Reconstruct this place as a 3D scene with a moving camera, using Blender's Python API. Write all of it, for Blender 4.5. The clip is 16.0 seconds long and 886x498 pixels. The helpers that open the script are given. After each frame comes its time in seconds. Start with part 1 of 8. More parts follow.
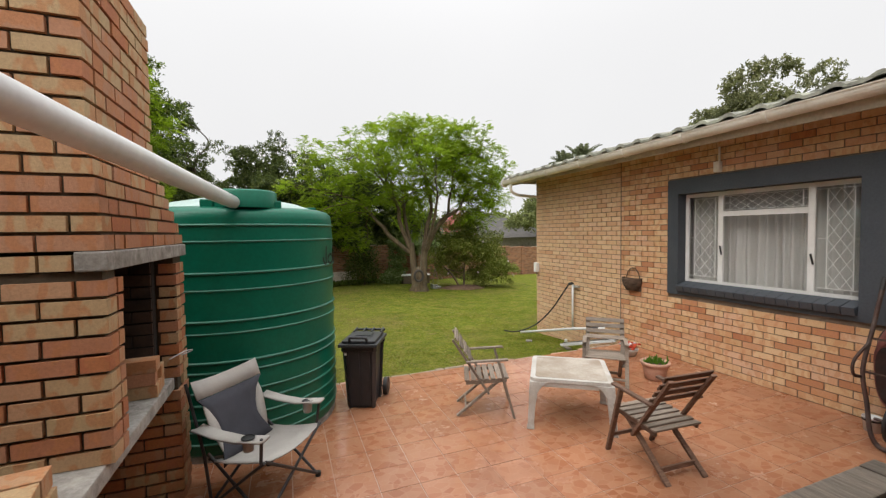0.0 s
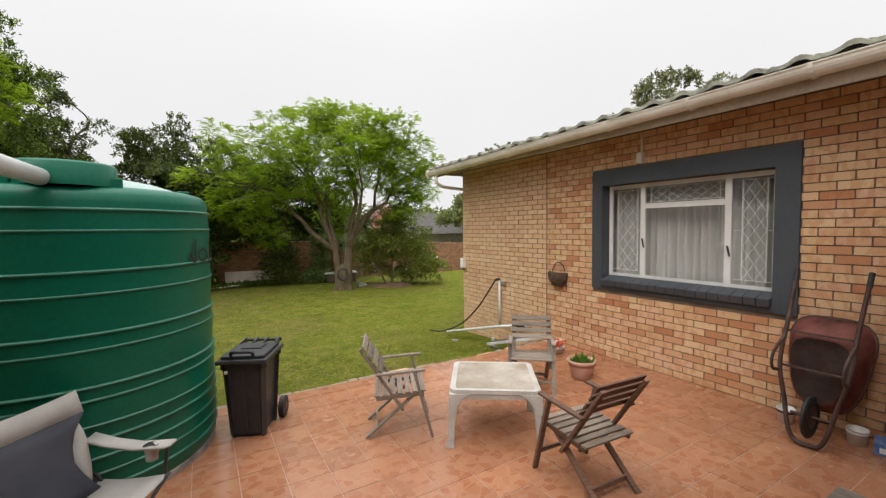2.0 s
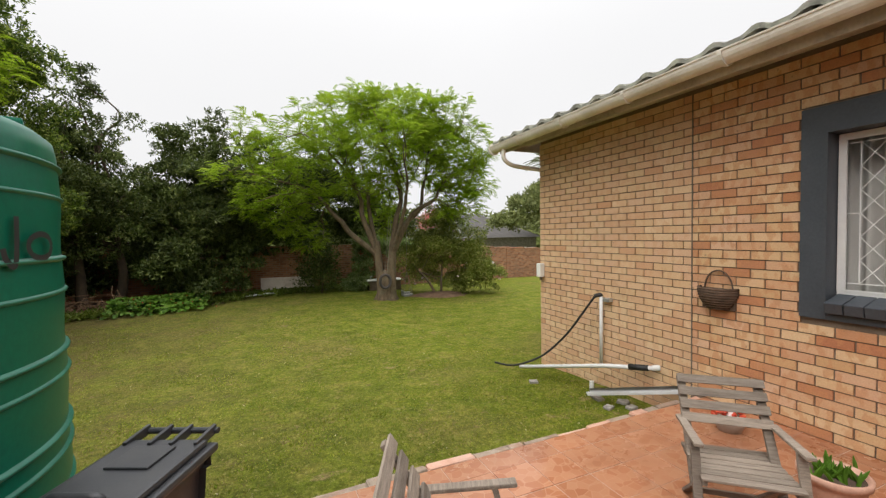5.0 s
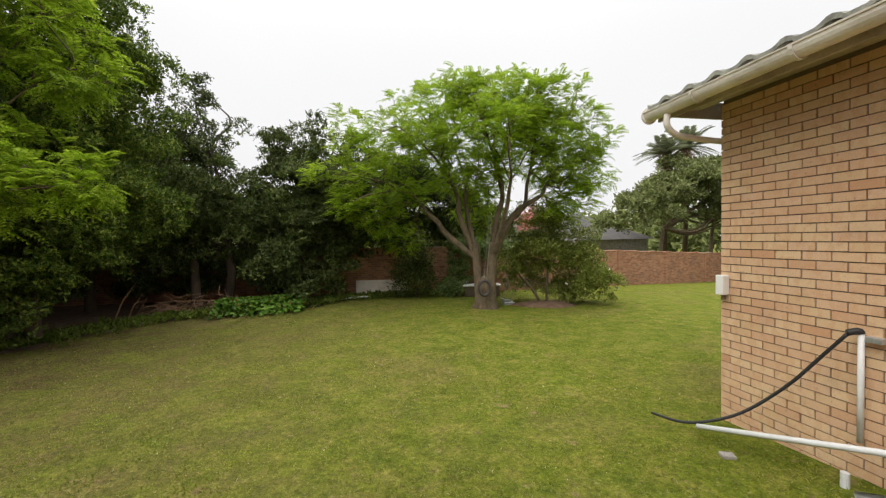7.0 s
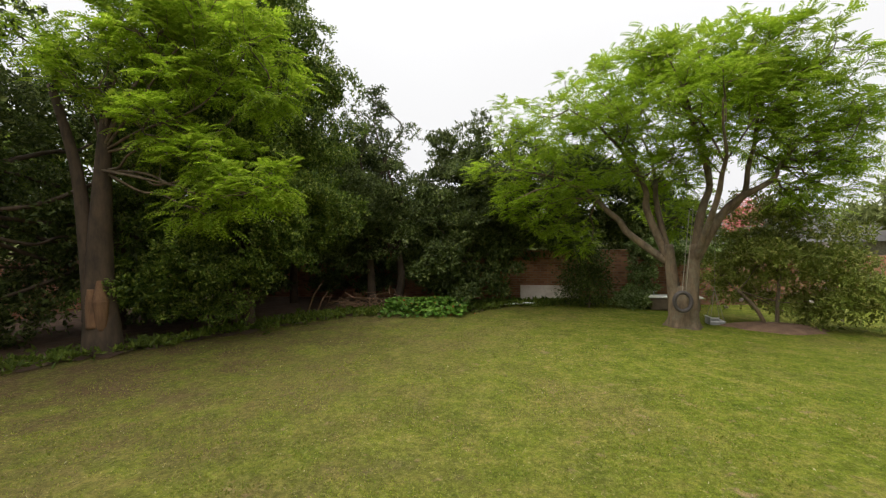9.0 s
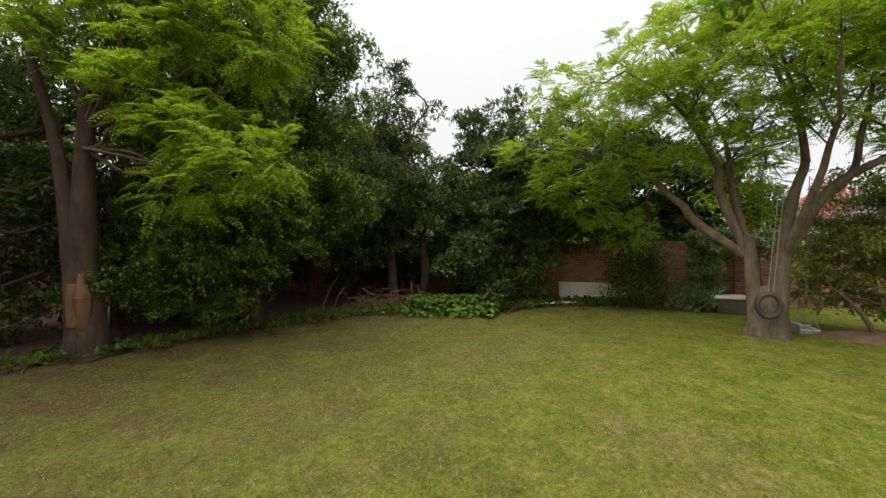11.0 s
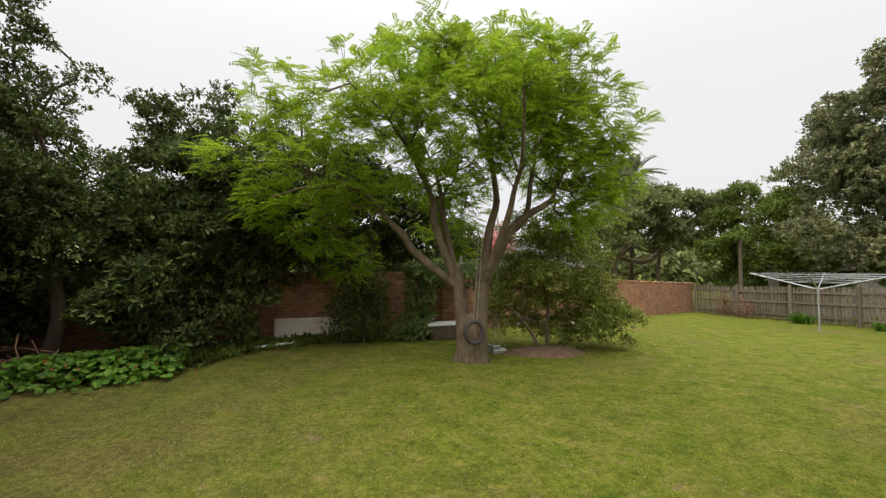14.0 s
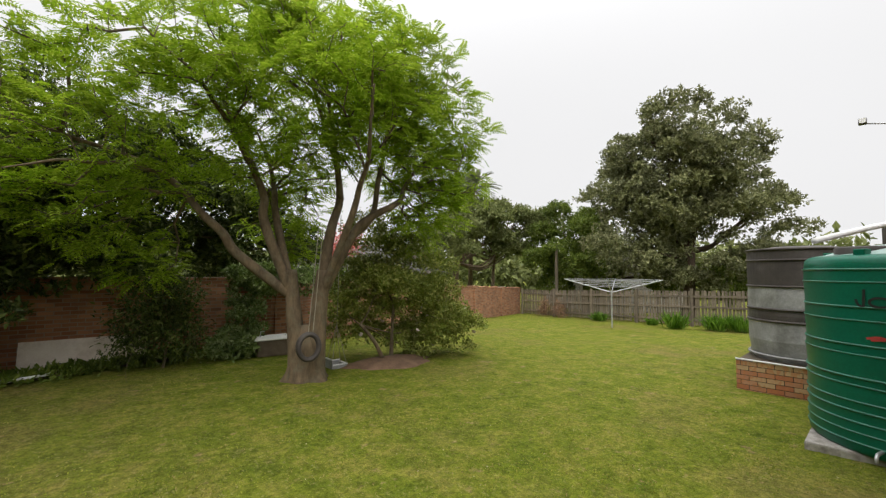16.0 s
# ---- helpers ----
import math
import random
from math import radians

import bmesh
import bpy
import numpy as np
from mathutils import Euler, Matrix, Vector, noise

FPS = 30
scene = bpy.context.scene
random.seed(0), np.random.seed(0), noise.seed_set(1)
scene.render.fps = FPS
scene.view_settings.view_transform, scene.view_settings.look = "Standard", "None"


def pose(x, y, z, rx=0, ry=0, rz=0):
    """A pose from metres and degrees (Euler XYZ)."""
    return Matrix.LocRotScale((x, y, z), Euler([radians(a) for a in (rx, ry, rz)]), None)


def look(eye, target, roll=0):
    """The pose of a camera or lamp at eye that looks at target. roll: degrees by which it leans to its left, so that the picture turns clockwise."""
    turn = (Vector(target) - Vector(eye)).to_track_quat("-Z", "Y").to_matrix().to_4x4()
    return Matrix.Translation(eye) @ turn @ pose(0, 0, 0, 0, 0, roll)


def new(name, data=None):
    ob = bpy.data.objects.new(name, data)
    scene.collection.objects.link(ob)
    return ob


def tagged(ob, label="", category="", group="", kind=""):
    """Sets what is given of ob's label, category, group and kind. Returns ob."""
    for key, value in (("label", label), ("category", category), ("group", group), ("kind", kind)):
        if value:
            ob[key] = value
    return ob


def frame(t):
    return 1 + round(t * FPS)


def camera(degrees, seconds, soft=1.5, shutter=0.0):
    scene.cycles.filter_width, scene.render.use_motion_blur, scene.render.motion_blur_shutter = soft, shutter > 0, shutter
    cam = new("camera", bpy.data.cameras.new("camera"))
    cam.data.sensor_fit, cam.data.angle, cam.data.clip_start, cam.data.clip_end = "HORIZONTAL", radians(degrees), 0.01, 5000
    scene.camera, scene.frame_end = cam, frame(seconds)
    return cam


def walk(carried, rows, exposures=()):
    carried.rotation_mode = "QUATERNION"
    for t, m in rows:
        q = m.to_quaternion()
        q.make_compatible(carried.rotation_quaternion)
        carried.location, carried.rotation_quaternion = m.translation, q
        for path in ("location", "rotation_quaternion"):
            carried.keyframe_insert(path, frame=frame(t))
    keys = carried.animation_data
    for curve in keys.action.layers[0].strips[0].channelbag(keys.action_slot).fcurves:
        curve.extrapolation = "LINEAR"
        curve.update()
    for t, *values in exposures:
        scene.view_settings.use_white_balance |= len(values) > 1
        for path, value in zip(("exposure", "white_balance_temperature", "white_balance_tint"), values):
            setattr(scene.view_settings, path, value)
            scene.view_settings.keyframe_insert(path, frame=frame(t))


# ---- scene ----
cam = camera(94.7, 16.0, soft=1.3)
PATH = [
    (0, (-0.419, -0.209, 1.8), (0.303, 1.654, 1.718), -0.8),
    (0.5, (-0.39, -0.2, 1.802), (0.48, 1.599, 1.71), -0.8),
    (1, (-0.278, -0.1, 1.79), (0.707, 1.638, 1.695), -0.7),
    (1.5, (-0.118, 0.052, 1.759), (0.896, 1.773, 1.656), -0.8),
    (2, (-0.011, 0.227, 1.74), (1.006, 1.945, 1.638), -0.7),
    (2.5, (0.045, 0.513, 1.716), (1.067, 2.229, 1.612), -0.6),
    (3, (0.152, 0.787, 1.642), (1.158, 2.512, 1.542), -0.7),
    (3.2, (0.228, 0.927, 1.607), (1.235, 2.652, 1.508), -0.7),
    (5.3, (0.84, 2.468, 1.557), (1.59, 4.321, 1.495), -0.8),
    (5.5, (0.846, 2.63, 1.542), (1.555, 4.499, 1.484), -0.7),
    (6, (0.912, 2.98, 1.539), (1.52, 4.884, 1.48), -0.9),
    (6.5, (0.958, 3.313, 1.56), (1.463, 5.247, 1.503), -0.9),
    (7, (0.94, 3.617, 1.548), (1.332, 5.578, 1.497), -0.9),
    (7.5, (0.931, 3.872, 1.551), (1.194, 5.855, 1.507), -0.8),
    (8, (0.995, 4.159, 1.53), (1.064, 6.157, 1.49), -1.0),
    (8.5, (0.967, 4.414, 1.528), (0.802, 6.407, 1.493), -0.9),
    (9, (0.917, 4.667, 1.513), (0.519, 6.627, 1.487), -0.9),
    (9.2, (0.899, 4.777, 1.504), (0.425, 6.72, 1.477), -1.0),
    (11.3, (0.627, 6.119, 1.427), (0.09, 8.045, 1.371), -0.8),
    (11.5, (0.599, 6.219, 1.454), (0.164, 8.171, 1.398), -0.7),
    (12, (0.538, 6.466, 1.459), (0.328, 8.454, 1.402), -0.7),
    (12.5, (0.567, 6.693, 1.455), (0.641, 8.691, 1.401), -0.8),
    (13, (0.673, 6.915, 1.432), (1.005, 8.888, 1.411), -0.6),
    (13.5, (0.783, 7.13, 1.418), (1.331, 9.053, 1.451), -0.4),
    (14, (0.889, 7.392, 1.408), (1.621, 9.251, 1.491), -0.1),
    (14.5, (1.062, 7.601, 1.384), (1.953, 9.388, 1.486), -0.2),
    (15, (1.229, 7.738, 1.39), (2.291, 9.43, 1.497), 0.0),
    (15.5, (1.269, 7.871, 1.39), (2.499, 9.445, 1.499), 0.2),
    (16, (1.313, 7.942, 1.395), (2.663, 9.413, 1.507), 0.3),
]
walk(cam, [(t, look(eye, target, roll)) for t, eye, target, roll in PATH], [(0, -0.07), (3.2, -0.07), (5.5, 0.0), (12.5, 0.03), (14.3, -0.1), (16, -0.08)])

# ---------------------------------------------------------------- sky and sun (overcast day)
world = bpy.data.worlds.new("world")
scene.world = world
world.use_nodes = True
wn, wl = world.node_tree.nodes, world.node_tree.links
wn.clear()
sky = wn.new("ShaderNodeTexSky")
sky.sky_type = "NISHITA"
sky.sun_disc = False
sky.sun_elevation, sky.sun_rotation = radians(47), radians(235)
sky.dust_density, sky.air_density = 8.0, 1.5
desat = wn.new("ShaderNodeHueSaturation")
desat.inputs["Saturation"].default_value = 0.25
wl.new(sky.outputs[0], desat.inputs["Color"])
scaled = wn.new("ShaderNodeMix")
scaled.data_type = "RGBA"
scaled.blend_type = "MULTIPLY"
scaled.inputs[0].default_value = 1.0
scaled.inputs[7].default_value = (0.1, 0.1, 0.1, 1)
wl.new(desat.outputs[0], scaled.inputs[6])
# the cloud layer: an even white that grows brighter towards the zenith
coord = wn.new("ShaderNodeTexCoord")
split = wn.new("ShaderNodeSeparateXYZ")
wl.new(coord.outputs["Generated"], split.inputs[0])
lift = wn.new("ShaderNodeMath")
lift.operation = "MAXIMUM"
lift.inputs[1].default_value = 0.0
wl.new(split.outputs[2], lift.inputs[0])
power = wn.new("ShaderNodeMath")
power.operation = "POWER"
power.inputs[1].default_value = 5.0
wl.new(lift.outputs[0], power.inputs[0])
level = wn.new("ShaderNodeMapRange")
level.inputs["To Min"].default_value = 0.975
level.inputs["To Max"].default_value = 4.8
wl.new(power.outputs[0], level.inputs["Value"])
cloud_noise = wn.new("ShaderNodeTexNoise")
cloud_noise.inputs["Scale"].default_value = 2.0
cloud_noise.inputs["Detail"].default_value = 4.0
wl.new(coord.outputs["Generated"], cloud_noise.inputs["Vector"])
cloud_soft = wn.new("ShaderNodeMapRange")
cloud_soft.inputs["To Min"].default_value = 0.96
cloud_soft.inputs["To Max"].default_value = 1.04
wl.new(cloud_noise.outputs[0], cloud_soft.inputs["Value"])
cloud = wn.new("ShaderNodeMath")
cloud.operation = "MULTIPLY"
wl.new(level.outputs[0], cloud.inputs[0])
wl.new(cloud_soft.outputs[0], cloud.inputs[1])
tint = wn.new("ShaderNodeCombineColor")
for i, k in enumerate((1.0, 0.997, 1.005)):
    gain = wn.new("ShaderNodeMath")
    gain.operation = "MULTIPLY"
    gain.inputs[1].default_value = k
    wl.new(cloud.outputs[0], gain.inputs[0])
    wl.new(gain.outputs[0], tint.inputs[i])
cover = wn.new("ShaderNodeMix")
cover.data_type = "RGBA"
cover.inputs[0].default_value = 0.92
wl.new(scaled.outputs[2], cover.inputs[6])
wl.new(tint.outputs[0], cover.inputs[7])
back = wn.new("ShaderNodeBackground")
back.inputs[1].default_value = 1.0
wl.new(cover.outputs[2], back.inputs[0])
wout = wn.new("ShaderNodeOutputWorld")
wl.new(back.outputs[0], wout.inputs[0])

sun = new("sun", bpy.data.lights.new("sun", "SUN"))
sun.data.energy, sun.data.angle, sun.data.color = 1.35, radians(38), (1.0, 0.96, 0.9)
sun.matrix_world = look((-16, -11, 21), (0, 0, 0))

# ---------------------------------------------------------------- materials


def nodes_of(name):
    m = bpy.data.materials.new(name)
    m.use_nodes = True
    n, l = m.node_tree.nodes, m.node_tree.links
    n.clear()
    out = n.new("ShaderNodeOutputMaterial")
    p = n.new("ShaderNodeBsdfPrincipled")
    l.new(p.outputs[0], out.inputs[0])
    return m, n, l, p, out


def ramp(n, stops):
    r = n.new("ShaderNodeValToRGB")
    while len(r.color_ramp.elements) < len(stops):
        r.color_ramp.elements.new(0.5)
    for e, (at, c) in zip(r.color_ramp.elements, stops):
        e.position, e.color = at, (*c, 1)
    return r


def noise_node(n, l, scale, detail=5.0, rough=0.6, space="Object", stretch=None):
    c = n.new("ShaderNodeTexCoord")
    t = n.new("ShaderNodeTexNoise")
    t.inputs["Scale"].default_value, t.inputs["Detail"].default_value, t.inputs["Roughness"].default_value = scale, detail, rough
    if space == "World":
        g = n.new("ShaderNodeNewGeometry")
        src = g.outputs["Position"]
    else:
        src = c.outputs[space]
    if stretch:
        mp = n.new("ShaderNodeMapping")
        mp.inputs["Scale"].default_value = stretch
        l.new(src, mp.inputs[0])
        src = mp.outputs[0]
    l.new(src, t.inputs["Vector"])
    return t


def mixed(n, l, fac, a, b, blend="MIX"):
    """Mix two colours (sockets or triples) by a factor (socket or number)."""
    x = n.new("ShaderNodeMix")
    x.data_type, x.blend_type = "RGBA", blend
    for i, v in ((0, fac), (6, a), (7, b)):
        if hasattr(v, "links"):
            l.new(v, x.inputs[i])
        else:
            x.inputs[i].default_value = v if i == 0 else (*v, 1)
    return x.outputs[2]


def bump(n, l, p, height, strength, dist=0.01):
    b = n.new("ShaderNodeBump")
    b.inputs["Strength"].default_value, b.inputs["Distance"].default_value = strength, dist
    l.new(height, b.inputs["Height"])
    l.new(b.outputs[0], p.inputs["Normal"])


def plain(name, low, high, rough=0.6, scale=6.0, fine=60.0, metal=0.0, relief=0.15, stretch=None, stain=None, stain_amount=0.5, space="World"):
    """A surface that wanders between two colours at one scale, with finer grain and, if given, stains of a third colour."""
    m, n, l, p, out = nodes_of(name)
    big = noise_node(n, l, scale, 5, 0.6, space, stretch)
    small = noise_node(n, l, fine, 3, 0.6, space, stretch)
    r = ramp(n, ((0.3, low), (0.7, high)))
    l.new(big.outputs[0], r.inputs[0])
    col = mixed(n, l, 0.25, r.outputs[0], small.outputs[0], "OVERLAY")
    if stain:
        sp = noise_node(n, l, scale * 0.6, 7, 0.7, space)
        sr = ramp(n, ((0.48, (0, 0, 0)), (0.68, (stain_amount,) * 3)))
        l.new(sp.outputs[0], sr.inputs[0])
        col = mixed(n, l, sr.outputs[0], col, stain)
    l.new(col, p.inputs["Base Color"])
    rr = n.new("ShaderNodeMapRange")
    rr.inputs["To Min"].default_value, rr.inputs["To Max"].default_value = max(0.05, rough - 0.12), min(1.0, rough + 0.12)
    l.new(big.outputs[0], rr.inputs["Value"])
    l.new(rr.outputs[0], p.inputs["Roughness"])
    p.inputs["Metallic"].default_value = metal
    if relief:
        bump(n, l, p, small.outputs[0], relief, 0.004)
    return m


def random_of(n, single):
    if single:
        return n.new("ShaderNodeObjectInfo").outputs["Random"]
    return n.new("ShaderNodeNewGeometry").outputs["Random Per Island"]


def brick_mat(name, stops, single, band, band_colour):
    """Fired clay, one colour of the ramp a brick, with a darker fire flash and pitted faces."""
    m, n, l, p, out = nodes_of(name)
    r = ramp(n, stops)
    r.color_ramp.interpolation = "LINEAR"
    l.new(random_of(n, single), r.inputs[0])
    # upright orange bands where the bricks leaned on each other in the kiln, and dark iron spots
    flash = noise_node(n, l, 1.0, 2, 0.4, "World", (17.0, 17.0, 9.0))
    fr = ramp(n, ((0.50, (0, 0, 0)), (0.57, (band, band, band))))
    l.new(flash.outputs[0], fr.inputs[0])
    col = mixed(n, l, fr.outputs[0], r.outputs[0], band_colour)
    spot = noise_node(n, l, 24.0, 4, 0.6, "World")
    sr = ramp(n, ((0.66, (0, 0, 0)), (0.74, (0.45, 0.45, 0.45))))
    l.new(spot.outputs[0], sr.inputs[0])
    col = mixed(n, l, sr.outputs[0], col, (0.15, 0.10, 0.075))
    grain = noise_node(n, l, 90.0, 4, 0.7, "World")
    col = mixed(n, l, 0.35, col, grain.outputs[0], "OVERLAY")
    dirt = noise_node(n, l, 2.2, 6, 0.65, "World")
    dr = ramp(n, ((0.55, (0, 0, 0)), (0.8, (0.3, 0.3, 0.3))))
    l.new(dirt.outputs[0], dr.inputs[0])
    col = mixed(n, l, dr.outputs[0], col, (0.20, 0.135, 0.09))
    l.new(col, p.inputs["Base Color"])
    p.inputs["Roughness"].default_value = 0.85
    bump(n, l, p, grain.outputs[0], 0.5, 0.004)
    return m


HOUSE_STOPS = ((0.0, (0.59, 0.355, 0.175)), (0.28, (0.70, 0.485, 0.28)), (0.5, (0.62, 0.36, 0.195)), (0.72, (0.67, 0.43, 0.275)), (0.87, (0.56, 0.285, 0.145)), (1.0, (0.44, 0.175, 0.082)))
EXTENSION_STOPS = ((0.0, (0.64, 0.42, 0.235)), (0.35, (0.71, 0.50, 0.305)), (0.6, (0.64, 0.40, 0.235)), (0.85, (0.67, 0.44, 0.28)), (1.0, (0.58, 0.32, 0.175)))
BRAAI_STOPS = ((0.0, (0.43, 0.30, 0.16)), (0.4, (0.47, 0.31, 0.165)), (0.6, (0.43, 0.215, 0.12)), (0.8, (0.41, 0.185, 0.10)), (1.0, (0.40, 0.135, 0.055)))
M_brick = brick_mat("face brick", HOUSE_STOPS, True, 0.5, (0.54, 0.25, 0.11))
M_brick_far = brick_mat("face brick joined", HOUSE_STOPS, False, 0.5, (0.54, 0.25, 0.11))
M_brick_ext = brick_mat("buff face brick", EXTENSION_STOPS, True, 0.4, (0.60, 0.33, 0.18))
M_brick_ext_far = brick_mat("buff face brick joined", EXTENSION_STOPS, False, 0.4, (0.60, 0.33, 0.18))
M_bbrick = brick_mat("rough brick", BRAAI_STOPS, True, 0.65, (0.44, 0.175, 0.065))
M_bbrick_far = brick_mat("rough brick joined", BRAAI_STOPS, False, 0.65, (0.44, 0.175, 0.065))
M_mortar = plain("mortar", (0.14, 0.105, 0.075), (0.23, 0.175, 0.13), 0.95, 5, 80, relief=0.4, stain=(0.1, 0.075, 0.055))
M_mortar_dark = plain("sooty mortar", (0.05, 0.040, 0.026), (0.11, 0.085, 0.055), 0.95, 5, 80, relief=0.4)
M_sootbrick = plain("sooty firebrick", (0.016, 0.012, 0.010), (0.075, 0.045, 0.030), 0.95, 7, 60, relief=0.5)
M_soot = plain("soot", (0.012, 0.011, 0.01), (0.03, 0.026, 0.022), 0.95, 4, 40)
M_concrete = plain("concrete", (0.22, 0.20, 0.175), (0.44, 0.415, 0.375), 0.9, 11, 70, relief=0.8, stain=(0.10, 0.085, 0.07), stain_amount=0.75)
M_grout = plain("grout", (0.36, 0.225, 0.165), (0.50, 0.33, 0.25), 0.9, 8, 80)
M_blue = plain("slate blue paint", (0.050, 0.058, 0.070), (0.068, 0.078, 0.092), 0.55, 3, 50, relief=0.2)
M_white = plain("white gloss paint", (0.78, 0.77, 0.74), (0.87, 0.86, 0.83), 0.35, 5, 60, relief=0.05)
M_gutter = plain("cream painted gutter", (0.70, 0.65, 0.55), (0.84, 0.80, 0.71), 0.45, 2.5, 40, relief=0.08, stain=(0.33, 0.25, 0.16), stain_amount=0.35)
M_fascia = plain("weathered fascia", (0.42, 0.36, 0.27), (0.58, 0.51, 0.40), 0.7, 3, 40, stain=(0.16, 0.11, 0.07))
M_pvc = plain("white plastic pipe", (0.66, 0.66, 0.65), (0.78, 0.78, 0.77), 0.35, 3, 30, relief=0.03, stain=(0.42, 0.38, 0.32), stain_amount=0.25)
M_black = plain("black rubber", (0.012, 0.012, 0.013), (0.03, 0.03, 0.03), 0.55, 8, 80)
M_bin = plain("charcoal plastic", (0.026, 0.027, 0.030), (0.045, 0.046, 0.050), 0.42, 5, 120, relief=0.08, stain=(0.09, 0.085, 0.08), stain_amount=0.25)
M_tank = plain("green polyethylene", (0.0025, 0.112, 0.064), (0.004, 0.138, 0.082), 0.34, 1.2, 40, relief=0.03)
M_tank.node_tree.nodes["Principled BSDF"].inputs["Specular IOR Level"].default_value = 0.3
M_rib = plain("scuffed green rib", (0.0096, 0.12, 0.076), (0.028, 0.168, 0.112), 0.35, 6, 50, relief=0.04)
M_lidpale = plain("pale tank top", (0.30, 0.42, 0.38), (0.42, 0.54, 0.50), 0.35, 3, 40)
M_tankgrey = plain("grey polyethylene", (0.22, 0.22, 0.215), (0.36, 0.36, 0.35), 0.6, 2.5, 40, stain=(0.07, 0.066, 0.06), stain_amount=0.7)
M_tankdark = plain("dark band", (0.034, 0.028, 0.025), (0.075, 0.062, 0.055), 0.7, 3, 40, stain=(0.2, 0.2, 0.19), stain_amount=0.3)
M_writing = plain("black paint", (0.01, 0.01, 0.01), (0.02, 0.018, 0.018), 0.6, 9, 60, relief=0)
M_redmark = plain("red paint", (0.4, 0.03, 0.03), (0.5, 0.06, 0.05), 0.6, 9, 60, relief=0)
M_metal = plain("galvanised steel", (0.42, 0.43, 0.44), (0.58, 0.59, 0.60), 0.45, 8, 60, metal=0.7)
M_dsteel = plain("dark steel", (0.03, 0.03, 0.033), (0.07, 0.066, 0.064), 0.5, 9, 60, metal=0.4)
M_rust = plain("rusted brown paint", (0.040, 0.024, 0.020), (0.10, 0.045, 0.032), 0.75, 7, 60, stain=(0.16, 0.14, 0.12), relief=0.4)
M_redtub = plain("faded red paint", (0.28, 0.075, 0.06), (0.40, 0.16, 0.13), 0.6, 5, 60, stain=(0.06, 0.028, 0.022), stain_amount=0.8)
M_terracotta = plain("terracotta", (0.47, 0.26, 0.18), (0.58, 0.35, 0.26), 0.8, 6, 70, stain=(0.5, 0.4, 0.33))
M_soil = plain("soil", (0.05, 0.032, 0.02), (0.11, 0.072, 0.046), 0.98, 5, 40, relief=1.0)
M_mulch = plain("leaf litter", (0.05, 0.028, 0.015), (0.13, 0.075, 0.042), 0.98, 6, 50, relief=1.0, stain=(0.17, 0.12, 0.08))
M_plastic_tab = plain("grimy white plastic", (0.40, 0.378, 0.345), (0.55, 0.53, 0.49), 0.5, 4, 60, stain=(0.25, 0.19, 0.13), stain_amount=0.5)
M_dirtytop = plain("dirt caked plastic", (0.25, 0.195, 0.14), (0.46, 0.41, 0.35), 0.7, 3.5, 50, stain=(0.22, 0.15, 0.09), stain_amount=0.7)
M_canvas = plain("light grey canvas", (0.359, 0.335, 0.304), (0.452, 0.429, 0.39), 0.85, 4, 250, relief=0.35)
M_canvas_dark = plain("charcoal canvas", (0.035, 0.036, 0.046), (0.065, 0.066, 0.08), 0.85, 4, 250, relief=0.35)
M_curtain = plain("white curtain", (0.49, 0.475, 0.446), (0.576, 0.562, 0.533), 0.9, 3, 200, relief=0.1)
M_dark_room = plain("dim room", (0.10, 0.095, 0.09), (0.15, 0.14, 0.13), 0.9)
M_rooftile = plain("weathered concrete tile", (0.12, 0.12, 0.10), (0.33, 0.325, 0.27), 0.9, 9, 60, relief=0.6, stain=(0.46, 0.48, 0.36), stain_amount=0.75)
M_wicker = plain("brown wicker", (0.055, 0.035, 0.022), (0.14, 0.09, 0.06), 0.85, 14, 90, relief=0.6)
M_rope = plain("rope", (0.22, 0.2, 0.15), (0.32, 0.29, 0.22), 0.9, 20, 120)
M_board = plain("pale board", (0.62, 0.52, 0.43), (0.74, 0.65, 0.56), 0.7, 3, 50, stain=(0.3, 0.22, 0.15))
M_bark = plain("grey brown bark", (0.065, 0.045, 0.026), (0.20, 0.142, 0.085), 0.95, 9, 45, relief=1.0, stretch=(1, 1, 0.35), stain=(0.16, 0.15, 0.10), stain_amount=0.6)
M_edge = plain("broken screed edge", (0.19, 0.14, 0.10), (0.38, 0.31, 0.24), 0.95, 9, 70, relief=0.9, stain=(0.34, 0.15, 0.085), stain_amount=0.6)
M_farroof = plain("dark far roof", (0.055, 0.05, 0.046), (0.12, 0.11, 0.10), 0.9, 2, 20)
M_mound = plain("reddish bare soil", (0.10, 0.058, 0.034), (0.19, 0.115, 0.07), 0.98, 5, 40, relief=1.0)
M_torn = plain("torn heartwood", (0.09, 0.048, 0.024), (0.24, 0.13, 0.063), 0.9, 9, 60, relief=1.0, stretch=(1, 1, 0.2))
M_bark_dark = plain("dark bark", (0.042, 0.030, 0.019), (0.115, 0.078, 0.048), 0.95, 7, 45, relief=1.0, stretch=(1, 1, 0.35))
M_deadwood = plain("bare rotting wood", (0.16, 0.085, 0.045), (0.32, 0.19, 0.11), 0.9, 6, 50, relief=0.8, stretch=(1, 1, 0.3))
M_petal_pink = plain("coral petals", (0.60, 0.17, 0.14), (0.72, 0.28, 0.24), 0.6)
M_petal_white = plain("pale pink petals", (0.66, 0.52, 0.50), (0.78, 0.68, 0.66), 0.6)
M_petal_red = plain("red petals", (0.46, 0.035, 0.02), (0.62, 0.09, 0.03), 0.6)
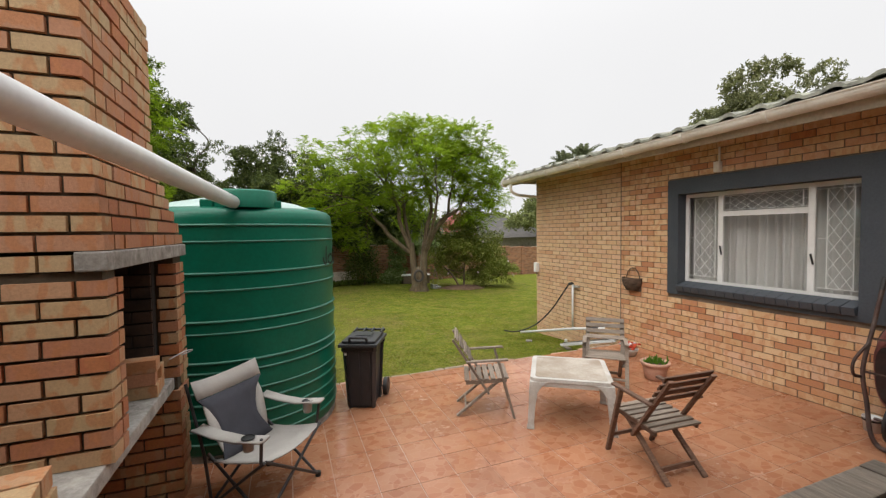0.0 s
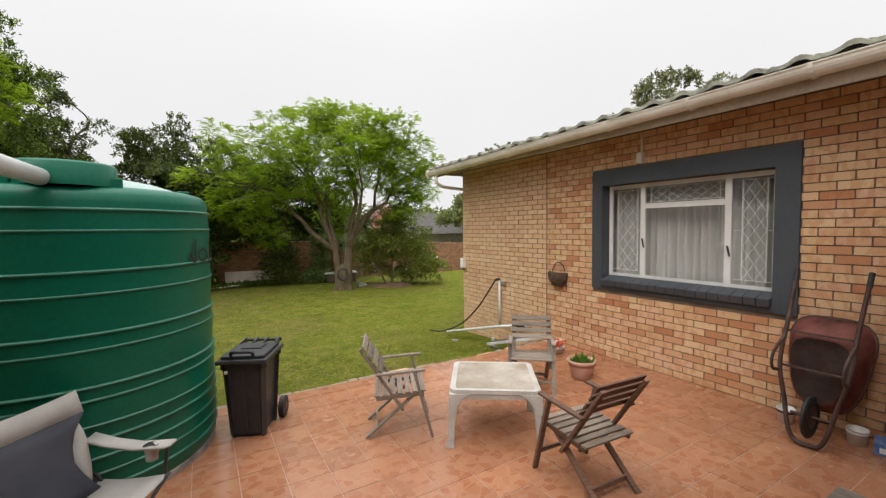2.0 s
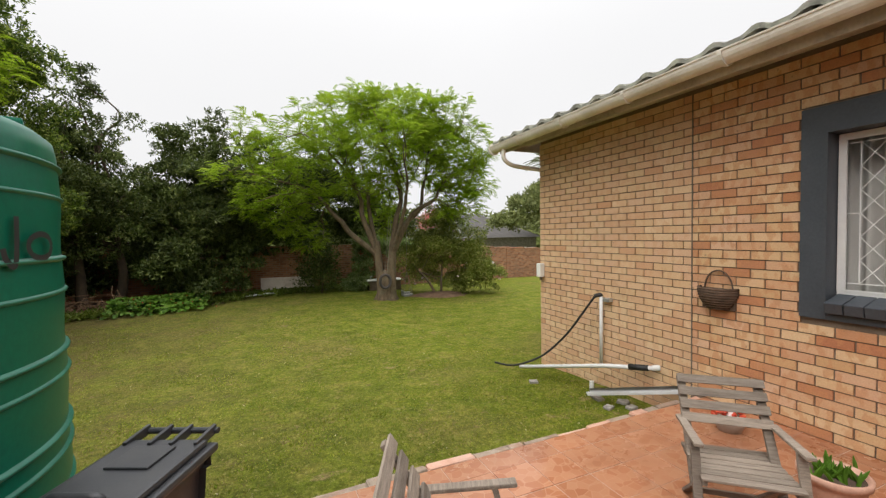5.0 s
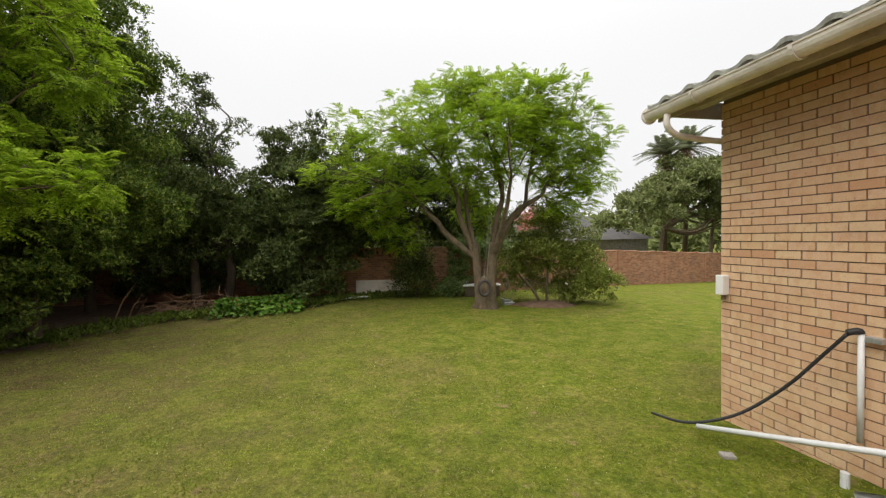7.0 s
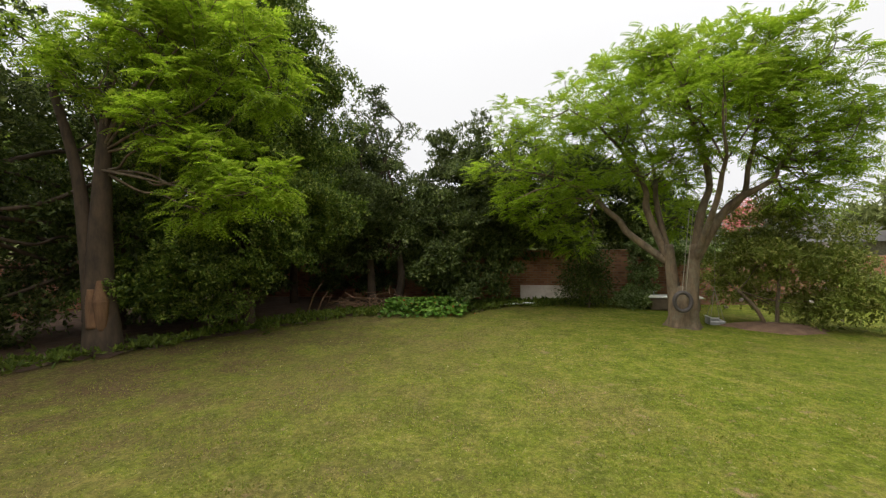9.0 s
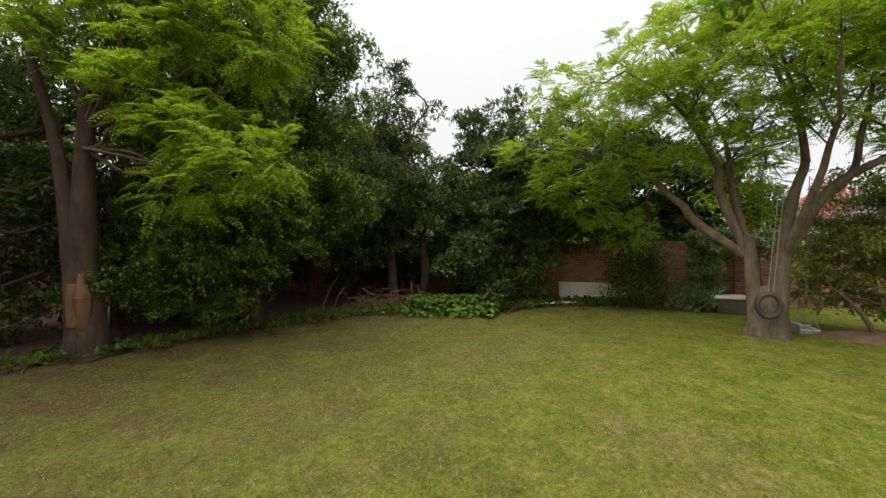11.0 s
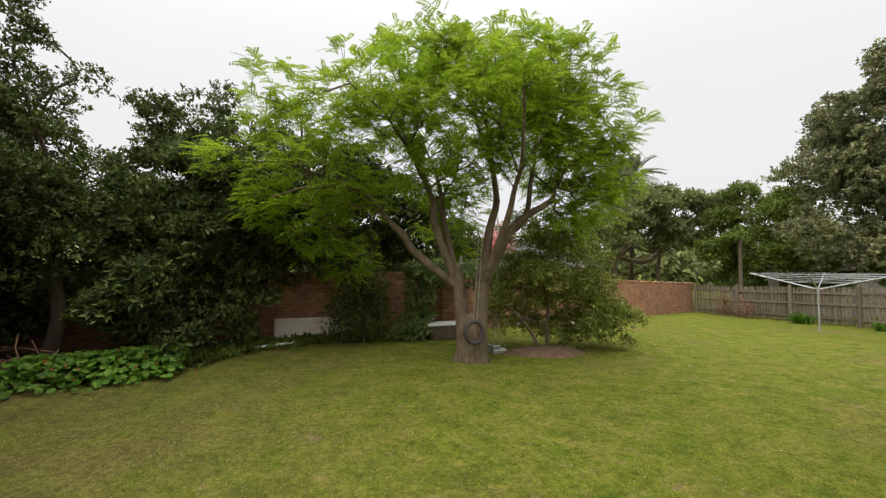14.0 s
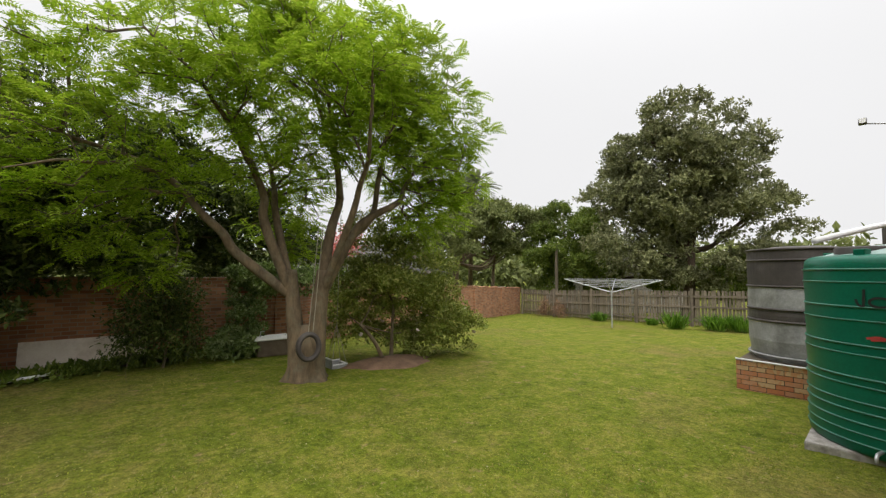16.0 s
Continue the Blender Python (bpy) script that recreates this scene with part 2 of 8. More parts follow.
M_bluebox = plain("printed blue carton", (0.05, 0.12, 0.32), (0.10, 0.2, 0.45), 0.5, 12, 60, stain=(0.6, 0.6, 0.62))


def wood_mat(name, low, high, stretch, single=True):
    m, n, l, p, out = nodes_of(name)
    g = noise_node(n, l, 5.0, 6, 0.65, "Object", stretch)
    r = ramp(n, ((0.3, low), (0.7, high)))
    l.new(g.outputs[0], r.inputs[0])
    fine = noise_node(n, l, 22.0, 4, 0.7, "Object", stretch)
    col = mixed(n, l, 0.4, r.outputs[0], fine.outputs[0], "OVERLAY")
    v = n.new("ShaderNodeMapRange")
    v.inputs["To Min"].default_value, v.inputs["To Max"].default_value = 0.72, 1.2
    l.new(random_of(n, single), v.inputs["Value"])
    hs = n.new("ShaderNodeHueSaturation")
    l.new(v.outputs[0], hs.inputs["Value"])
    l.new(col, hs.inputs["Color"])
    l.new(hs.outputs[0], p.inputs["Base Color"])
    p.inputs["Roughness"].default_value = 0.82
    bump(n, l, p, fine.outputs[0], 0.6, 0.004)
    return m


M_wood_grey = wood_mat("weathered grey wood", (0.15, 0.115, 0.085), (0.31, 0.255, 0.205), (1.5, 14, 14))
M_wood_brown = wood_mat("brown oiled wood", (0.10, 0.052, 0.032), (0.22, 0.125, 0.082), (1.5, 14, 14))
M_deck = wood_mat("old timber plank", (0.10, 0.080, 0.060), (0.25, 0.205, 0.16), (14, 1.2, 14))
M_fence = wood_mat("weathered fence timber", (0.095, 0.076, 0.052), (0.25, 0.205, 0.148), (11.5, 11.5, 0.984))


def leaf_mat(name, stops, rough=0.45, glow=0.35):
    """Leaves: a colour of the ramp each, a little light passing through."""
    m, n, l, p, out = nodes_of(name)
    r = ramp(n, stops)
    l.new(random_of(n, False), r.inputs[0])
    patch = noise_node(n, l, 0.9, 3, 0.5, "World")
    pr = ramp(n, ((0.35, (0.72, 0.72, 0.72)), (0.65, (1.15, 1.15, 1.05))))
    l.new(patch.outputs[0], pr.inputs[0])
    col = mixed(n, l, 1.0, r.outputs[0], pr.outputs[0], "MULTIPLY")
    l.new(col, p.inputs["Base Color"])
    p.inputs["Roughness"].default_value = rough
    p.inputs["Specular IOR Level"].default_value = 0.22
    t = n.new("ShaderNodeBsdfTranslucent")
    l.new(col, t.inputs["Color"])
    mx = n.new("ShaderNodeMixShader")
    mx.inputs[0].default_value = glow
    l.new(p.outputs[0], mx.inputs[1])
    l.new(t.outputs[0], mx.inputs[2])
    l.new(mx.outputs[0], out.inputs[0])
    return m


M_leaf_bright = leaf_mat("bright feathery leaves", ((0.0, (0.18, 0.29, 0.014)), (0.5, (0.29, 0.43, 0.024)), (1.0, (0.43, 0.54, 0.06))), 0.5, 0.6)
M_leaf_dark = leaf_mat("dark glossy leaves", ((0.0, (0.05, 0.088, 0.014)), (0.5, (0.12, 0.185, 0.026)), (0.85, (0.24, 0.315, 0.05)), (1.0, (0.40, 0.44, 0.11))), 0.40, 0.35)
# also worn by the boundary foliage, where its darkness stands for deep shade
M_leaf_grey = leaf_mat("dark grey green leaves", ((0.0, (0.04, 0.062, 0.014)), (0.6, (0.095, 0.13, 0.030)), (0.9, (0.17, 0.205, 0.06)), (1.0, (0.26, 0.29, 0.10))), 0.42, 0.3)
M_leaf_oak = leaf_mat("pale grey green leaves", ((0.0, (0.13, 0.145, 0.065)), (0.6, (0.23, 0.245, 0.115)), (1.0, (0.36, 0.36, 0.20))), 0.45, 0.3)
M_leaf_mid = leaf_mat("mid green leaves", ((0.0, (0.072, 0.113, 0.0162)), (0.6, (0.135, 0.184, 0.027)), (1.0, (0.207, 0.252, 0.0495))), 0.45, 0.3)
M_leaf_shrub = leaf_mat("shrub leaves", ((0.0, (0.13, 0.175, 0.03)), (0.6, (0.25, 0.295, 0.058)), (1.0, (0.44, 0.44, 0.14))), 0.5, 0.3)
M_leaf_nast = leaf_mat("round fresh leaves", ((0.0, (0.06, 0.14, 0.012)), (0.6, (0.115, 0.235, 0.022)), (1.0, (0.20, 0.32, 0.05))), 0.5, 0.35)
M_leaf_creeper = leaf_mat("creeper leaves", ((0.0, (0.12, 0.18, 0.05)), (0.6, (0.22, 0.30, 0.09)), (1.0, (0.40, 0.46, 0.22))), 0.45, 0.25)
# pale far leaves, with the haze of distance put into the colour
M_leaf_far = leaf_mat("pale haze-toned far leaves", ((0.0, (0.13, 0.156, 0.052)), (0.6, (0.208, 0.24, 0.0845)), (1.0, (0.299, 0.325, 0.13))), 0.55, 0.3)
M_leaf_palm = leaf_mat("palm leaves", ((0.0, (0.119, 0.145, 0.085)), (1.0, (0.272, 0.289, 0.17))), 0.5, 0.2)
M_grass_blade = leaf_mat("grass blades", ((0.0, (0.16, 0.22, 0.016)), (0.5, (0.24, 0.28, 0.03)), (0.85, (0.32, 0.30, 0.07)), (0.985, (0.38, 0.30, 0.14)), (1.0, (0.66, 0.60, 0.42))), 0.6, 0.45)


def lawn_mat():
    m, n, l, p, out = nodes_of("mown lawn")
    big = noise_node(n, l, 0.55, 6, 0.6, "World")
    mid = noise_node(n, l, 3.2, 6, 0.65, "World")
    fine = noise_node(n, l, 45.0, 4, 0.75, "World")
    r = ramp(n, ((0.26, (0.075, 0.115, 0.008)), (0.5, (0.150, 0.177, 0.018)), (0.74, (0.25, 0.222, 0.052))))
    l.new(mid.outputs[0], r.inputs[0])
    br = ramp(n, ((0.52, (0, 0, 0)), (0.72, (0.75, 0.75, 0.75))))
    l.new(big.outputs[0], br.inputs[0])
    col = mixed(n, l, br.outputs[0], r.outputs[0], (0.20, 0.155, 0.055))
    bare = noise_node(n, l, 1.7, 7, 0.7, "World")
    ba = ramp(n, ((0.62, (0, 0, 0)), (0.74, (0.8, 0.8, 0.8))))
    l.new(bare.outputs[0], ba.inputs[0])
    col = mixed(n, l, ba.outputs[0], col, (0.26, 0.19, 0.11))
    spots = noise_node(n, l, 4.5, 4, 0.6, "World")
    so = ramp(n, ((0.63, (0, 0, 0)), (0.70, (0.7, 0.7, 0.7))))
    l.new(spots.outputs[0], so.inputs[0])
    col = mixed(n, l, so.outputs[0], col, (0.29, 0.20, 0.115))
    # worn and dry towards the trees, and darkened further to carry their shade
    g = n.new("ShaderNodeNewGeometry")
    sx = n.new("ShaderNodeSeparateXYZ")
    l.new(g.outputs["Position"], sx.inputs[0])
    worn = n.new("ShaderNodeMapRange")
    worn.inputs["From Min"].default_value, worn.inputs["From Max"].default_value = 3.5, -5.0
    l.new(sx.outputs[0], worn.inputs["Value"])
    wm = n.new("ShaderNodeMath")
    wm.operation = "MULTIPLY"
    l.new(worn.outputs[0], wm.inputs[0])
    wr = ramp(n, ((0.36, (0.26, 0.26, 0.26)), (0.60, (1, 1, 1))))
    l.new(bare.outputs[0], wr.inputs[0])
    l.new(wr.outputs[0], wm.inputs[1])
    col = mixed(n, l, wm.outputs[0], col, (0.12, 0.08, 0.04))
    tuft = noise_node(n, l, 15.0, 5, 0.75, "World")
    tr = ramp(n, ((0.40, (0.55, 0.58, 0.50)), (0.62, (1.28, 1.25, 1.2))))
    l.new(tuft.outputs[0], tr.inputs[0])
    col = mixed(n, l, 0.75, col, tr.outputs[0], "MULTIPLY")
    straw = noise_node(n, l, 1.0, 5, 0.7, "World", (30.0, 17.0, 20.0))
    st = ramp(n, ((0.56, (0, 0, 0)), (0.68, (0.55, 0.55, 0.55))))
    l.new(straw.outputs[0], st.inputs[0])
    col = mixed(n, l, st.outputs[0], col, (0.33, 0.29, 0.12))
    col = mixed(n, l, 0.85, col, fine.outputs[0], "OVERLAY")
    l.new(col, p.inputs["Base Color"])
    p.inputs["Roughness"].default_value = 0.95
    p.inputs["Specular IOR Level"].default_value = 0.1
    bump(n, l, p, fine.outputs[0], 0.9, 0.03)
    return m


M_lawn = lawn_mat()


def tile_mat(name, single):
    """Glazed terracotta tile printed with irregular darker stones."""
    m, n, l, p, out = nodes_of(name)
    g = n.new("ShaderNodeNewGeometry")
    mp = n.new("ShaderNodeMapping")
    mp.inputs["Scale"].default_value = (1, 1.25, 1)
    l.new(g.outputs["Position"], mp.inputs[0])
    v = n.new("ShaderNodeTexVoronoi")
    v.inputs["Scale"].default_value = 13.0
    l.new(mp.outputs[0], v.inputs["Vector"])
    edge = n.new("ShaderNodeTexVoronoi")
    edge.feature = "DISTANCE_TO_EDGE"
    edge.inputs["Scale"].default_value = 13.0
    l.new(mp.outputs[0], edge.inputs["Vector"])
    sp = n.new("ShaderNodeSeparateColor")
    l.new(v.outputs["Color"], sp.inputs[0])
    stone = ramp(n, ((0.0, (0.325, 0.128, 0.062)), (0.3, (0.35, 0.145, 0.073)), (0.42, (0.385, 0.172, 0.092)), (1.0, (0.41, 0.195, 0.108))))
    l.new(sp.outputs[0], stone.inputs[0])
    er = ramp(n, ((0.0, (1, 1, 1)), (0.055, (0, 0, 0))))
    l.new(edge.outputs["Distance"], er.inputs[0])
    col = mixed(n, l, er.outputs[0], stone.outputs[0], (0.425, 0.212, 0.122))
    hs = n.new("ShaderNodeHueSaturation")
    mr = n.new("ShaderNodeMapRange")
    mr.inputs["To Min"].default_value, mr.inputs["To Max"].default_value = 0.9, 1.08
    l.new(random_of(n, single), mr.inputs["Value"])
    l.new(mr.outputs[0], hs.inputs["Value"])
    l.new(col, hs.inputs["Color"])
    dirt = noise_node(n, l, 1.3, 7, 0.65, "World")
    dr = ramp(n, ((0.45, (0, 0, 0)), (0.75, (0.5, 0.5, 0.5))))
    l.new(dirt.outputs[0], dr.inputs[0])
    col = mixed(n, l, dr.outputs[0], hs.outputs[0], (0.25, 0.10, 0.048))
    l.new(col, p.inputs["Base Color"])
    rg = ramp(n, ((0.35, (0.13, 0.13, 0.13)), (0.7, (0.36, 0.36, 0.36))))
    l.new(dirt.outputs[0], rg.inputs[0])
    l.new(rg.outputs[0], p.inputs["Roughness"])
    bump(n, l, p, dirt.outputs[0], 0.06, 0.004)
    return m


M_tile = tile_mat("terracotta tile", True)
M_tile_far = tile_mat("terracotta tile joined", False)


def courses_mat(name, low, high, mortar):
    """A brick wall seen from far: courses of fired clay with pale joints."""
    m, n, l, p, out = nodes_of(name)
    c = n.new("ShaderNodeTexCoord")
    b = n.new("ShaderNodeTexBrick")
    b.inputs["Color1"].default_value, b.inputs["Color2"].default_value, b.inputs["Mortar"].default_value = (*low, 1), (*high, 1), (*mortar, 1)
    b.inputs["Scale"].default_value, b.inputs["Mortar Size"].default_value = 1.0, 0.008
    b.inputs["Brick Width"].default_value, b.inputs["Row Height"].default_value = 0.2265, 0.0776
    mp = n.new("ShaderNodeMapping")
    mp.inputs["Rotation"].default_value = (radians(90), 0, 0)
    l.new(c.outputs["Object"], mp.inputs[0])
    l.new(mp.outputs[0], b.inputs["Vector"])
    s = noise_node(n, l, 1.6, 7, 0.7, "World")
    sr = ramp(n, ((0.45, (0, 0, 0)), (0.75, (0.6, 0.6, 0.6))))
    l.new(s.outputs[0], sr.inputs[0])
    col = mixed(n, l, sr.outputs[0], b.outputs["Color"], (0.13, 0.085, 0.06))
    l.new(col, p.inputs["Base Color"])
    p.inputs["Roughness"].default_value = 0.92
    bump(n, l, p, b.outputs["Fac"], -0.5, 0.01)
    return m


M_farwall = courses_mat("red garden wall brick", (0.25, 0.095, 0.045), (0.47, 0.22, 0.115), (0.33, 0.245, 0.18))


def glass_mat():
    m, n, l, p, out = nodes_of("window glass")
    p.inputs["Base Color"].default_value = (1, 1, 1, 1)
    p.inputs["Transmission Weight"].default_value = 1.0
    p.inputs["Roughness"].default_value = 0.02
    p.inputs["IOR"].default_value = 1.45
    return m


M_glass = glass_mat()

# ---------------------------------------------------------------- helpers for building


def thing(name, label, category, group="", kind="", at=None):
    ob = tagged(new(name), label, category, group, kind)
    ob.empty_display_size = 0.1
    if at is not None:
        ob.matrix_basis = at
    return ob


def finish(me, bm, smooth):
    bm.normal_update()
    bm.to_mesh(me)
    bm.free()
    if smooth:
        me.polygons.foreach_set("use_smooth", [True] * len(me.polygons))
    me.update()


def part(name, bm, material, parent, label="", smooth=False, at=None):
    me = bpy.data.meshes.new(name)
    finish(me, bm, smooth)
    me.materials.append(material)
    ob = new(name, me)
    if parent is not None:
        ob.parent = parent
    if at is not None:
        ob.matrix_basis = at
    if label:
        tagged(ob, label)
    return ob


def solo(name, bm, material, label, category, group="", kind="", smooth=False, at=None):
    return tagged(part(name, bm, material, None, "", smooth, at), label, category, group, kind)


def box(x0, x1, y0, y1, z0, z1, bevel=0.0, bm=None):
    bm = bm or bmesh.new()
    v = [bm.verts.new((x, y, z)) for z in (z0, z1) for y in (y0, y1) for x in (x0, x1)]
    made = [bm.faces.new([v[i] for i in f]) for f in ((0, 2, 3, 1), (4, 5, 7, 6), (0, 1, 5, 4), (2, 6, 7, 3), (0, 4, 6, 2), (1, 3, 7, 5))]
    if bevel:
        edges = list({e for f in made for e in f.edges})
        bmesh.ops.bevel(bm, geom=edges, offset=bevel, segments=2, affect="EDGES", profile=0.6)
    return bm


def beam(a, b, w, h, up=(0, 0, 1), bevel=0.0, bm=None):
    """A bar of section w x h from a to b."""
    a, b = Vector(a), Vector(b)
    d = (b - a).normalized()
    s = d.cross(Vector(up))
    s = s.normalized() if s.length > 1e-4 else Vector((1, 0, 0))
    u = s.cross(d).normalized()
    length = (b - a).length
    one = box(-w / 2, w / 2, 0, length, -h / 2, h / 2, bevel)
    m = Matrix((s, d, u)).transposed().to_4x4()
    m.translation = a
    bmesh.ops.transform(one, matrix=m, verts=one.verts)
    if bm is None:
        return one
    tmp = bpy.data.meshes.new("tmp")
    one.to_mesh(tmp)
    one.free()
    bm.from_mesh(tmp)
    bpy.data.meshes.remove(tmp)
    return bm


def tube(points, radii, sides=10, bm=None, caps=True):
    """A round bar along points, with a radius at each."""
    bm = bm or bmesh.new()
    pts = [Vector(p) for p in points]
    if not hasattr(radii, "__len__"):
        radii = [radii] * len(pts)
    rings, side = [], None
    for i, p in enumerate(pts):
        d = (pts[min(i + 1, len(pts) - 1)] - pts[max(i - 1, 0)]).normalized()
        if side is None:
            side = d.orthogonal().normalized()
        side = (side - d * side.dot(d)).normalized()
        other = d.cross(side)
        rings.append([bm.verts.new(p + radii[i] * (math.cos(k * math.tau / sides) * side + math.sin(k * math.tau / sides) * other)) for k in range(sides)])
    for r0, r1 in zip(rings, rings[1:]):
        for k in range(sides):
            bm.faces.new((r0[k], r0[(k + 1) % sides], r1[(k + 1) % sides], r1[k]))
    if caps:
        bm.faces.new(rings[0][::-1])
        bm.faces.new(rings[-1])
    return bm


def lathe(profile, sides=48, bm=None, closed=False):
    """A body of revolution round z from (radius, height) pairs."""
    bm = bm or bmesh.new()
    rings = []
    for r, z in profile:
        if r < 1e-5:
            rings.append([bm.verts.new((0, 0, z))])
        else:
            rings.append([bm.verts.new((r * math.cos(k * math.tau / sides), r * math.sin(k * math.tau / sides), z)) for k in range(sides)])
    for a, b in zip(rings, rings[1:]):
        for k in range(sides):
            j = (k + 1) % sides
            if len(a) == 1 and len(b) > 1:
                bm.faces.new((a[0], b[k], b[j])[::-1])
            elif len(b) == 1 and len(a) > 1:
                bm.faces.new((a[k], a[j], b[0]))
            elif len(a) > 1:
                bm.faces.new((a[k], a[j], b[j], b[k]))
    return bm


def arc(points, n=8):
    """A smooth curve through the points."""
    p = [Vector(q) for q in points]
    out = []
    for i in range(len(p) - 1):
        a, b, c, d = p[max(i - 1, 0)], p[i], p[i + 1], p[min(i + 2, len(p) - 1)]
        for k in range(n):
            t = k / n
            out.append(0.5 * ((2 * b) + (c - a) * t + (2 * a - 5 * b + 4 * c - d) * t * t + (3 * b - a - 3 * c + d) * t ** 3))
    out.append(p[-1])
    return out


def raw_mesh(name, verts, faces):
    """A mesh from arrays: verts (n, 3), faces (m, k) all of one size."""
    me = bpy.data.meshes.new(name)
    verts, faces = np.asarray(verts, dtype=np.float32), np.asarray(faces, dtype=np.int32)
    k = faces.shape[1]
    me.vertices.add(len(verts))
    me.vertices.foreach_set("co", verts.ravel())
    me.loops.add(faces.size)
    me.loops.foreach_set("vertex_index", faces.ravel())
    me.polygons.add(len(faces))
    me.polygons.foreach_set("loop_start", np.arange(0, faces.size, k, dtype=np.int32))
    me.polygons.foreach_set("use_smooth", [False] * len(faces))
    me.update(calc_edges=True)
    return me


def mesh_part(name, me, material, parent, label=""):
    me.materials.append(material)
    ob = new(name, me)
    if parent is not None:
        ob.parent = parent
    if label:
        tagged(ob, label)
    return ob


def ground_z(x, y):
    """The lawn's height: it falls a little behind the patio and away to the far corner."""
    t = min(1.0, max(0.0, (y - 4.8) / 4.0))
    f = min(1.0, max(0.45, 0.6 + 0.04 * (y - 12)))
    s = max(0.0, x - 3.0)
    s = s * s / (s + 1.5)
    return -0.27 - 0.15 * t * t * (3 - 2 * t) - 0.044 * f * min(s, 30.0) + 0.012 * noise.noise(Vector((x * 0.6, y * 0.6, 0)))

# ---------------------------------------------------------------- ground
xs = np.concatenate([[-400, -120, -60, -30], np.arange(-16, 34.1, 0.5), [45, 70, 130, 400]])
ys = np.concatenate([[-400, -120, -50, -20, -8], np.arange(-3, 32.1, 0.5), [40, 60, 120, 400]])
gv = [(x, y, ground_z(x, y)) for y in ys for x in xs]
nx = len(xs)
gf = [(j * nx + i, j * nx + i + 1, (j + 1) * nx + i + 1, (j + 1) * nx + i) for j in range(len(ys) - 1) for i in range(nx - 1)]
ground = mesh_part("ground", raw_mesh("ground", gv, gf), M_lawn, None)
tagged(ground, "short patchy lawn with dry brown spots", "lawn", kind="structure")
ground.data.polygons.foreach_set("use_smooth", [True] * len(ground.data.polygons))

# a bed of bare soil and leaf litter under the trees, a skin just above the lawn
BED = [(-13, 3.0), (-8.2, 8.0), (-6.6, 10.4), (-5.2, 13.0), (-4.0, 14.9), (-2.4, 15.5), (-0.6, 16.1), (0.2, 17.2), (2.2, 17.6), (3.4, 17.9), (3.4, 18.5), (-13, 18.6)]


def bed_inside(x, y):
    hit = False
    for (x0, y0), (x1, y1) in zip(BED, BED[1:] + BED[:1]):
        if (y0 > y) != (y1 > y) and x < (x1 - x0) * (y - y0) / (y1 - y0) + x0:
            hit = not hit
    return hit


bv, bf, seen_v = [], [], {}
STEP = 0.3
for i in range(-44, 14):
    for j in range(9, 64):
        x, y = i * STEP, j * STEP
        wob = 0.35 * noise.noise(Vector((x * 0.9, y * 0.9, 3)))
        if bed_inside(x + wob, y + wob):
            quad = []
            for a, b in ((i, j), (i + 1, j), (i + 1, j + 1), (i, j + 1)):
                if (a, b) not in seen_v:
                    seen_v[(a, b)] = len(bv)
                    px, py = a * STEP + 0.12 * noise.noise(Vector((a * 1.7, b * 1.7, 0))), b * STEP + 0.12 * noise.noise(Vector((a * 1.7, b * 1.7, 7)))
                    bv.append((px, py, ground_z(px, py) + 0.012 + 0.03 * abs(noise.noise(Vector((px * 2, py * 2, 5))))))
                quad.append(seen_v[(a, b)])
            bf.append(quad)
bed = tagged(mesh_part("flower_bed", raw_mesh("flower_bed", bv, bf), M_mulch, None), "bare brown soil and leaf litter under trees", "soil bed", kind="structure")

# ---------------------------------------------------------------- patio slab (its tiles come last)
PX0, PX1, PY0, PY1 = -4.2, 4.60, -4.5, 4.72
floor = solo("floor", box(PX0, PX1, PY0, PY1, -0.45, -0.0025), M_grout, "terracotta tiled patio floor with worn grout", "patio floor", kind="structure")
kerb = thing("patio_edge", "broken cement and brick patio edging", "edging", kind="structure")
rng = random.Random(5)
x = PX0
while x < PX1 - 0.1:
    w = rng.uniform(0.10, 0.42)
    x1 = min(x + w, PX1 - 0.005)
    one = box(x + 0.004, x1, PY1 + rng.uniform(0.003, 0.012), PY1 + rng.uniform(0.055, 0.11), -0.40, -0.006 + rng.uniform(-0.03, 0.014), 0.014)
    for vert in one.verts:
        vert.co += Vector((rng.uniform(-0.004, 0.004), rng.uniform(-0.003, 0.008), rng.uniform(-0.006, 0.004)))
    part("edging_stone", one, M_edge if rng.random() < 0.7 else M_terracotta, kerb)
    x = x1

# ---------------------------------------------------------------- house
HX, HY1, HY0 = 4.60, 7.20, -4.5
WY0, WY1, WZ0, WZ1 = 1.74, 3.98, 0.905, 2.465      # the painted surround
OY0, OY1, OZ0, OZ1 = 1.93, 3.82, 1.06, 2.27        # the opening inside it
WTOP = 2.93
MX = HX + 0.012
house = thing("house", "single storey face brick house with low tiled roof", "house")
wall_bm = box(MX, MX + 0.22, HY0, WY0, -0.5, WTOP)
box(MX, MX + 0.22, WY1, HY1 - 0.012, -0.5, WTOP, bm=wall_bm)
box(MX, MX + 0.22, WY0, WY1, -0.5, WZ0, bm=wall_bm)
box(MX, MX + 0.22, WY0, WY1, WZ1, WTOP, bm=wall_bm)
house_wall = part("wall", wall_bm, M_mortar, house, "buff and orange face brick wall")
end_bm = box(MX + 0.22, 6.6, HY1 - 0.24, HY1 - 0.012, -0.9, WTOP)
box(6.6, 6.8, 5.4, HY1 - 0.012, -0.9, WTOP, bm=end_bm)
box(6.8, 14.0, 5.2, 5.4, -0.9, WTOP, bm=end_bm)
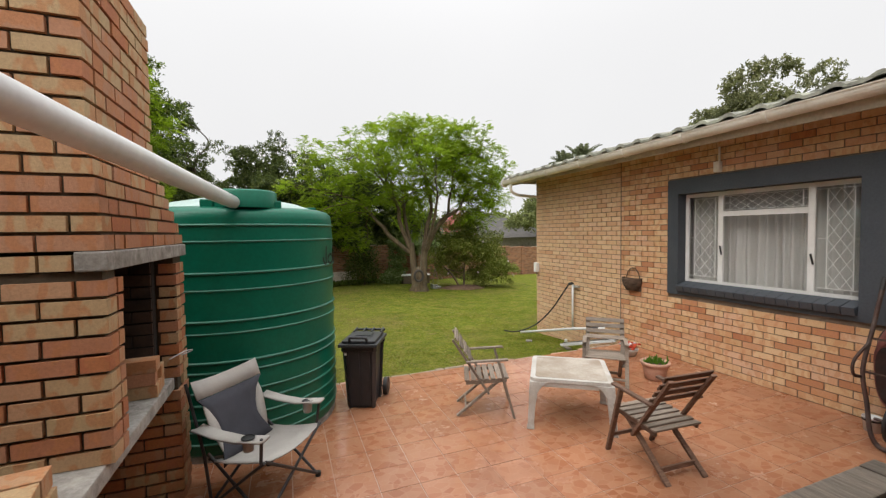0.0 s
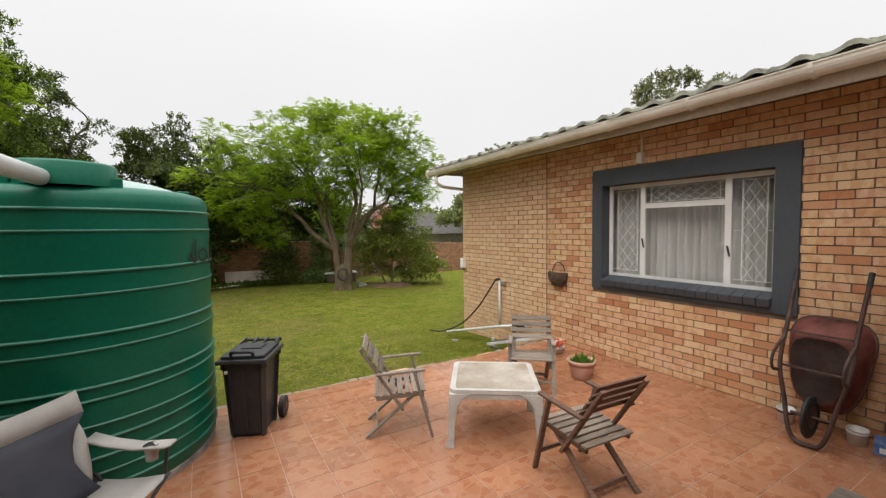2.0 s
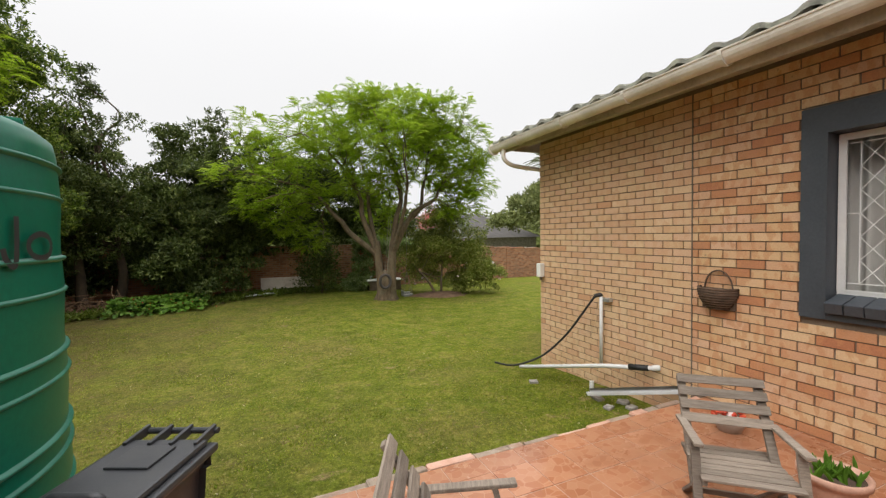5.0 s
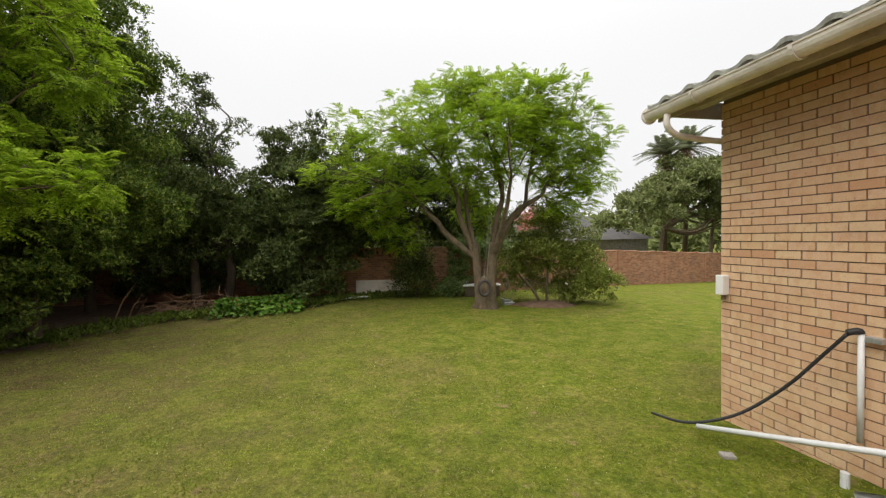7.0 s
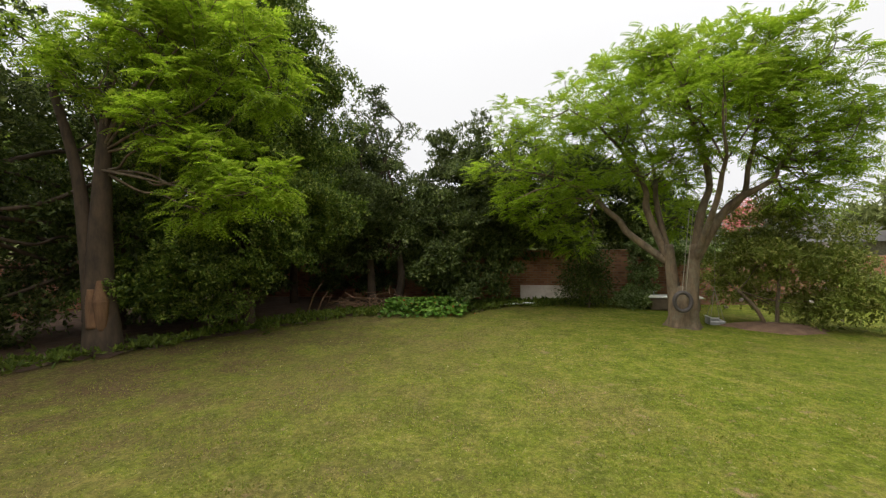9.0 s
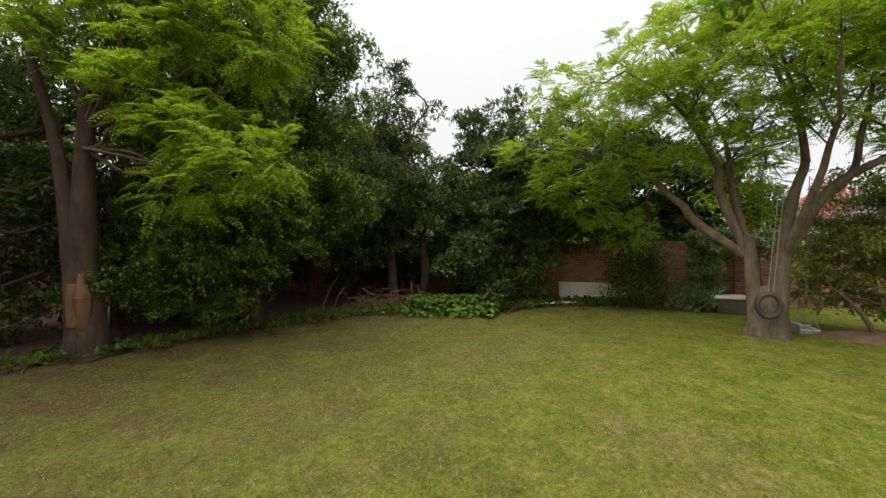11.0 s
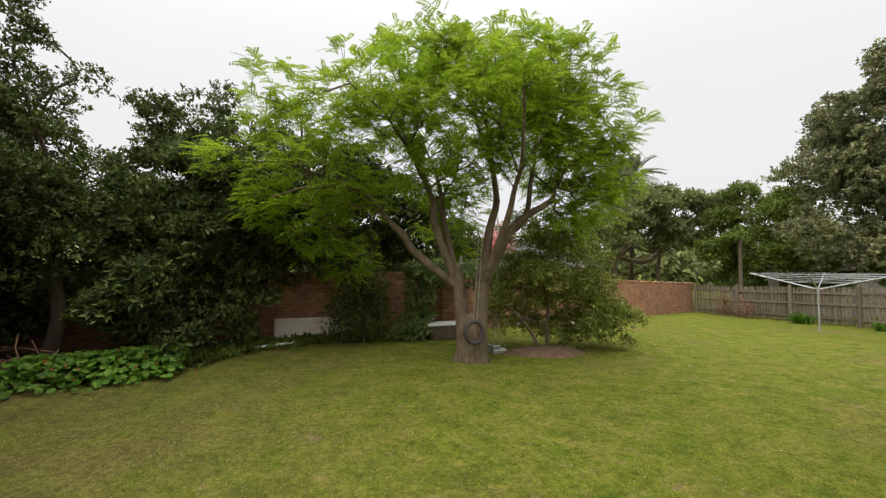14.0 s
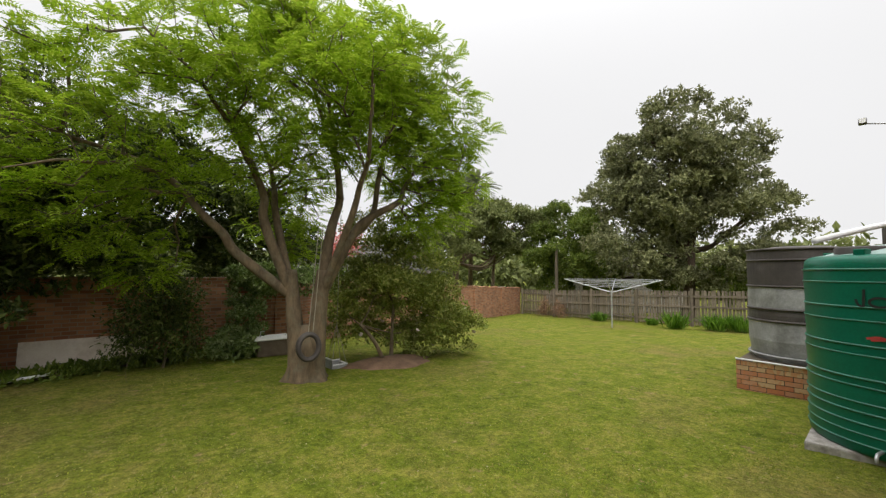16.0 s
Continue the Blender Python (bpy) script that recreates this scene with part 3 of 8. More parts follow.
box(13.8, 14.0, HY0, 5.2, -0.9, WTOP, bm=end_bm)
box(MX + 0.22, 13.8, HY0, HY0 + 0.2, -0.5, WTOP, bm=end_bm)
part("end_wall", end_bm, M_farwall, house)
part("floor_slab", box(MX + 0.22, 6.6, HY0 + 0.2, HY1 - 0.24, -0.3, 0.05), M_concrete, house)
part("ceiling_board", box(MX + 0.221, 6.6, HY0 + 0.2, HY1 - 0.24, 2.7, 2.75), M_white, house)
part("room_wall", box(6.5, 6.59, HY0 + 0.2, 5.2, 0.05, 2.7), M_dark_room, house)
# the expansion joint
part("movement_joint", box(HX - 0.003, MX - 0.002, 4.845, 4.858, -0.3, WTOP - 0.05), M_mortar, house)

# gutter, fascia, soffit
GX, GZ = 4.03, 2.86


def gutter_z(y):
    return GZ + 0.012 * (7.5 - y)


gutter = thing("gutter", "cream half-round roof gutter with brackets", "gutter")
gy0, gy1 = HY0, 7.55
gbm = bmesh.new()
prof = [(0.075 * math.cos(a), 0.085 * math.sin(a)) for a in np.linspace(math.pi, math.tau, 11)]
prof = [(-0.085, 0.012), (-0.083, 0.0)] + prof + [(0.083, 0.02)] + [(x * 0.93, z * 0.93 + 0.003) for x, z in prof[::-1]]
ends = []
for yy in (gy0, gy1):
    ends.append([gbm.verts.new((GX + px, yy, gutter_z(yy) + pz)) for px, pz in prof])
for k in range(len(prof)):
    j = (k + 1) % len(prof)
    gbm.faces.new((ends[0][k], ends[0][j], ends[1][j], ends[1][k]))
gbm.faces.new(ends[1])
part("trough", gbm, M_gutter, gutter)
cap = tube([(GX, gy1 - 0.004, gutter_z(gy1) - 0.02), (GX, gy1 + 0.012, gutter_z(gy1) - 0.02)], 0.09, 20)
part("end_cap", cap, M_gutter, gutter)
y = -3.9
while y < 7.4:
    pts = [(GX + 0.088 * math.cos(a), y, gutter_z(y) + 0.098 * math.sin(a) + 0.002) for a in np.linspace(math.pi * 0.98, math.tau * 0.98, 9)]
    bb = bmesh.new()
    for p0, p1 in zip(pts, pts[1:]):
        beam(p0, p1, 0.03, 0.006, up=Vector(p0) - Vector((GX, y, gutter_z(y))), bm=bb)
    part("bracket", bb, M_gutter, gutter)
    y += 0.9
part("fascia_board", box(GX + 0.095, GX + 0.12, gy0, gy1 - 0.02, GZ - 0.09, GZ + 0.12), M_fascia, house, "weathered painted fascia board")
part("soffit", box(GX + 0.122, HX + 0.01, gy0, gy1 - 0.05, WTOP - 0.02, WTOP), M_fascia, house)
part("verge_board", box(GX + 0.122, 6.8, gy1 - 0.045, gy1 - 0.02, WTOP - 0.1, WTOP + 0.08), M_fascia, house)

# roof: rows of interlocking wavy tiles that climb to the ridge
roof = part("roof", box(4.2, 4.3, gy0, gy1 - 0.06, WTOP + 0.01, WTOP + 0.02), M_rooftile, house, "mossy grey concrete roof tiles")
PITCH = math.tan(radians(13))
tile_w = 0.30


def roof_row(r):
    """One row of tiles as a wavy sheet with its lower edge showing."""
    bm = bmesh.new()
    x0, x1 = GX - 0.03 + r * 0.32, GX - 0.03 + (r + 1) * 0.32 + 0.05
    ylist = np.arange(gy0, (gy1 if r < 8 else 5.7) + 0.02, tile_w / 8)
    top, low, bot = [], [], []
    for yy in ylist:
        ph = (yy / tile_w) % 1.0
        wave = 0.045 * max(0.0, math.sin(math.pi * min(1.0, ph / 0.55))) ** 0.8 if ph < 0.55 else 0.004
        zr = GZ + 0.04 + (x0 - GX) * PITCH + 0.012 * (7.5 - yy)
        j = 0.008 * noise.noise(Vector((math.floor(yy / tile_w) * 3.1, r * 5.3, 0)))
        low.append(bm.verts.new((x0 + j, yy, zr + wave + 0.03)))
        bot.append(bm.verts.new((x0 + j, yy, zr + wave * 0.75)))
        top.append(bm.verts.new((x1, yy, zr + wave + 0.37 * PITCH + 0.008)))
    for k in range(len(ylist) - 1):
        bm.faces.new((low[k], top[k], top[k + 1], low[k + 1]))
        bm.faces.new((bot[k], low[k], low[k + 1], bot[k + 1]))
    return bm


for r in range(16):
    part("roof_course", roof_row(r), M_rooftile, roof)
part("roof_back", box(8.9, 14.4, gy0, 5.7, GZ + 1.0, GZ + 1.12), M_rooftile, house)

# swan-neck downpipe at the corner
dp = solo("downpipe", tube(arc([(GX, 7.28, gutter_z(7.3) - 0.07), (GX, 7.28, 2.66), (GX + 0.12, 7.29, 2.58), (GX + 0.35, 7.30, 2.55), (5.1, 7.31, 2.50), (5.25, 7.31, 2.40), (5.25, 7.31, -0.30)], 6), 0.031, 12), M_gutter, "cream swan-neck downpipe below the gutter", "downpipe", smooth=True)

# window
win = thing("window_1", "white steel window in slate blue surround", "window", kind="structure")
sx = HX - 0.022
sur = bmesh.new()
box(sx, HX + 0.16, WY0, OY0, WZ0, WZ1, bm=sur)
box(sx, HX + 0.16, OY1, WY1, WZ0, WZ1, bm=sur)
box(sx, HX + 0.16, OY0, OY1, OZ1, WZ1, bm=sur)
part("surround", sur, M_blue, win, "slate blue painted surround")
sillbase = box(sx + 0.004, HX + 0.16, OY0, OY1, WZ0, 0.985)
part("sill_base", sillbase, M_blue, win)
sill = part("window_sill", box(HX + 0.10, HX + 0.158, OY0 + 0.002, OY1 - 0.002, 0.987, 1.055), M_blue, win, "painted sloping brick sill")
n = 17
for k in range(n):
    y0 = OY0 + 0.004 + (OY1 - OY0 - 0.008) * k / n
    y1 = OY0 + 0.004 + (OY1 - OY0 - 0.008) * (k + 1) / n - 0.006
    bmx = box(-0.075, 0.135, y0, y1, -0.04, 0.04, 0.006)
    bmesh.ops.transform(bmx, matrix=pose(HX + 0.005, 0, 1.015, 0, -15, 0), verts=bmx.verts)
    part("sill_brick", bmx, M_blue, sill)
wx = HX + 0.12
fr = bmesh.new()
FZ0, FZ1 = 1.075, 2.262
T = 0.034
box(wx, wx + 0.04, OY0 + 0.006, OY1 - 0.006, FZ0, FZ0 + T, bm=fr)
box(wx, wx + 0.04, OY0 + 0.006, OY1 - 0.006, FZ1 - T, FZ1, bm=fr)
for yy in (OY0 + 0.006, 2.36, 3.315, OY1 - 0.006 - T):
    box(wx - 0.003, wx + 0.04, yy, yy + T, FZ0 + T, FZ1 - T, bm=fr)
box(wx - 0.002, wx + 0.04, 2.36 + T, 3.315, 1.965, 1.965 + T, bm=fr)
frame_part = part("window_frame", fr, M_white, win, "white painted steel frame")
for y0, y1, z0, z1 in ((OY0 + 0.04, 2.36, FZ0 + T, FZ1 - T), (2.394, 3.315, FZ0 + T, 1.965), (2.394, 3.315, 1.999, FZ1 - T), (3.349, OY1 - 0.04, FZ0 + T, FZ1 - T)):
    g = part("pane", box(wx + 0.012, wx + 0.016, y0, y1, z0, z1), M_glass, win)
    g.visible_shadow = False
    edge = bmesh.new()
    for a in (0.014,):
        box(wx - 0.006, wx + 0.010, y0, y1, z0, z0 + a, bm=edge)
        box(wx - 0.006, wx + 0.010, y0, y1, z1 - a, z1, bm=edge)
        box(wx - 0.006, wx + 0.010, y0, y0 + a, z0 + a, z1 - a, bm=edge)
        box(wx - 0.006, wx + 0.010, y1 - a, y1, z0 + a, z1 - a, bm=edge)
    part("casement", edge, M_white, win)


def lattice(y0, y1, z0, z1, cols, rows):
    """Burglar bars: a diamond lattice in a thin frame."""
    bm = bmesh.new()
    x = wx + 0.03
    for (a, b), (c, d) in (((y0, z0), (y0, z1)), ((y1, z0), (y1, z1)), ((y0 - 0.07, z0), (y1 + 0.07, z0)), ((y0 - 0.07, z1), (y1 + 0.07, z1)), ((y0 - 0.07, (z0 + z1) / 2), (y0, (z0 + z1) / 2)), ((y1, (z0 + z1) / 2), (y1 + 0.07, (z0 + z1) / 2))):
        beam((x, a, b), (x, c, d), 0.007, 0.007, up=(1, 0, 0), bm=bm)
    w, h = (y1 - y0) / cols, (z1 - z0) / rows
    for i in range(cols):
        for j in range(rows):
            for s in (0, 1):
                beam((x + 0.004 * s, y0 + (i + s) * w, z0 + j * h), (x + 0.004 * s, y0 + (i + 1 - s) * w, z0 + (j + 1) * h), 0.0055, 0.005, up=(1, 0, 0), bm=bm)
    return bm


part("burglar_bars", lattice(2.045, 2.26, 1.17, 2.19, 2, 6), M_white, win, "white diamond burglar bars")
part("burglar_bars", lattice(3.42, 3.70, 1.17, 2.19, 2, 6), M_white, win)
part("burglar_bars", lattice(2.47, 3.24, 2.03, 2.20, 6, 2), M_white, win)
for yy, zz in ((2.375, 1.52), (3.33, 1.58)):
    part("latch", beam((wx - 0.02, yy, zz), (wx - 0.03, yy - 0.03, zz - 0.11), 0.014, 0.012), M_dsteel, win)

# curtains behind the glass
cur = thing("curtain", "gathered white lined curtains drawn shut", "curtain")
for y0, y1 in ((1.80, 2.62), (2.60, 3.30), (3.28, 3.95)):
    bm = bmesh.new()
    cols = 70
    rows_v = []
    for z in (1.0, 1.4, 1.9, 2.38):
        row = []
        for k in range(cols + 1):
            yy = y0 + (y1 - y0) * k / cols
            deep = 0.035 * math.sin(yy * 62 + 1.5 * math.sin(yy * 9)) + 0.02 * math.sin(yy * 23)
            row.append(bm.verts.new((HX + 0.32 + deep * (1.15 - 0.25 * (z - 1.0)), yy, z)))
        rows_v.append(row)
    for a, b in zip(rows_v, rows_v[1:]):
        for k in range(cols):
            bm.faces.new((a[k], b[k], b[k + 1], a[k + 1]))
    part("panel", bm, M_curtain, cur, smooth=True)
part("rail", tube([(HX + 0.32, 1.78, 2.39), (HX + 0.32, 3.97, 2.39)], 0.012, 8), M_white, cur)

# small fittings on the house wall
light = thing("wall_light", "small cream wall light on a conduit", "wall light")
part("conduit", tube([(HX - 0.012, 3.27, 2.80), (HX - 0.012, 3.27, 2.62)], 0.012, 8), M_gutter, light)
part("fitting", box(HX - 0.075, HX - 0.001, 3.235, 3.305, 2.49, 2.62, 0.012), M_gutter, light)
mb = thing("meter_box", "small white plastic junction box on the house corner", "junction box")
part("cover", box(HX - 0.085, HX - 0.001, 7.10, 7.19, 0.93, 1.13, 0.012), M_white, mb)
part("spout", tube([(HX - 0.04, 7.14, 0.94), (HX - 0.04, 7.14, 0.88)], 0.02, 10), M_bark, mb)

# ---------------------------------------------------------------- garden walls and fence
WA, WB, WC = Vector((-13, 18.75, 0)), Vector((5.6, 18.45, 0)), Vector((22.7, 23.9, 0))


def garden_wall(name, a, b, height, label):
    d = (b - a)
    L = d.length
    ang = math.degrees(math.atan2(d.y, d.x))
    w = thing(name, label, "garden wall", kind="structure", at=pose(a.x, a.y, 0, 0, 0, ang))
    body = bmesh.new()
    n = max(2, int(L / 1.2))
    for k in range(n):
        u0, u1 = L * k / n, L * (k + 1) / n
        p = a + d * ((u0 + u1) / 2 / L)
        zt = ground_z(p.x, p.y) + height
        box(u0, u1, 0, 0.22, -3, zt, bm=body)
    part("brickwork", body, M_farwall, w)
    for k in range(n):
        u0, u1 = L * k / n, L * (k + 1) / n
        p = a + d * ((u0 + u1) / 2 / L)
        zt = ground_z(p.x, p.y) + height
        part("coping", box(u0 + 0.003, u1 - 0.003, -0.02, 0.24, zt + 0.001, zt + 0.06, 0.008), M_farwall, w)
    for u in np.arange(0.2, L, 3.6):
        p = a + d * (u / L)
        part("pier", box(u, u + 0.34, -0.06, -0.001, -3, ground_z(p.x, p.y) + height - 0.02), M_farwall, w)
    return w


garden_wall("wall_north", WA, WB, 1.62, "low red brown brick garden wall")
garden_wall("wall_east", WB, WC, 1.58, "weathered red brick garden wall")

FA, FB = Vector((22.7, 23.7, 0)), Vector((21.2, 11.3, 0))
FC = Vector((20.6, 6.0, 0))
fence = thing("fence", "weathered grey picket timber fence", "fence")
rng = random.Random(11)
picket_meshes = []
for k in range(5):
    me = bpy.data.meshes.new("slat")
    b = box(-0.045, 0.045, -0.01, 0.01, 0, 1.46 + 0.05 * rng.random())
    finish(me, b, False)
    me.materials.append(M_fence)
    picket_meshes.append(me)


def fence_run(a, b):
    d = b - a
    L = d.length
    ang = math.degrees(math.atan2(d.y, d.x))
    u = 0.0
    while u < L:
        p = a + d * (u / L)
        o = new("slat", rng.choice(picket_meshes))
        o.parent = fence
        o.matrix_basis = pose(p.x, p.y, ground_z(p.x, p.y) + 0.05 + 0.02 * rng.random(), rng.uniform(-1, 1), rng.uniform(-1.2, 1.2), ang)
        u += 0.128 if rng.random() < 0.95 else 0.2
    side = Vector((-d.y, d.x, 0)).normalized() * 0.045
    if side.x > 0:
        side = -side
    m = max(1, round(L / 2.35))
    for k in range(m + 1):
        p = a + d * (k / m) + side * 1.6
        z = ground_z(p.x, p.y)
        part("post", tube([(p.x, p.y, z - 0.3), (p.x, p.y, z + 1.58 + 0.06 * rng.random())], [0.075, 0.068], 10), M_fence, fence)
    for h in (0.28, 0.85, 1.30):
        for k in range(m):
            p0, p1 = a + d * (k / m) + side, a + d * ((k + 1) / m) + side
            part("rail", beam((p0.x, p0.y, ground_z(p0.x, p0.y) + h), (p1.x, p1.y, ground_z(p1.x, p1.y) + h), 0.04, 0.085), M_fence, fence)


fence_run(FA, FB)
fence_run(FB + Vector((0, -0.15, 0)), FC)
# the boundary goes on out of sight, behind and to the side
garden_wall("wall_west", Vector((-13, -9, 0)), Vector((-13, 18.7, 0)), 1.62, "plain brick garden wall")
tagged(solo("wall_south", box(-8, 4.6, -4.75, -4.5, -0.5, 2.9), M_farwall, "face brick wall behind the patio", "house wall"), kind="structure")

# the low roof that the walk starts under
stoep = thing("patio_roof", "low flat roof over the start of the patio", "roof")
part("roof_sheet", box(-4.2, 4.5, -4.5, 0.42, 2.70, 2.76), M_fascia, stoep)
part("front_gutter", tube([(-4.2, 0.50, 2.71), (4.45, 0.50, 2.71)], 0.06, 14), M_gutter, stoep, smooth=True)
for xx in (-4.0, -1.9):
    part("post", box(xx - 0.05, xx + 0.05, -0.05, 0.05, 0.0, 2.699), M_white, stoep)

# ---------------------------------------------------------------- built-in barbecue
BX, BY0, BY1 = -1.10, 1.83, 3.20
braai = thing("barbecue", "built-in brick barbecue with chimney and hearth", "barbecue")
SH = 0.86
core = bmesh.new()
q = 0.02
box(-2.1 + q, BX - q, 2.96 + q, BY1 - q, 0, 1.66, bm=core)
part("leg_wall", core, M_mortar_dark, braai)
part("leg_wall", box(-2.1 + q, BX - q, 0.9 + q, 1.12, 0, SH - 0.08), M_mortar_dark, braai)      # near leg
core = bmesh.new()
box(-2.1 + q, BX - q, BY0 + q, 2.0 - q, SH, 1.66, bm=core)
part("side_wall", core, M_mortar_dark, braai)
part("back_wall", box(-2.2, -2.1, 0.9, BY1 - q, 0, 1.75), M_soot, braai, "soot blackened firebox back")
part("hearth", box(-2.1, BX - 0.03, 0.95, 2.955, SH - 0.08, SH - 0.002, 0.012), M_concrete, braai, "rough cast concrete hearth slab")
part("lintel", box(-1.20, BX + 0.012, BY0 - 0.012, BY1 + 0.012, 1.662, 1.742, 0.008), M_concrete, braai, "rough concrete lintel")
part("fire_lining", box(-2.1, -1.222, 2.90, 2.965, SH, 1.66), M_soot, braai, "soot blackened lining")
part("fire_lining", box(-2.1, -1.2, 2.0, 2.03, SH, 1.66), M_soot, braai)
part("hood_plate", box(-2.1, -1.205, BY0 + 0.11, BY1 - q, 1.662, 1.742), M_soot, braai)
NCH = 0.0776
HOOD = []
chimney = None
for k in range(17):
    z0 = 1.744 + k * NCH
    f = min(1.0, k / 6.0)
    x1 = BX - 0.055 * f
    y0 = BY0 + 0.03 * f
    y1 = BY1 - 0.43 * f
    HOOD.append((z0, x1, y0, y1))
    core = box(-2.1, x1 - q, y0 + q, y1 - q, z0, z0 + NCH)
    if chimney is None:
        chimney = part("chimney", core, M_mortar_dark, braai, "stepped brick chimney")
    else:
        part("chimney_course", core, M_mortar_dark, chimney)

# loose bricks: a stack at the near end of the hearth and a few in the fire
brick_me = bpy.data.meshes.new("brick")
finish(brick_me, box(-0.111, 0.111, -0.053, 0.053, 0, 0.073, 0.004), False)
brick_me.materials.append(M_bbrick)
stackset = ((-1.30, 1.40, 0, 8), (-1.29, 1.52, 0, 5), (-1.53, 1.45, 0, 3), (-1.28, 1.40, 1, 12), (-1.30, 1.52, 1, 9), (-1.52, 1.46, 1, 4), (-1.25, 2.63, 0, 5), (-1.26, 2.62, 1, 9), (-1.26, 2.75, 0, 4), (-1.25, 2.63, 2, 3), (-1.26, 2.76, 1, 7))
for bx, by, lv, a in stackset:
    b = new("loose_brick", brick_me)
    b.matrix_basis = pose(bx, by, SH + lv * 0.0745, 0, 0, a)
    tagged(b, "loose cored clay brick stacked on the hearth", "brick", "loose bricks")
tongs = solo("braai_wire", tube(arc([(-1.12, 2.80, 1.02), (-1.04, 2.86, 1.05), (-1.02, 2.94, 1.03), (-1.08, 2.92, 1.01)], 6), 0.004, 6), M_metal, "bent wire hook on the barbecue pillar", "wire hook", smooth=True)

# ---------------------------------------------------------------- rain pipe and water tanks
pipe = solo("rain_pipe", tube([(-1.36, -2.0, 2.245), (-1.02, 1.0, 2.125), (-0.79, 3.40, 2.06)], 0.05, 18), M_pvc, "white plastic rain pipe feeding the water tank", "pipe", smooth=True)


def water_tank(name, label, at, ribs, radius=0.9, height=1.93):
    t = thing(name, label, "water tank", "green water tanks", at=at)
    prof = [(0, 0), (radius - 0.02, 0), (radius, 0.03)]
    z = 0.03
    for k in range(24):
        z = 0.03 + (height - 0.08) * (k + 1) / 24
        prof.append((radius + 0.004 * math.sin(k * 1.3), z))
    prof += [(radius - 0.012, height), (radius - 0.05, height + 0.035), (radius - 0.12, height + 0.055), (radius - 0.14, height + 0.05)]
    part("body", lathe(prof, 72), M_tank, t, smooth=True)
    part("shoulder", lathe([(radius - 0.14, height + 0.049), (0.55, height + 0.12), (0.30, height + 0.17), (0, height + 0.18)], 72), M_lidpale, t, "pale domed top", smooth=True)
    for zr in ribs:
        ring = lathe([(radius - 0.004, zr - 0.013), (radius + 0.011, zr - 0.006), (radius + 0.014, zr), (radius + 0.011, zr + 0.006), (radius - 0.004, zr + 0.013)], 72)
        part("rib", ring, M_rib, t, smooth=True)
    for a in (-145, -100, -62, 20, 65, 150):
        lug = box(radius - 0.20, radius - 0.10, -0.05, 0.05, height + 0.02, height + 0.11, 0.012)
        part("lug", lug, M_tank, t, at=pose(0, 0, 0, 0, 0, a))
    return t


RIBS = (1.83, 1.70, 1.45, 1.315, 1.07, 0.975, 0.745, 0.665, 0.505, 0.41, 0.30, 0.20, 0.10)
T1 = Vector((-0.854, 4.284, 0))
tank_one = water_tank("water_tank", "tall ribbed green plastic rainwater tank", pose(T1.x, T1.y, 0.05), RIBS)
part("hatch", lathe([(0.26, 0), (0.26, 0.13), (0.245, 0.145), (0, 0.15)], 40), M_tank, tank_one, "screw-on hatch", smooth=True, at=pose(0.12, -0.62, 1.975))
solo("tank_plinth", lathe([(0, -0.45), (0.89, -0.45), (0.89, 0.04), (0.88, 0.05), (0, 0.05)], 48), M_concrete, "round concrete plinth below the water tank", "plinth", at=pose(T1.x, T1.y, 0))


def painted_mark(parent, strokes, radius, material, angle0, z0, name="marking"):
    """Brush strokes on the tank's side: (angle in degrees, height) from the mark's origin."""
    for pts in strokes:
        sm = arc([(p[0], p[1], 0) for p in pts], 6) if len(pts) > 2 else [Vector((p[0], p[1], 0)) for p in pts]
        bm = bmesh.new()
        rows = []
        for i, p in enumerate(sm):
            d = (sm[min(i + 1, len(sm) - 1)] - sm[max(i - 1, 0)])
            u = Vector((d.x * radius * math.pi / 180, d.y, 0)).normalized()
            w = 0.011
            pair = []
            for s in (-1, 1):
                a = radians(angle0 + p.x) + (-u.y * w * s) / radius
                z = z0 + p.y + u.x * w * s
                pair.append(bm.verts.new(((radius + 0.0075) * math.cos(a), (radius + 0.0075) * math.sin(a), z)))
            rows.append(pair)
        for r0, r1 in zip(rows, rows[1:]):
            bm.faces.new((r0[0], r0[1], r1[1], r1[0]))
        part(name, bm, material, parent, "black painted maker's mark")


RING = [(6.0 * math.cos(t), 0.045 * math.sin(t)) for t in np.linspace(0, math.tau, 9)]
MARK = [[(0, 0.17), (-0.4, 0.08), (-0.8, 0.0), (-3.2, 0.02), (-4.4, 0.07)], [(x * 0.8 + 7, z + 0.045) for x, z in RING], [(17, 0.15), (16.8, 0.05), (16, -0.02), (14, 0.0), (13.2, 0.04)], [(x * 0.8 + 25, z + 0.045) for x, z in RING]]
painted_mark(tank_one, MARK, 0.905, M_writing, -28, 1.46)

T2 = Vector((7.95, 7.74, 0))
z2 = ground_z(7.9, 8.4) + 0.10
tank_two = water_tank("water_tank", "ribbed green plastic rainwater tank on concrete slab", pose(T2.x, T2.y, z2), RIBS)
part("hatch", lathe([(0.26, 0), (0.26, 0.10), (0.245, 0.115), (0, 0.12)], 40), M_tankdark, tank_two, "black hatch lid", smooth=True, at=pose(-0.3, 0.35, 1.96))
painted_mark(tank_two, MARK, 0.905, M_writing, 156, 1.46)
painted_mark(tank_two, [[(0, 0), (5, 0.02), (10, 0.01), (14, 0.03)], [(2, -0.012), (8, 0.0), (13, 0.0)]], 0.905, M_redmark, 156, 1.15, "stripe")
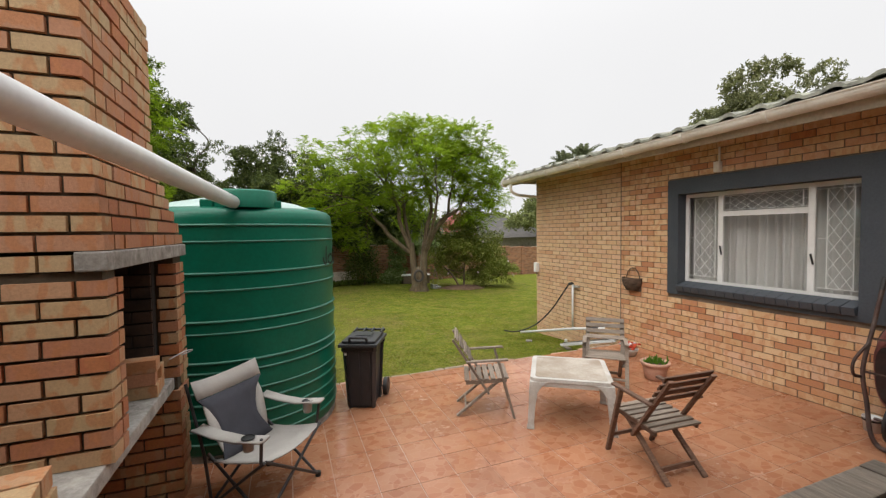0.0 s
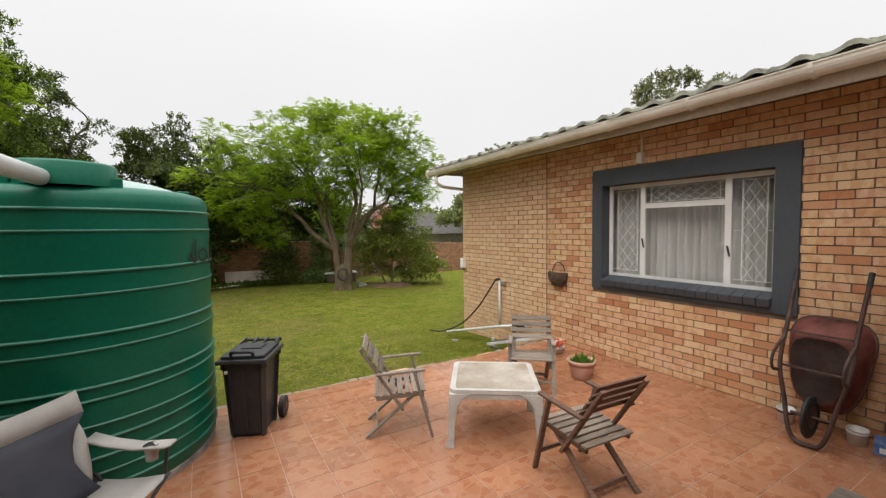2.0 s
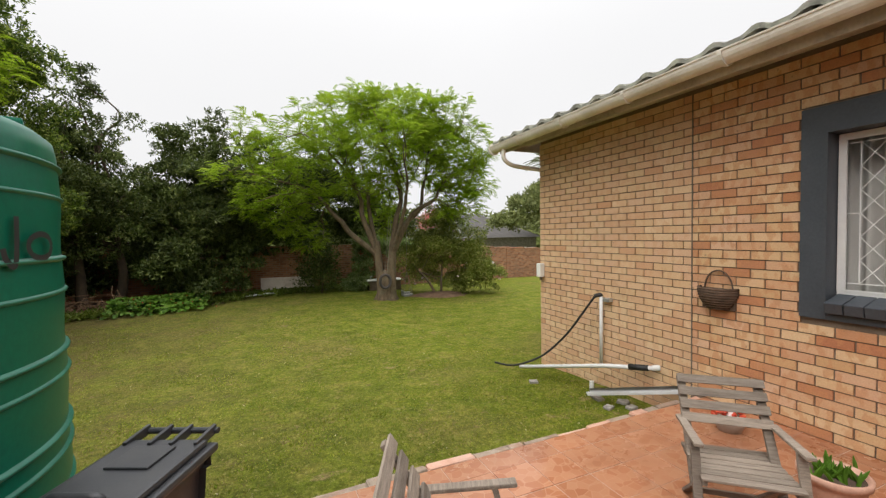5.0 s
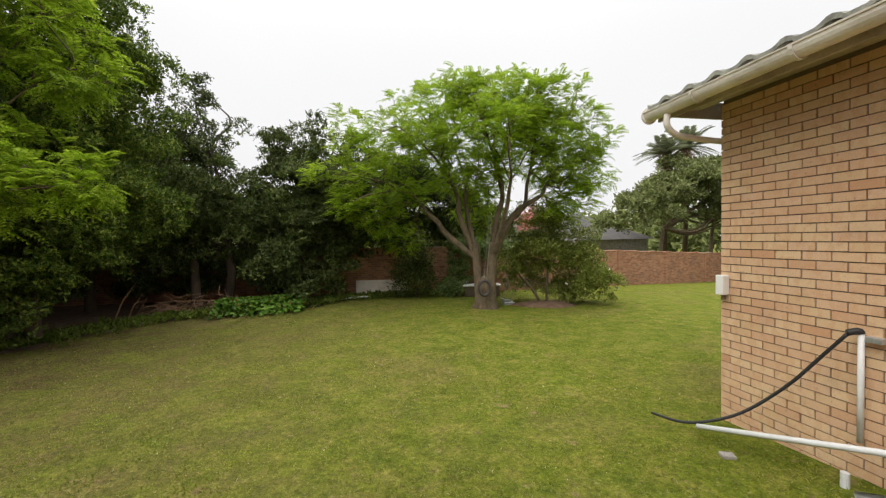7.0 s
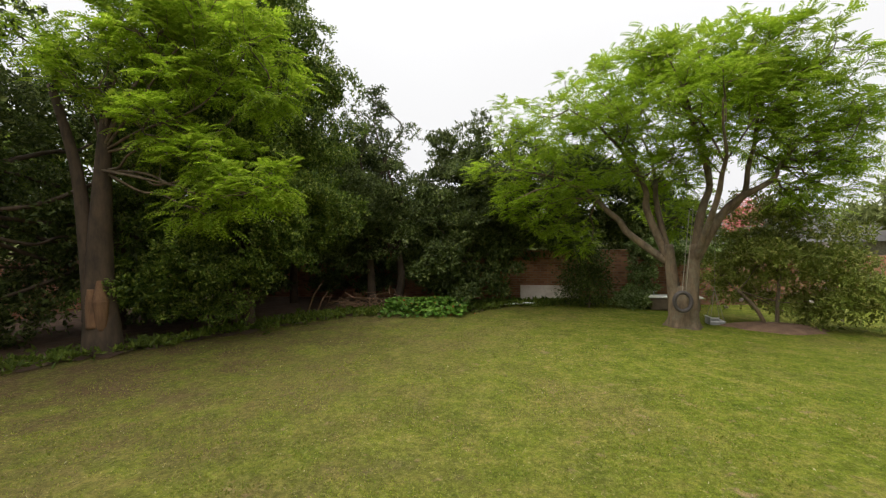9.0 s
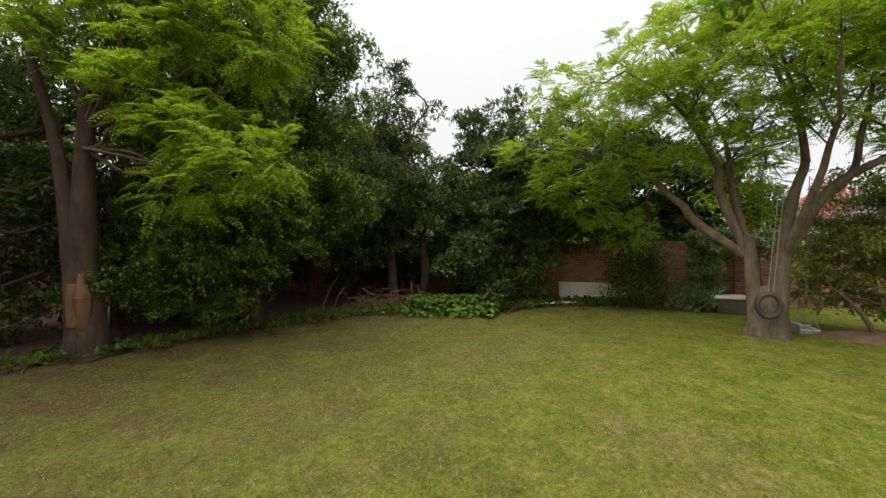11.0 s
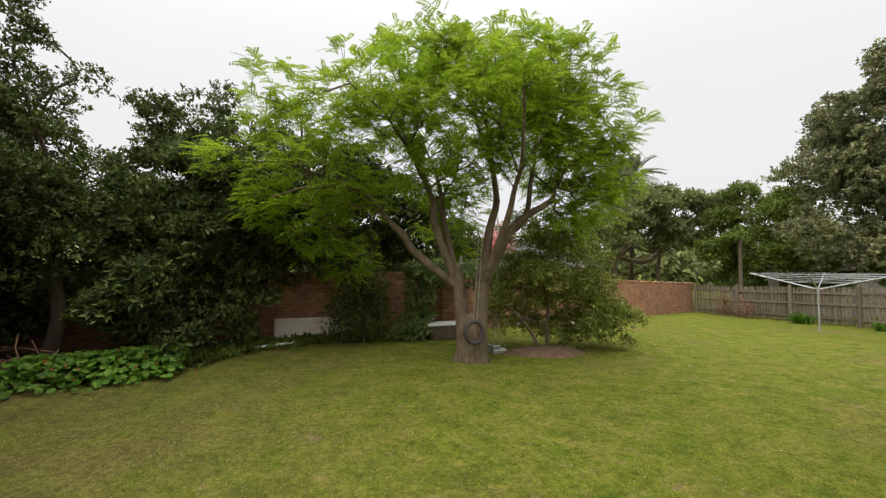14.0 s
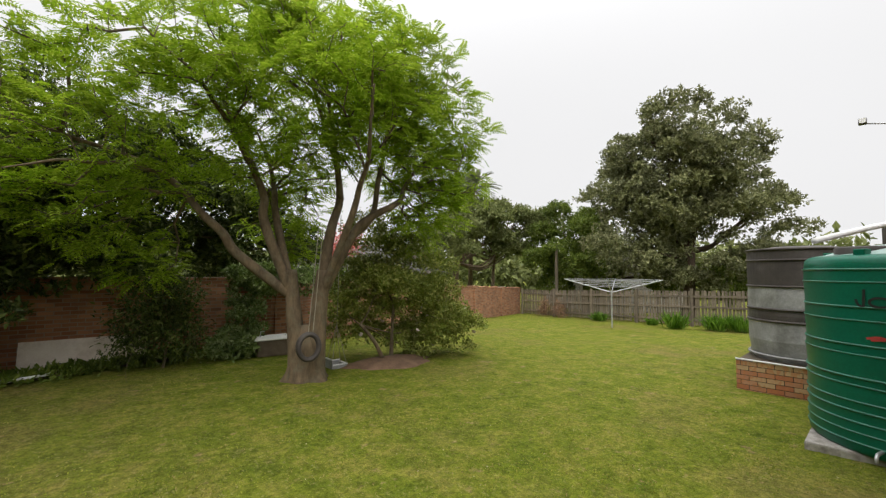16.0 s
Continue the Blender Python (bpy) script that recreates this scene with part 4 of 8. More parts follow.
solo("tank_slab", box(7.2, 9.0, 6.85, 8.62, z2 - 0.45, z2 - 0.002, 0.02), M_concrete, "rough concrete slab below the green tank", "slab")
part("tap", tube(arc([(-0.86, 0.30, 0.09), (-0.97, 0.33, 0.09), (-1.02, 0.34, 0.06), (-1.02, 0.34, 0.03)], 5), 0.016, 8), M_metal, tank_two, "small metal outlet tap", smooth=True)

ped = thing("brick_plinth", "square face brick plinth for the grey tank", "plinth")
ped_core = part("core", box(9.712, 11.4, 8.112, 9.738, -1.1, -0.06), M_mortar_dark, ped)
grey = thing("grey_water_tank", "grey plastic water tank stained with dark bands", "water tank")
for nm, z0, z1, mt in (("lower_body", -0.055, 0.60, M_tankgrey), ("dark_band", 0.60, 0.80, M_tankdark), ("middle_body", 0.80, 1.18, M_tankgrey), ("upper_body", 1.18, 1.80, M_tankdark)):
    b = lathe([(0, z0), (0.70 if z0 < 0 else 0.75, z0), (0.755, (z0 + z1) / 2), (0.75, z1), (0, z1)], 56)
    part(nm, b, mt, grey, smooth=False, at=pose(10.66, 8.96, 0))
for zr in (0.02, 0.60, 0.80, 1.18, 1.62, 1.80):
    part("rim", lathe([(0.745, zr - 0.02), (0.775, zr - 0.012), (0.775, zr + 0.012), (0.745, zr + 0.02)], 56), M_tankdark if zr > 0.3 else M_tankgrey, grey, smooth=True, at=pose(10.66, 8.96, 0))
part("lid", lathe([(0.75, 1.80), (0.4, 1.86), (0, 1.88)], 40), M_tankdark, grey, smooth=True, at=pose(10.66, 8.96, 0))
solo("overflow_pipe", tube([(10.4, 8.75, 1.94), (11.6, 8.15, 2.20), (13.2, 7.2, 2.55)], 0.05, 12), M_pvc, "white plastic pipe running to the grey tank", "pipe", smooth=True)
solo("plinth_pipe", tube([(9.68, 9.74, -0.03), (9.68, 8.1, -0.07)], 0.013, 8), M_pvc, "thin white pipe along the brick plinth", "pipe", smooth=True)
dark_tank = solo("black_water_tank", lathe([(0, -1.0), (0.8, -1.0), (0.8, 2.35), (0.74, 2.45), (0.55, 2.5), (0, 2.52)], 40), M_tankdark, "black plastic water tank standing further back", "water tank", at=pose(13.9, 7.2, 0), smooth=False)
lampf = thing("flood_light", "small flood light on a thin outrigger arm", "flood light")
part("pole", tube([(11.8, 6.9, -0.8), (11.8, 6.9, 3.85)], 0.03, 8), M_metal, lampf)
part("arm", tube([(11.8, 6.9, 3.8), (10.75, 8.12, 3.84)], 0.014, 8), M_metal, lampf)
part("head", box(10.62, 10.74, 8.08, 8.18, 3.81, 3.90, 0.012), M_dsteel, lampf)
part("glass", box(10.605, 10.62, 8.09, 8.17, 3.82, 3.89), M_white, lampf)

# ---------------------------------------------------------------- wheelie bin
bin_ob = thing("wheelie_bin", "charcoal plastic wheelie bin with lid shut", "bin", at=pose(0.335, 4.10, 0.0, 0, 0, -25) @ Matrix.Diagonal((1.0, 1.0, 1.0, 1)))
bm = bmesh.new()
levels = [(0.0, 0.142, 0.158, 0.02), (0.03, 0.148, 0.168, 0.015), (0.60, 0.172, 0.215, 0.0), (0.605, 0.184, 0.23, 0.0), (0.655, 0.184, 0.23, 0.0)]
rings = []
for z, hx, hy, _ in levels:
    ring = []
    for sx_, sy_ in ((-1, -1), (1, -1), (1, 1), (-1, 1)):
        for ddx, ddy in (((0.03, 0), (0, 0.03)) if sx_ * sy_ > 0 else ((0, 0.03), (0.03, 0))):
            ring.append(bm.verts.new((sx_ * (hx - ddx), sy_ * (hy - ddy), z)))
    rings.append(ring)
for a, b in zip(rings, rings[1:]):
    for k in range(8):
        bm.faces.new((a[k], a[(k + 1) % 8], b[(k + 1) % 8], b[k]))
bm.faces.new(rings[0][::-1])
bm.faces.new(rings[-1])
part("body", bm, M_bin, bin_ob)
for k in range(3):
    part("body_rib", beam((-0.10 + 0.10 * k, -0.170, 0.06), (-0.11 + 0.11 * k, -0.215, 0.58), 0.010, 0.008, up=(1, 0, 0)), M_bin, bin_ob)
lid = bmesh.new()
box(-0.20, 0.20, -0.262, 0.235, 0.655, 0.690, 0.012, bm=lid)
box(-0.172, 0.172, -0.225, 0.205, 0.689, 0.718, 0.014, bm=lid)
box(-0.085, 0.085, -0.03, 0.13, 0.717, 0.728, 0.005, bm=lid)
lid_ob = part("lid", lid, M_bin, bin_ob)
for s in (-0.15, -0.045, 0.045, 0.15):
    part("lid_fin", beam((s, 0.15, 0.71), (s, 0.295, 0.722), 0.016, 0.04, bevel=0.004), M_bin, lid_ob)
part("lid_handle", tube(arc([(-0.085, -0.215, 0.70), (-0.08, -0.235, 0.748), (0, -0.238, 0.753), (0.08, -0.235, 0.748), (0.085, -0.215, 0.70)], 5), 0.014, 8), M_bin, lid_ob, smooth=True)
part("bar_handle", tube([(-0.17, 0.285, 0.715), (0.17, 0.285, 0.715)], 0.014, 10), M_bin, bin_ob)
for s in (-1, 1):
    wh = part("wheel", tube([(s * 0.16, 0.225, 0.095), (s * 0.205, 0.225, 0.095)], 0.095, 24), M_black, bin_ob)
    part("hub", tube([(s * 0.20, 0.225, 0.095), (s * 0.209, 0.225, 0.095)], 0.035, 14), M_bin, wh)
part("axle", tube([(-0.165, 0.225, 0.095), (0.165, 0.225, 0.095)], 0.01, 8), M_dsteel, bin_ob)
part("badge", box(-0.145, -0.12, -0.226, -0.214, 0.57, 0.595), M_white, bin_ob)


# ---------------------------------------------------------------- folding chairs
def folding_chair(label, material, seat_material, at, tall=0.95):
    c = thing("folding_chair", label, "chair", "folding chairs on the patio", at=at @ Matrix.Diagonal((1, 1, tall, 1)))
    W = 0.225
    for s in (-1, 1):
        part("back_post", beam((s * (W - 0.03), 0.06, 0.24), (s * (W - 0.03), -0.285, 0.80), 0.022, 0.045, up=(1, 0, 0), bevel=0.004), material, c)
        part("front_leg", beam((s * W, 0.155, 0.585), (s * W, 0.30, 0.0), 0.024, 0.042, up=(1, 0, 0), bevel=0.004), material, c)
        part("rear_leg", beam((s * (W - 0.055), 0.17, 0.375), (s * (W - 0.055), -0.25, 0.0), 0.022, 0.042, up=(1, 0, 0), bevel=0.004), material, c)
        part("armrest", beam((s * W, -0.16, 0.575), (s * W, 0.245, 0.60), 0.045, 0.02, bevel=0.006), material, c)
        part("seat_rail", beam((s * (W - 0.03), -0.16, 0.352), (s * (W - 0.03), 0.235, 0.38), 0.02, 0.035, bevel=0.003), material, c)
    for k in range(7):
        y = -0.15 + 0.063 * k
        part("seat_slat", box(-W + 0.01, W - 0.01, y - 0.024, y + 0.024, 0.372 + 0.0045 * k, 0.388 + 0.0045 * k, 0.004), seat_material, c)
    for k in range(4):
        t = 0.60 + 0.125 * k
        y, z = 0.06 - 0.345 * t + 0.028, 0.24 + 0.56 * t + 0.016
        part("back_slat", beam((-W + 0.005, y, z), (W - 0.005, y, z), 0.014, 0.055, up=(0, -0.52, 0.85), bevel=0.003), material, c)
    part("stretcher", beam((-W + 0.06, -0.165, 0.075), (W - 0.06, -0.165, 0.075), 0.018, 0.036, bevel=0.003), material, c)
    part("stretcher", beam((-W, 0.262, 0.15), (W, 0.262, 0.15), 0.018, 0.03, bevel=0.003), material, c)
    return c


folding_chair("weathered brown slatted folding chair on the patio", M_wood_grey, M_wood_grey, pose(1.41, 3.48, 0.0, 0, 0, -113))
folding_chair("brown slatted wooden folding armchair on the patio", M_wood_brown, M_wood_grey, pose(2.22, 2.06, 0.0, 0, 0, -3.5))
folding_chair("silver grey weathered folding chair beside the table", M_wood_grey, M_wood_grey, pose(3.08, 3.56, 0.0, 0, 0, 138), 0.86)

# ---------------------------------------------------------------- plastic table
tab = thing("plastic_table", "low grimy white plastic patio table", "table", at=pose(2.13, 3.01, 0.0, 0, 0, -35.4))
TX, TY, TH = 0.362, 0.352, 0.462


def rounded_slab(hx, hy, z0, z1, r, bm=None):
    """A flat slab with rounded corners."""
    bm = bm or bmesh.new()
    ring = []
    for cx, cy, a0 in ((hx - r, hy - r, 0), (-hx + r, hy - r, 90), (-hx + r, -hy + r, 180), (hx - r, -hy + r, 270)):
        ring += [(cx + r * math.cos(radians(a0 + 90 * k / 5)), cy + r * math.sin(radians(a0 + 90 * k / 5))) for k in range(6)]
    low, top = [bm.verts.new((x, y, z0)) for x, y in ring], [bm.verts.new((x * 0.992, y * 0.992, z1)) for x, y in ring]
    bm.faces.new(low[::-1])
    bm.faces.new(top)
    for k in range(len(ring)):
        j = (k + 1) % len(ring)
        bm.faces.new((low[k], low[j], top[j], top[k]))
    return bm


part("tabletop", rounded_slab(TX, TY, TH - 0.030, TH, 0.06), M_plastic_tab, tab)
part("top_panel", rounded_slab(TX - 0.045, TY - 0.045, TH - 0.004, TH + 0.003, 0.03), M_dirtytop, tab, "dirt-stained inset panel")
for s, (x0, x1, y0, y1) in enumerate(((-TX + 0.06, TX - 0.06, -TY + 0.008, -TY + 0.022), (-TX + 0.06, TX - 0.06, TY - 0.022, TY - 0.008), (-TX + 0.008, -TX + 0.022, -TY + 0.06, TY - 0.06), (TX - 0.022, TX - 0.008, -TY + 0.06, TY - 0.06))):
    part("apron", box(x0, x1, y0, y1, TH - 0.075, TH - 0.0305, 0.003), M_plastic_tab, tab)
for sx_ in (-1, 1):
    for sy_ in (-1, 1):
        lb = bmesh.new()
        sec = [(0.0, 0.070), (0.03, 0.056), (0.2, 0.060), (0.33, 0.076), (0.385, 0.11), (0.431, 0.17)]
        rr = []
        for z, w in sec:
            lean = 0.016 - 0.03 * (z / 0.44) - max(0.0, w - 0.07) * 0.5
            cx, cy = sx_ * (TX + lean), sy_ * (TY + lean)
            rr.append([lb.verts.new((cx + a * w * 0.5 - sx_ * 0.02, cy + b * w * 0.5 - sy_ * 0.02, z)) for a, b in ((-1, -1), (1, -1), (1, 1), (-1, 1))])
        for a, b in zip(rr, rr[1:]):
            for k in range(4):
                lb.faces.new((a[k], a[(k + 1) % 4], b[(k + 1) % 4], b[k]))
        lb.faces.new(rr[0][::-1])
        lb.faces.new(rr[-1])
        bmesh.ops.bevel(lb, geom=lb.edges[:], offset=0.005, segments=1, affect="EDGES")
        part("leg", lb, M_plastic_tab, tab)

# ---------------------------------------------------------------- camp chair
camp = thing("camp_chair", "folding canvas camp chair, grey and charcoal", "camp chair", at=pose(-0.585, 2.85, 0.0, 0, 0, -130) @ Matrix.Scale(0.93, 4))


def sheet(name, rows, material, parent, thick=0.008, label=""):
    """A cloth panel through rows of points, with thickness."""
    bm = bmesh.new()
    g = [[bm.verts.new(p) for p in r] for r in rows]
    for a, b in zip(g, g[1:]):
        for k in range(len(a) - 1):
            bm.faces.new((a[k], a[k + 1], b[k + 1], b[k]))
    bm.normal_update()
    bmesh.ops.solidify(bm, geom=bm.faces[:], thickness=thick)
    return part(name, bm, material, parent, label, smooth=True)


def sag(x, y, z, w, deep):
    return (x, y, z - deep * (1 - (x / w) ** 2))


SW = 0.29
seat_rows = [[sag(SW * u, y, z, SW, 0.05) for u in np.linspace(-1, 1, 9)] for y, z in ((-0.20, 0.36), (-0.05, 0.37), (0.12, 0.40), (0.27, 0.435))]
sheet("seat", seat_rows, M_canvas, camp, label="light grey canvas seat")


def back_pt(u, t):
    y = -0.20 - 0.20 * t + 0.06 * (u * u) * (1 - 0.4 * t)
    return (SW * u * (0.98 + 0.06 * t), y, 0.37 + 0.50 * t + 0.03 * u * u * t)


sheet("back_top", [[back_pt(u, t) for u in np.linspace(-1, 1, 9)] for t in (0.76, 0.88, 1.0)], M_canvas, camp, label="light grey canvas top band")
sheet("back_panel", [[back_pt(u * (0.60 + 0.40 * abs(2 * (t - 0.32)) ** 1.5 if t < 0.75 else 1.0), t) for u in np.linspace(-1, 1, 9)] for t in (-0.12, 0.02, 0.15, 0.3, 0.45, 0.6, 0.755)], M_canvas_dark, camp, label="charcoal canvas back")
for s in (-1, 1):
    rows = []
    for t in (0.04, 0.12, 0.22, 0.34, 0.46, 0.58, 0.70):
        inner = 0.60 + 0.40 * abs(2 * (t - 0.32)) ** 1.5
        wide = 0.30 * math.sin(math.pi * (t - 0.02) / 0.70)
        rows.append([back_pt(s * (inner - 0.02 + wide * v), t) for v in (0.0, 0.5, 1.0)])
    sheet("side_panel", rows, M_canvas, camp)
    arm_rows = [[(s * (SW + 0.02 + dx), y, z - 0.012 * (1 - abs(dx) / 0.05)) for dx in (-0.05, 0, 0.05)] for y, z in ((-0.30, 0.60), (-0.12, 0.575), (0.06, 0.57), (0.28, 0.60))]
    arm = sheet("armrest", arm_rows, M_canvas, camp, 0.014)
    part("cup_ring", lathe([(0.036, 0.0), (0.044, 0.004), (0.044, 0.01), (0.036, 0.012)], 24), M_black, arm, at=pose(s * (SW + 0.02), 0.15, 0.582))
    part("cup_holder", lathe([(0, -0.075), (0.032, -0.075), (0.037, 0.0), (0.034, 0.0), (0.03, -0.07), (0, -0.07)], 20), M_canvas, arm, at=pose(s * (SW + 0.02), 0.15, 0.575))
    # black disc that stands for the shade inside the cup holder
    part("cup_shade", lathe([(0, 0), (0.036, 0.0), (0.036, 0.003), (0, 0.003)], 20), M_black, arm, at=pose(s * (SW + 0.02), 0.15, 0.586))
    part("arm_post", tube([(s * (SW + 0.02), 0.26, 0.595), (s * (SW + 0.01), 0.24, 0.42)], 0.011, 8), M_dsteel, camp)
    part("back_pole", tube([(s * SW, -0.42, 0.88), (s * SW, -0.27, 0.40), (s * (SW - 0.02), -0.24, 0.05)], 0.011, 8), M_dsteel, camp)
    part("cross_leg", tube([(s * SW, 0.27, 0.43), (-s * SW, 0.25, 0.02)], 0.011, 8), M_dsteel, camp)
    part("cross_leg", tube([(s * SW, -0.22, 0.37), (-s * SW, -0.24, 0.02)], 0.011, 8), M_dsteel, camp)
    part("side_leg", tube([(s * (SW + 0.012), 0.27, 0.43), (s * (SW + 0.012), -0.24, 0.02)], 0.011, 8), M_dsteel, camp)
    part("side_leg", tube([(s * (SW - 0.008), -0.24, 0.40), (s * (SW - 0.008), 0.25, 0.02)], 0.011, 8), M_dsteel, camp)
    for y in (0.25, -0.24):
        part("foot", tube([(s * SW, y, 0.0), (s * SW, y, 0.035)], 0.022, 10), M_black, camp)

# ---------------------------------------------------------------- flower pots
pot = thing("flower_pot", "terracotta flower pot with a green succulent", "flower pot", at=pose(3.70, 3.40, 0) @ Matrix.Scale(0.9, 4))
part("pot", lathe([(0, 0), (0.105, 0), (0.12, 0.02), (0.155, 0.15), (0.16, 0.19), (0.178, 0.195), (0.182, 0.235), (0.165, 0.24), (0.150, 0.20), (0, 0.20)], 40), M_terracotta, pot, smooth=True)
part("soil", lathe([(0.152, 0.212), (0.08, 0.222), (0, 0.22)], 24), M_soil, pot)
rg = np.random.default_rng(3)
n = 46
base = np.stack([rg.normal(0, 0.055, n), rg.normal(0, 0.05, n), np.full(n, 0.215)], 1)
al = np.stack([rg.normal(0, 0.5, n), rg.normal(0, 0.5, n), np.full(n, 1.0)], 1)
for k in range(n):
    a = Vector(al[k]).normalized()
    b0 = Vector(base[k])
    part("leaf", tube([b0, b0 + a * 0.045, b0 + a * 0.09], [0.011, 0.012, 0.002], 5), M_leaf_nast, pot)
# pot and blooms stand in for a red thing in a plastic bag
red = thing("red_bag_stand_in", "pot of red and white blooms standing in for a bag", "flower pot", at=pose(4.14, 4.22, 0) @ Matrix.Scale(0.8, 4))
part("pot", lathe([(0, 0), (0.10, 0), (0.14, 0.10), (0.15, 0.13), (0.135, 0.13), (0, 0.10)], 24), M_plastic_tab, red, smooth=True)
rg = np.random.default_rng(4)
for k in range(34):
    a, r = rg.uniform(0, math.tau), rg.uniform(0.02, 0.16)
    c = Vector((r * math.cos(a), r * math.sin(a), 0.13 + 0.09 * rg.random()))
    pet = lathe([(0, -0.014), (0.026, -0.008), (0.034, 0.008), (0.018, 0.02), (0, 0.016)], 8)
    part("bloom", pet, M_petal_red if k % 5 else M_petal_white, red, at=pose(c.x, c.y, c.z, rg.uniform(-40, 40), rg.uniform(-40, 40), 0))

# ---------------------------------------------------------------- wheelbarrow on end against the wall
wb = thing("wheelbarrow", "rusty red steel wheelbarrow leaning against the wall", "wheelbarrow", at=pose(4.04, 1.46, 0.0, 0, 0, 0) @ Matrix.Diagonal((1, 0.80, 0.97, 1)))
# local: x towards the wall, y along it, z up; the tray's inside faces the wall


def tray_loop(cz, hz, wide, flare, depth, n=32):
    """A rounded tapering outline, broader at the top, that leans with the barrow."""
    out = []
    for k in range(n):
        a = k * math.tau / n
        c, q = math.cos(a), math.sin(a)
        z = cz + hz * math.copysign(abs(q) ** 0.62, q)
        y = (wide + flare * (z - cz) / hz) * math.copysign(abs(c) ** 0.62, c)
        out.append((depth + 0.20 * (z - 0.3), y, z))
    return out


LOOPS = [tray_loop(0.60, 0.385, 0.31, 0.075, 0.30), tray_loop(0.60, 0.36, 0.295, 0.07, 0.25), tray_loop(0.595, 0.29, 0.245, 0.055, 0.10), tray_loop(0.59, 0.25, 0.215, 0.045, 0.066)]
tray = bmesh.new()
rows = [[tray.verts.new(p) for p in loop] for loop in LOOPS]
for a, b in zip(rows, rows[1:]):
    for k in range(32):
        tray.faces.new((a[k], a[(k + 1) % 32], b[(k + 1) % 32], b[k]))
bmesh.ops.solidify(tray, geom=tray.faces[:], thickness=0.006)
part("tray_side", tray, M_redtub, wb, "faded red tray sides", smooth=True)
fl = bmesh.new()
fl.faces.new([fl.verts.new((x - 0.003, y * 0.995, z)) for x, y, z in LOOPS[3]])
bmesh.ops.solidify(fl, geom=fl.faces[:], thickness=0.008)
part("tray_floor", fl, M_rust, wb, "dark rusted tray underside")
part("rim", tube(LOOPS[0] + LOOPS[0][:1], 0.011, 8), M_rust, wb, smooth=True)
for s in (-1, 1):
    part("handle_tube", tube(arc([(0.36, s * 0.285, 1.36), (0.17, s * 0.27, 0.95), (0.03, s * 0.265, 0.62), (-0.02, s * 0.20, 0.35), (-0.06, s * 0.15, 0.14), (-0.06, s * 0.09, 0.035), (-0.06, 0.0, 0.022)], 6), 0.019, 10), M_rust, wb, smooth=True)
    part("grip", tube([(0.375, s * 0.286, 1.395), (0.325, s * 0.283, 1.285)], 0.023, 10), M_black, wb)
    part("stand", tube(arc([(0.12, s * 0.268, 0.84), (-0.09, s * 0.27, 0.72), (-0.10, s * 0.27, 0.60), (0.02, s * 0.265, 0.56)], 5), 0.014, 8), M_rust, wb, smooth=True)
part("cross_bar", beam((0.05, -0.26, 0.60), (0.05, 0.26, 0.60), 0.03, 0.012), M_rust, wb)
part("cross_bar", beam((0.14, -0.27, 0.88), (0.14, 0.27, 0.88), 0.03, 0.012), M_rust, wb)
wheel = part("wheel", tube([(0.0, -0.018, 0.235), (0.0, 0.018, 0.235)], 0.10, 20), M_rust, wb)
bmw = bmesh.new()
tor = []
for i in range(30):
    a = i * math.tau / 30
    tor.append([bmw.verts.new((0.0 + (0.135 + 0.038 * math.cos(b)) * math.cos(a), 0.026 * math.sin(b), (0.135 + 0.038 * math.cos(b)) * math.sin(a))) for b in np.linspace(0, math.tau, 10)[:-1]])
for i in range(30):
    for k in range(9):
        bmw.faces.new((tor[i][k], tor[i][(k + 1) % 9], tor[(i + 1) % 30][(k + 1) % 9], tor[(i + 1) % 30][k]))
tyre = part("tyre", bmw, M_black, wheel, smooth=True, at=pose(0.0, 0, 0.235))
part("axle", tube([(0.0, -0.15, 0.235), (0.0, 0.15, 0.235)], 0.012, 8), M_rust, wb)

# ---------------------------------------------------------------- clutter by the wall
for bx, by, r, lab in ((4.38, 1.27, 0.085, "small white plastic bucket on the patio"), (4.36, 1.72, 0.085, "white paint bucket with dark rim")):
    b = thing("bucket", lab, "bucket", "white buckets", at=pose(bx, by, 0) @ Matrix.Scale(0.76, 4))
    part("pail", lathe([(0, 0), (r * 0.85, 0), (r, 0.15), (r + 0.006, 0.152), (r + 0.006, 0.165), (r - 0.006, 0.165), (r - 0.012, 0.02), (0, 0.015)], 28), M_white, b, smooth=True)
    part("rim_band", lathe([(r * 0.985, 0.12), (r + 0.004, 0.122), (r + 0.005, 0.138), (r * 0.99, 0.14)], 28), M_dsteel if by > 1.5 else M_white, b)
carton = thing("carton", "small blue and white printed carton", "carton", at=pose(4.40, 1.10, 0, 0, 0, 12))
part("box_body", box(-0.10, 0.10, -0.08, 0.08, 0, 0.085, 0.003), M_bluebox, carton)
part("label_panel", box(-0.1025, -0.1005, -0.05, 0.05, 0.02, 0.06), M_white, carton)

# a ribbed white panel leaning against the wall
pan = thing("leaning_panel", "white ribbed metal panel leaning against the wall", "metal panel", at=pose(4.12, 0.52, 0.0, 0, 13, 0))
part("sheet", box(-0.004, 0.004, -0.5, 0.52, 0.0, 2.1), M_white, pan)
for k in range(22):
    y = -0.49 + k * 0.0475
    part("rib", box(-0.016, -0.0045, y, y + 0.024, 0.01, 2.09, 0.003), M_white, pan)
for z in (0.10, 0.9, 1.3, 1.8):
    part("screw", tube([(-0.005, 0.505, z), (-0.012, 0.505, z)], 0.006, 8), M_dsteel, pan)

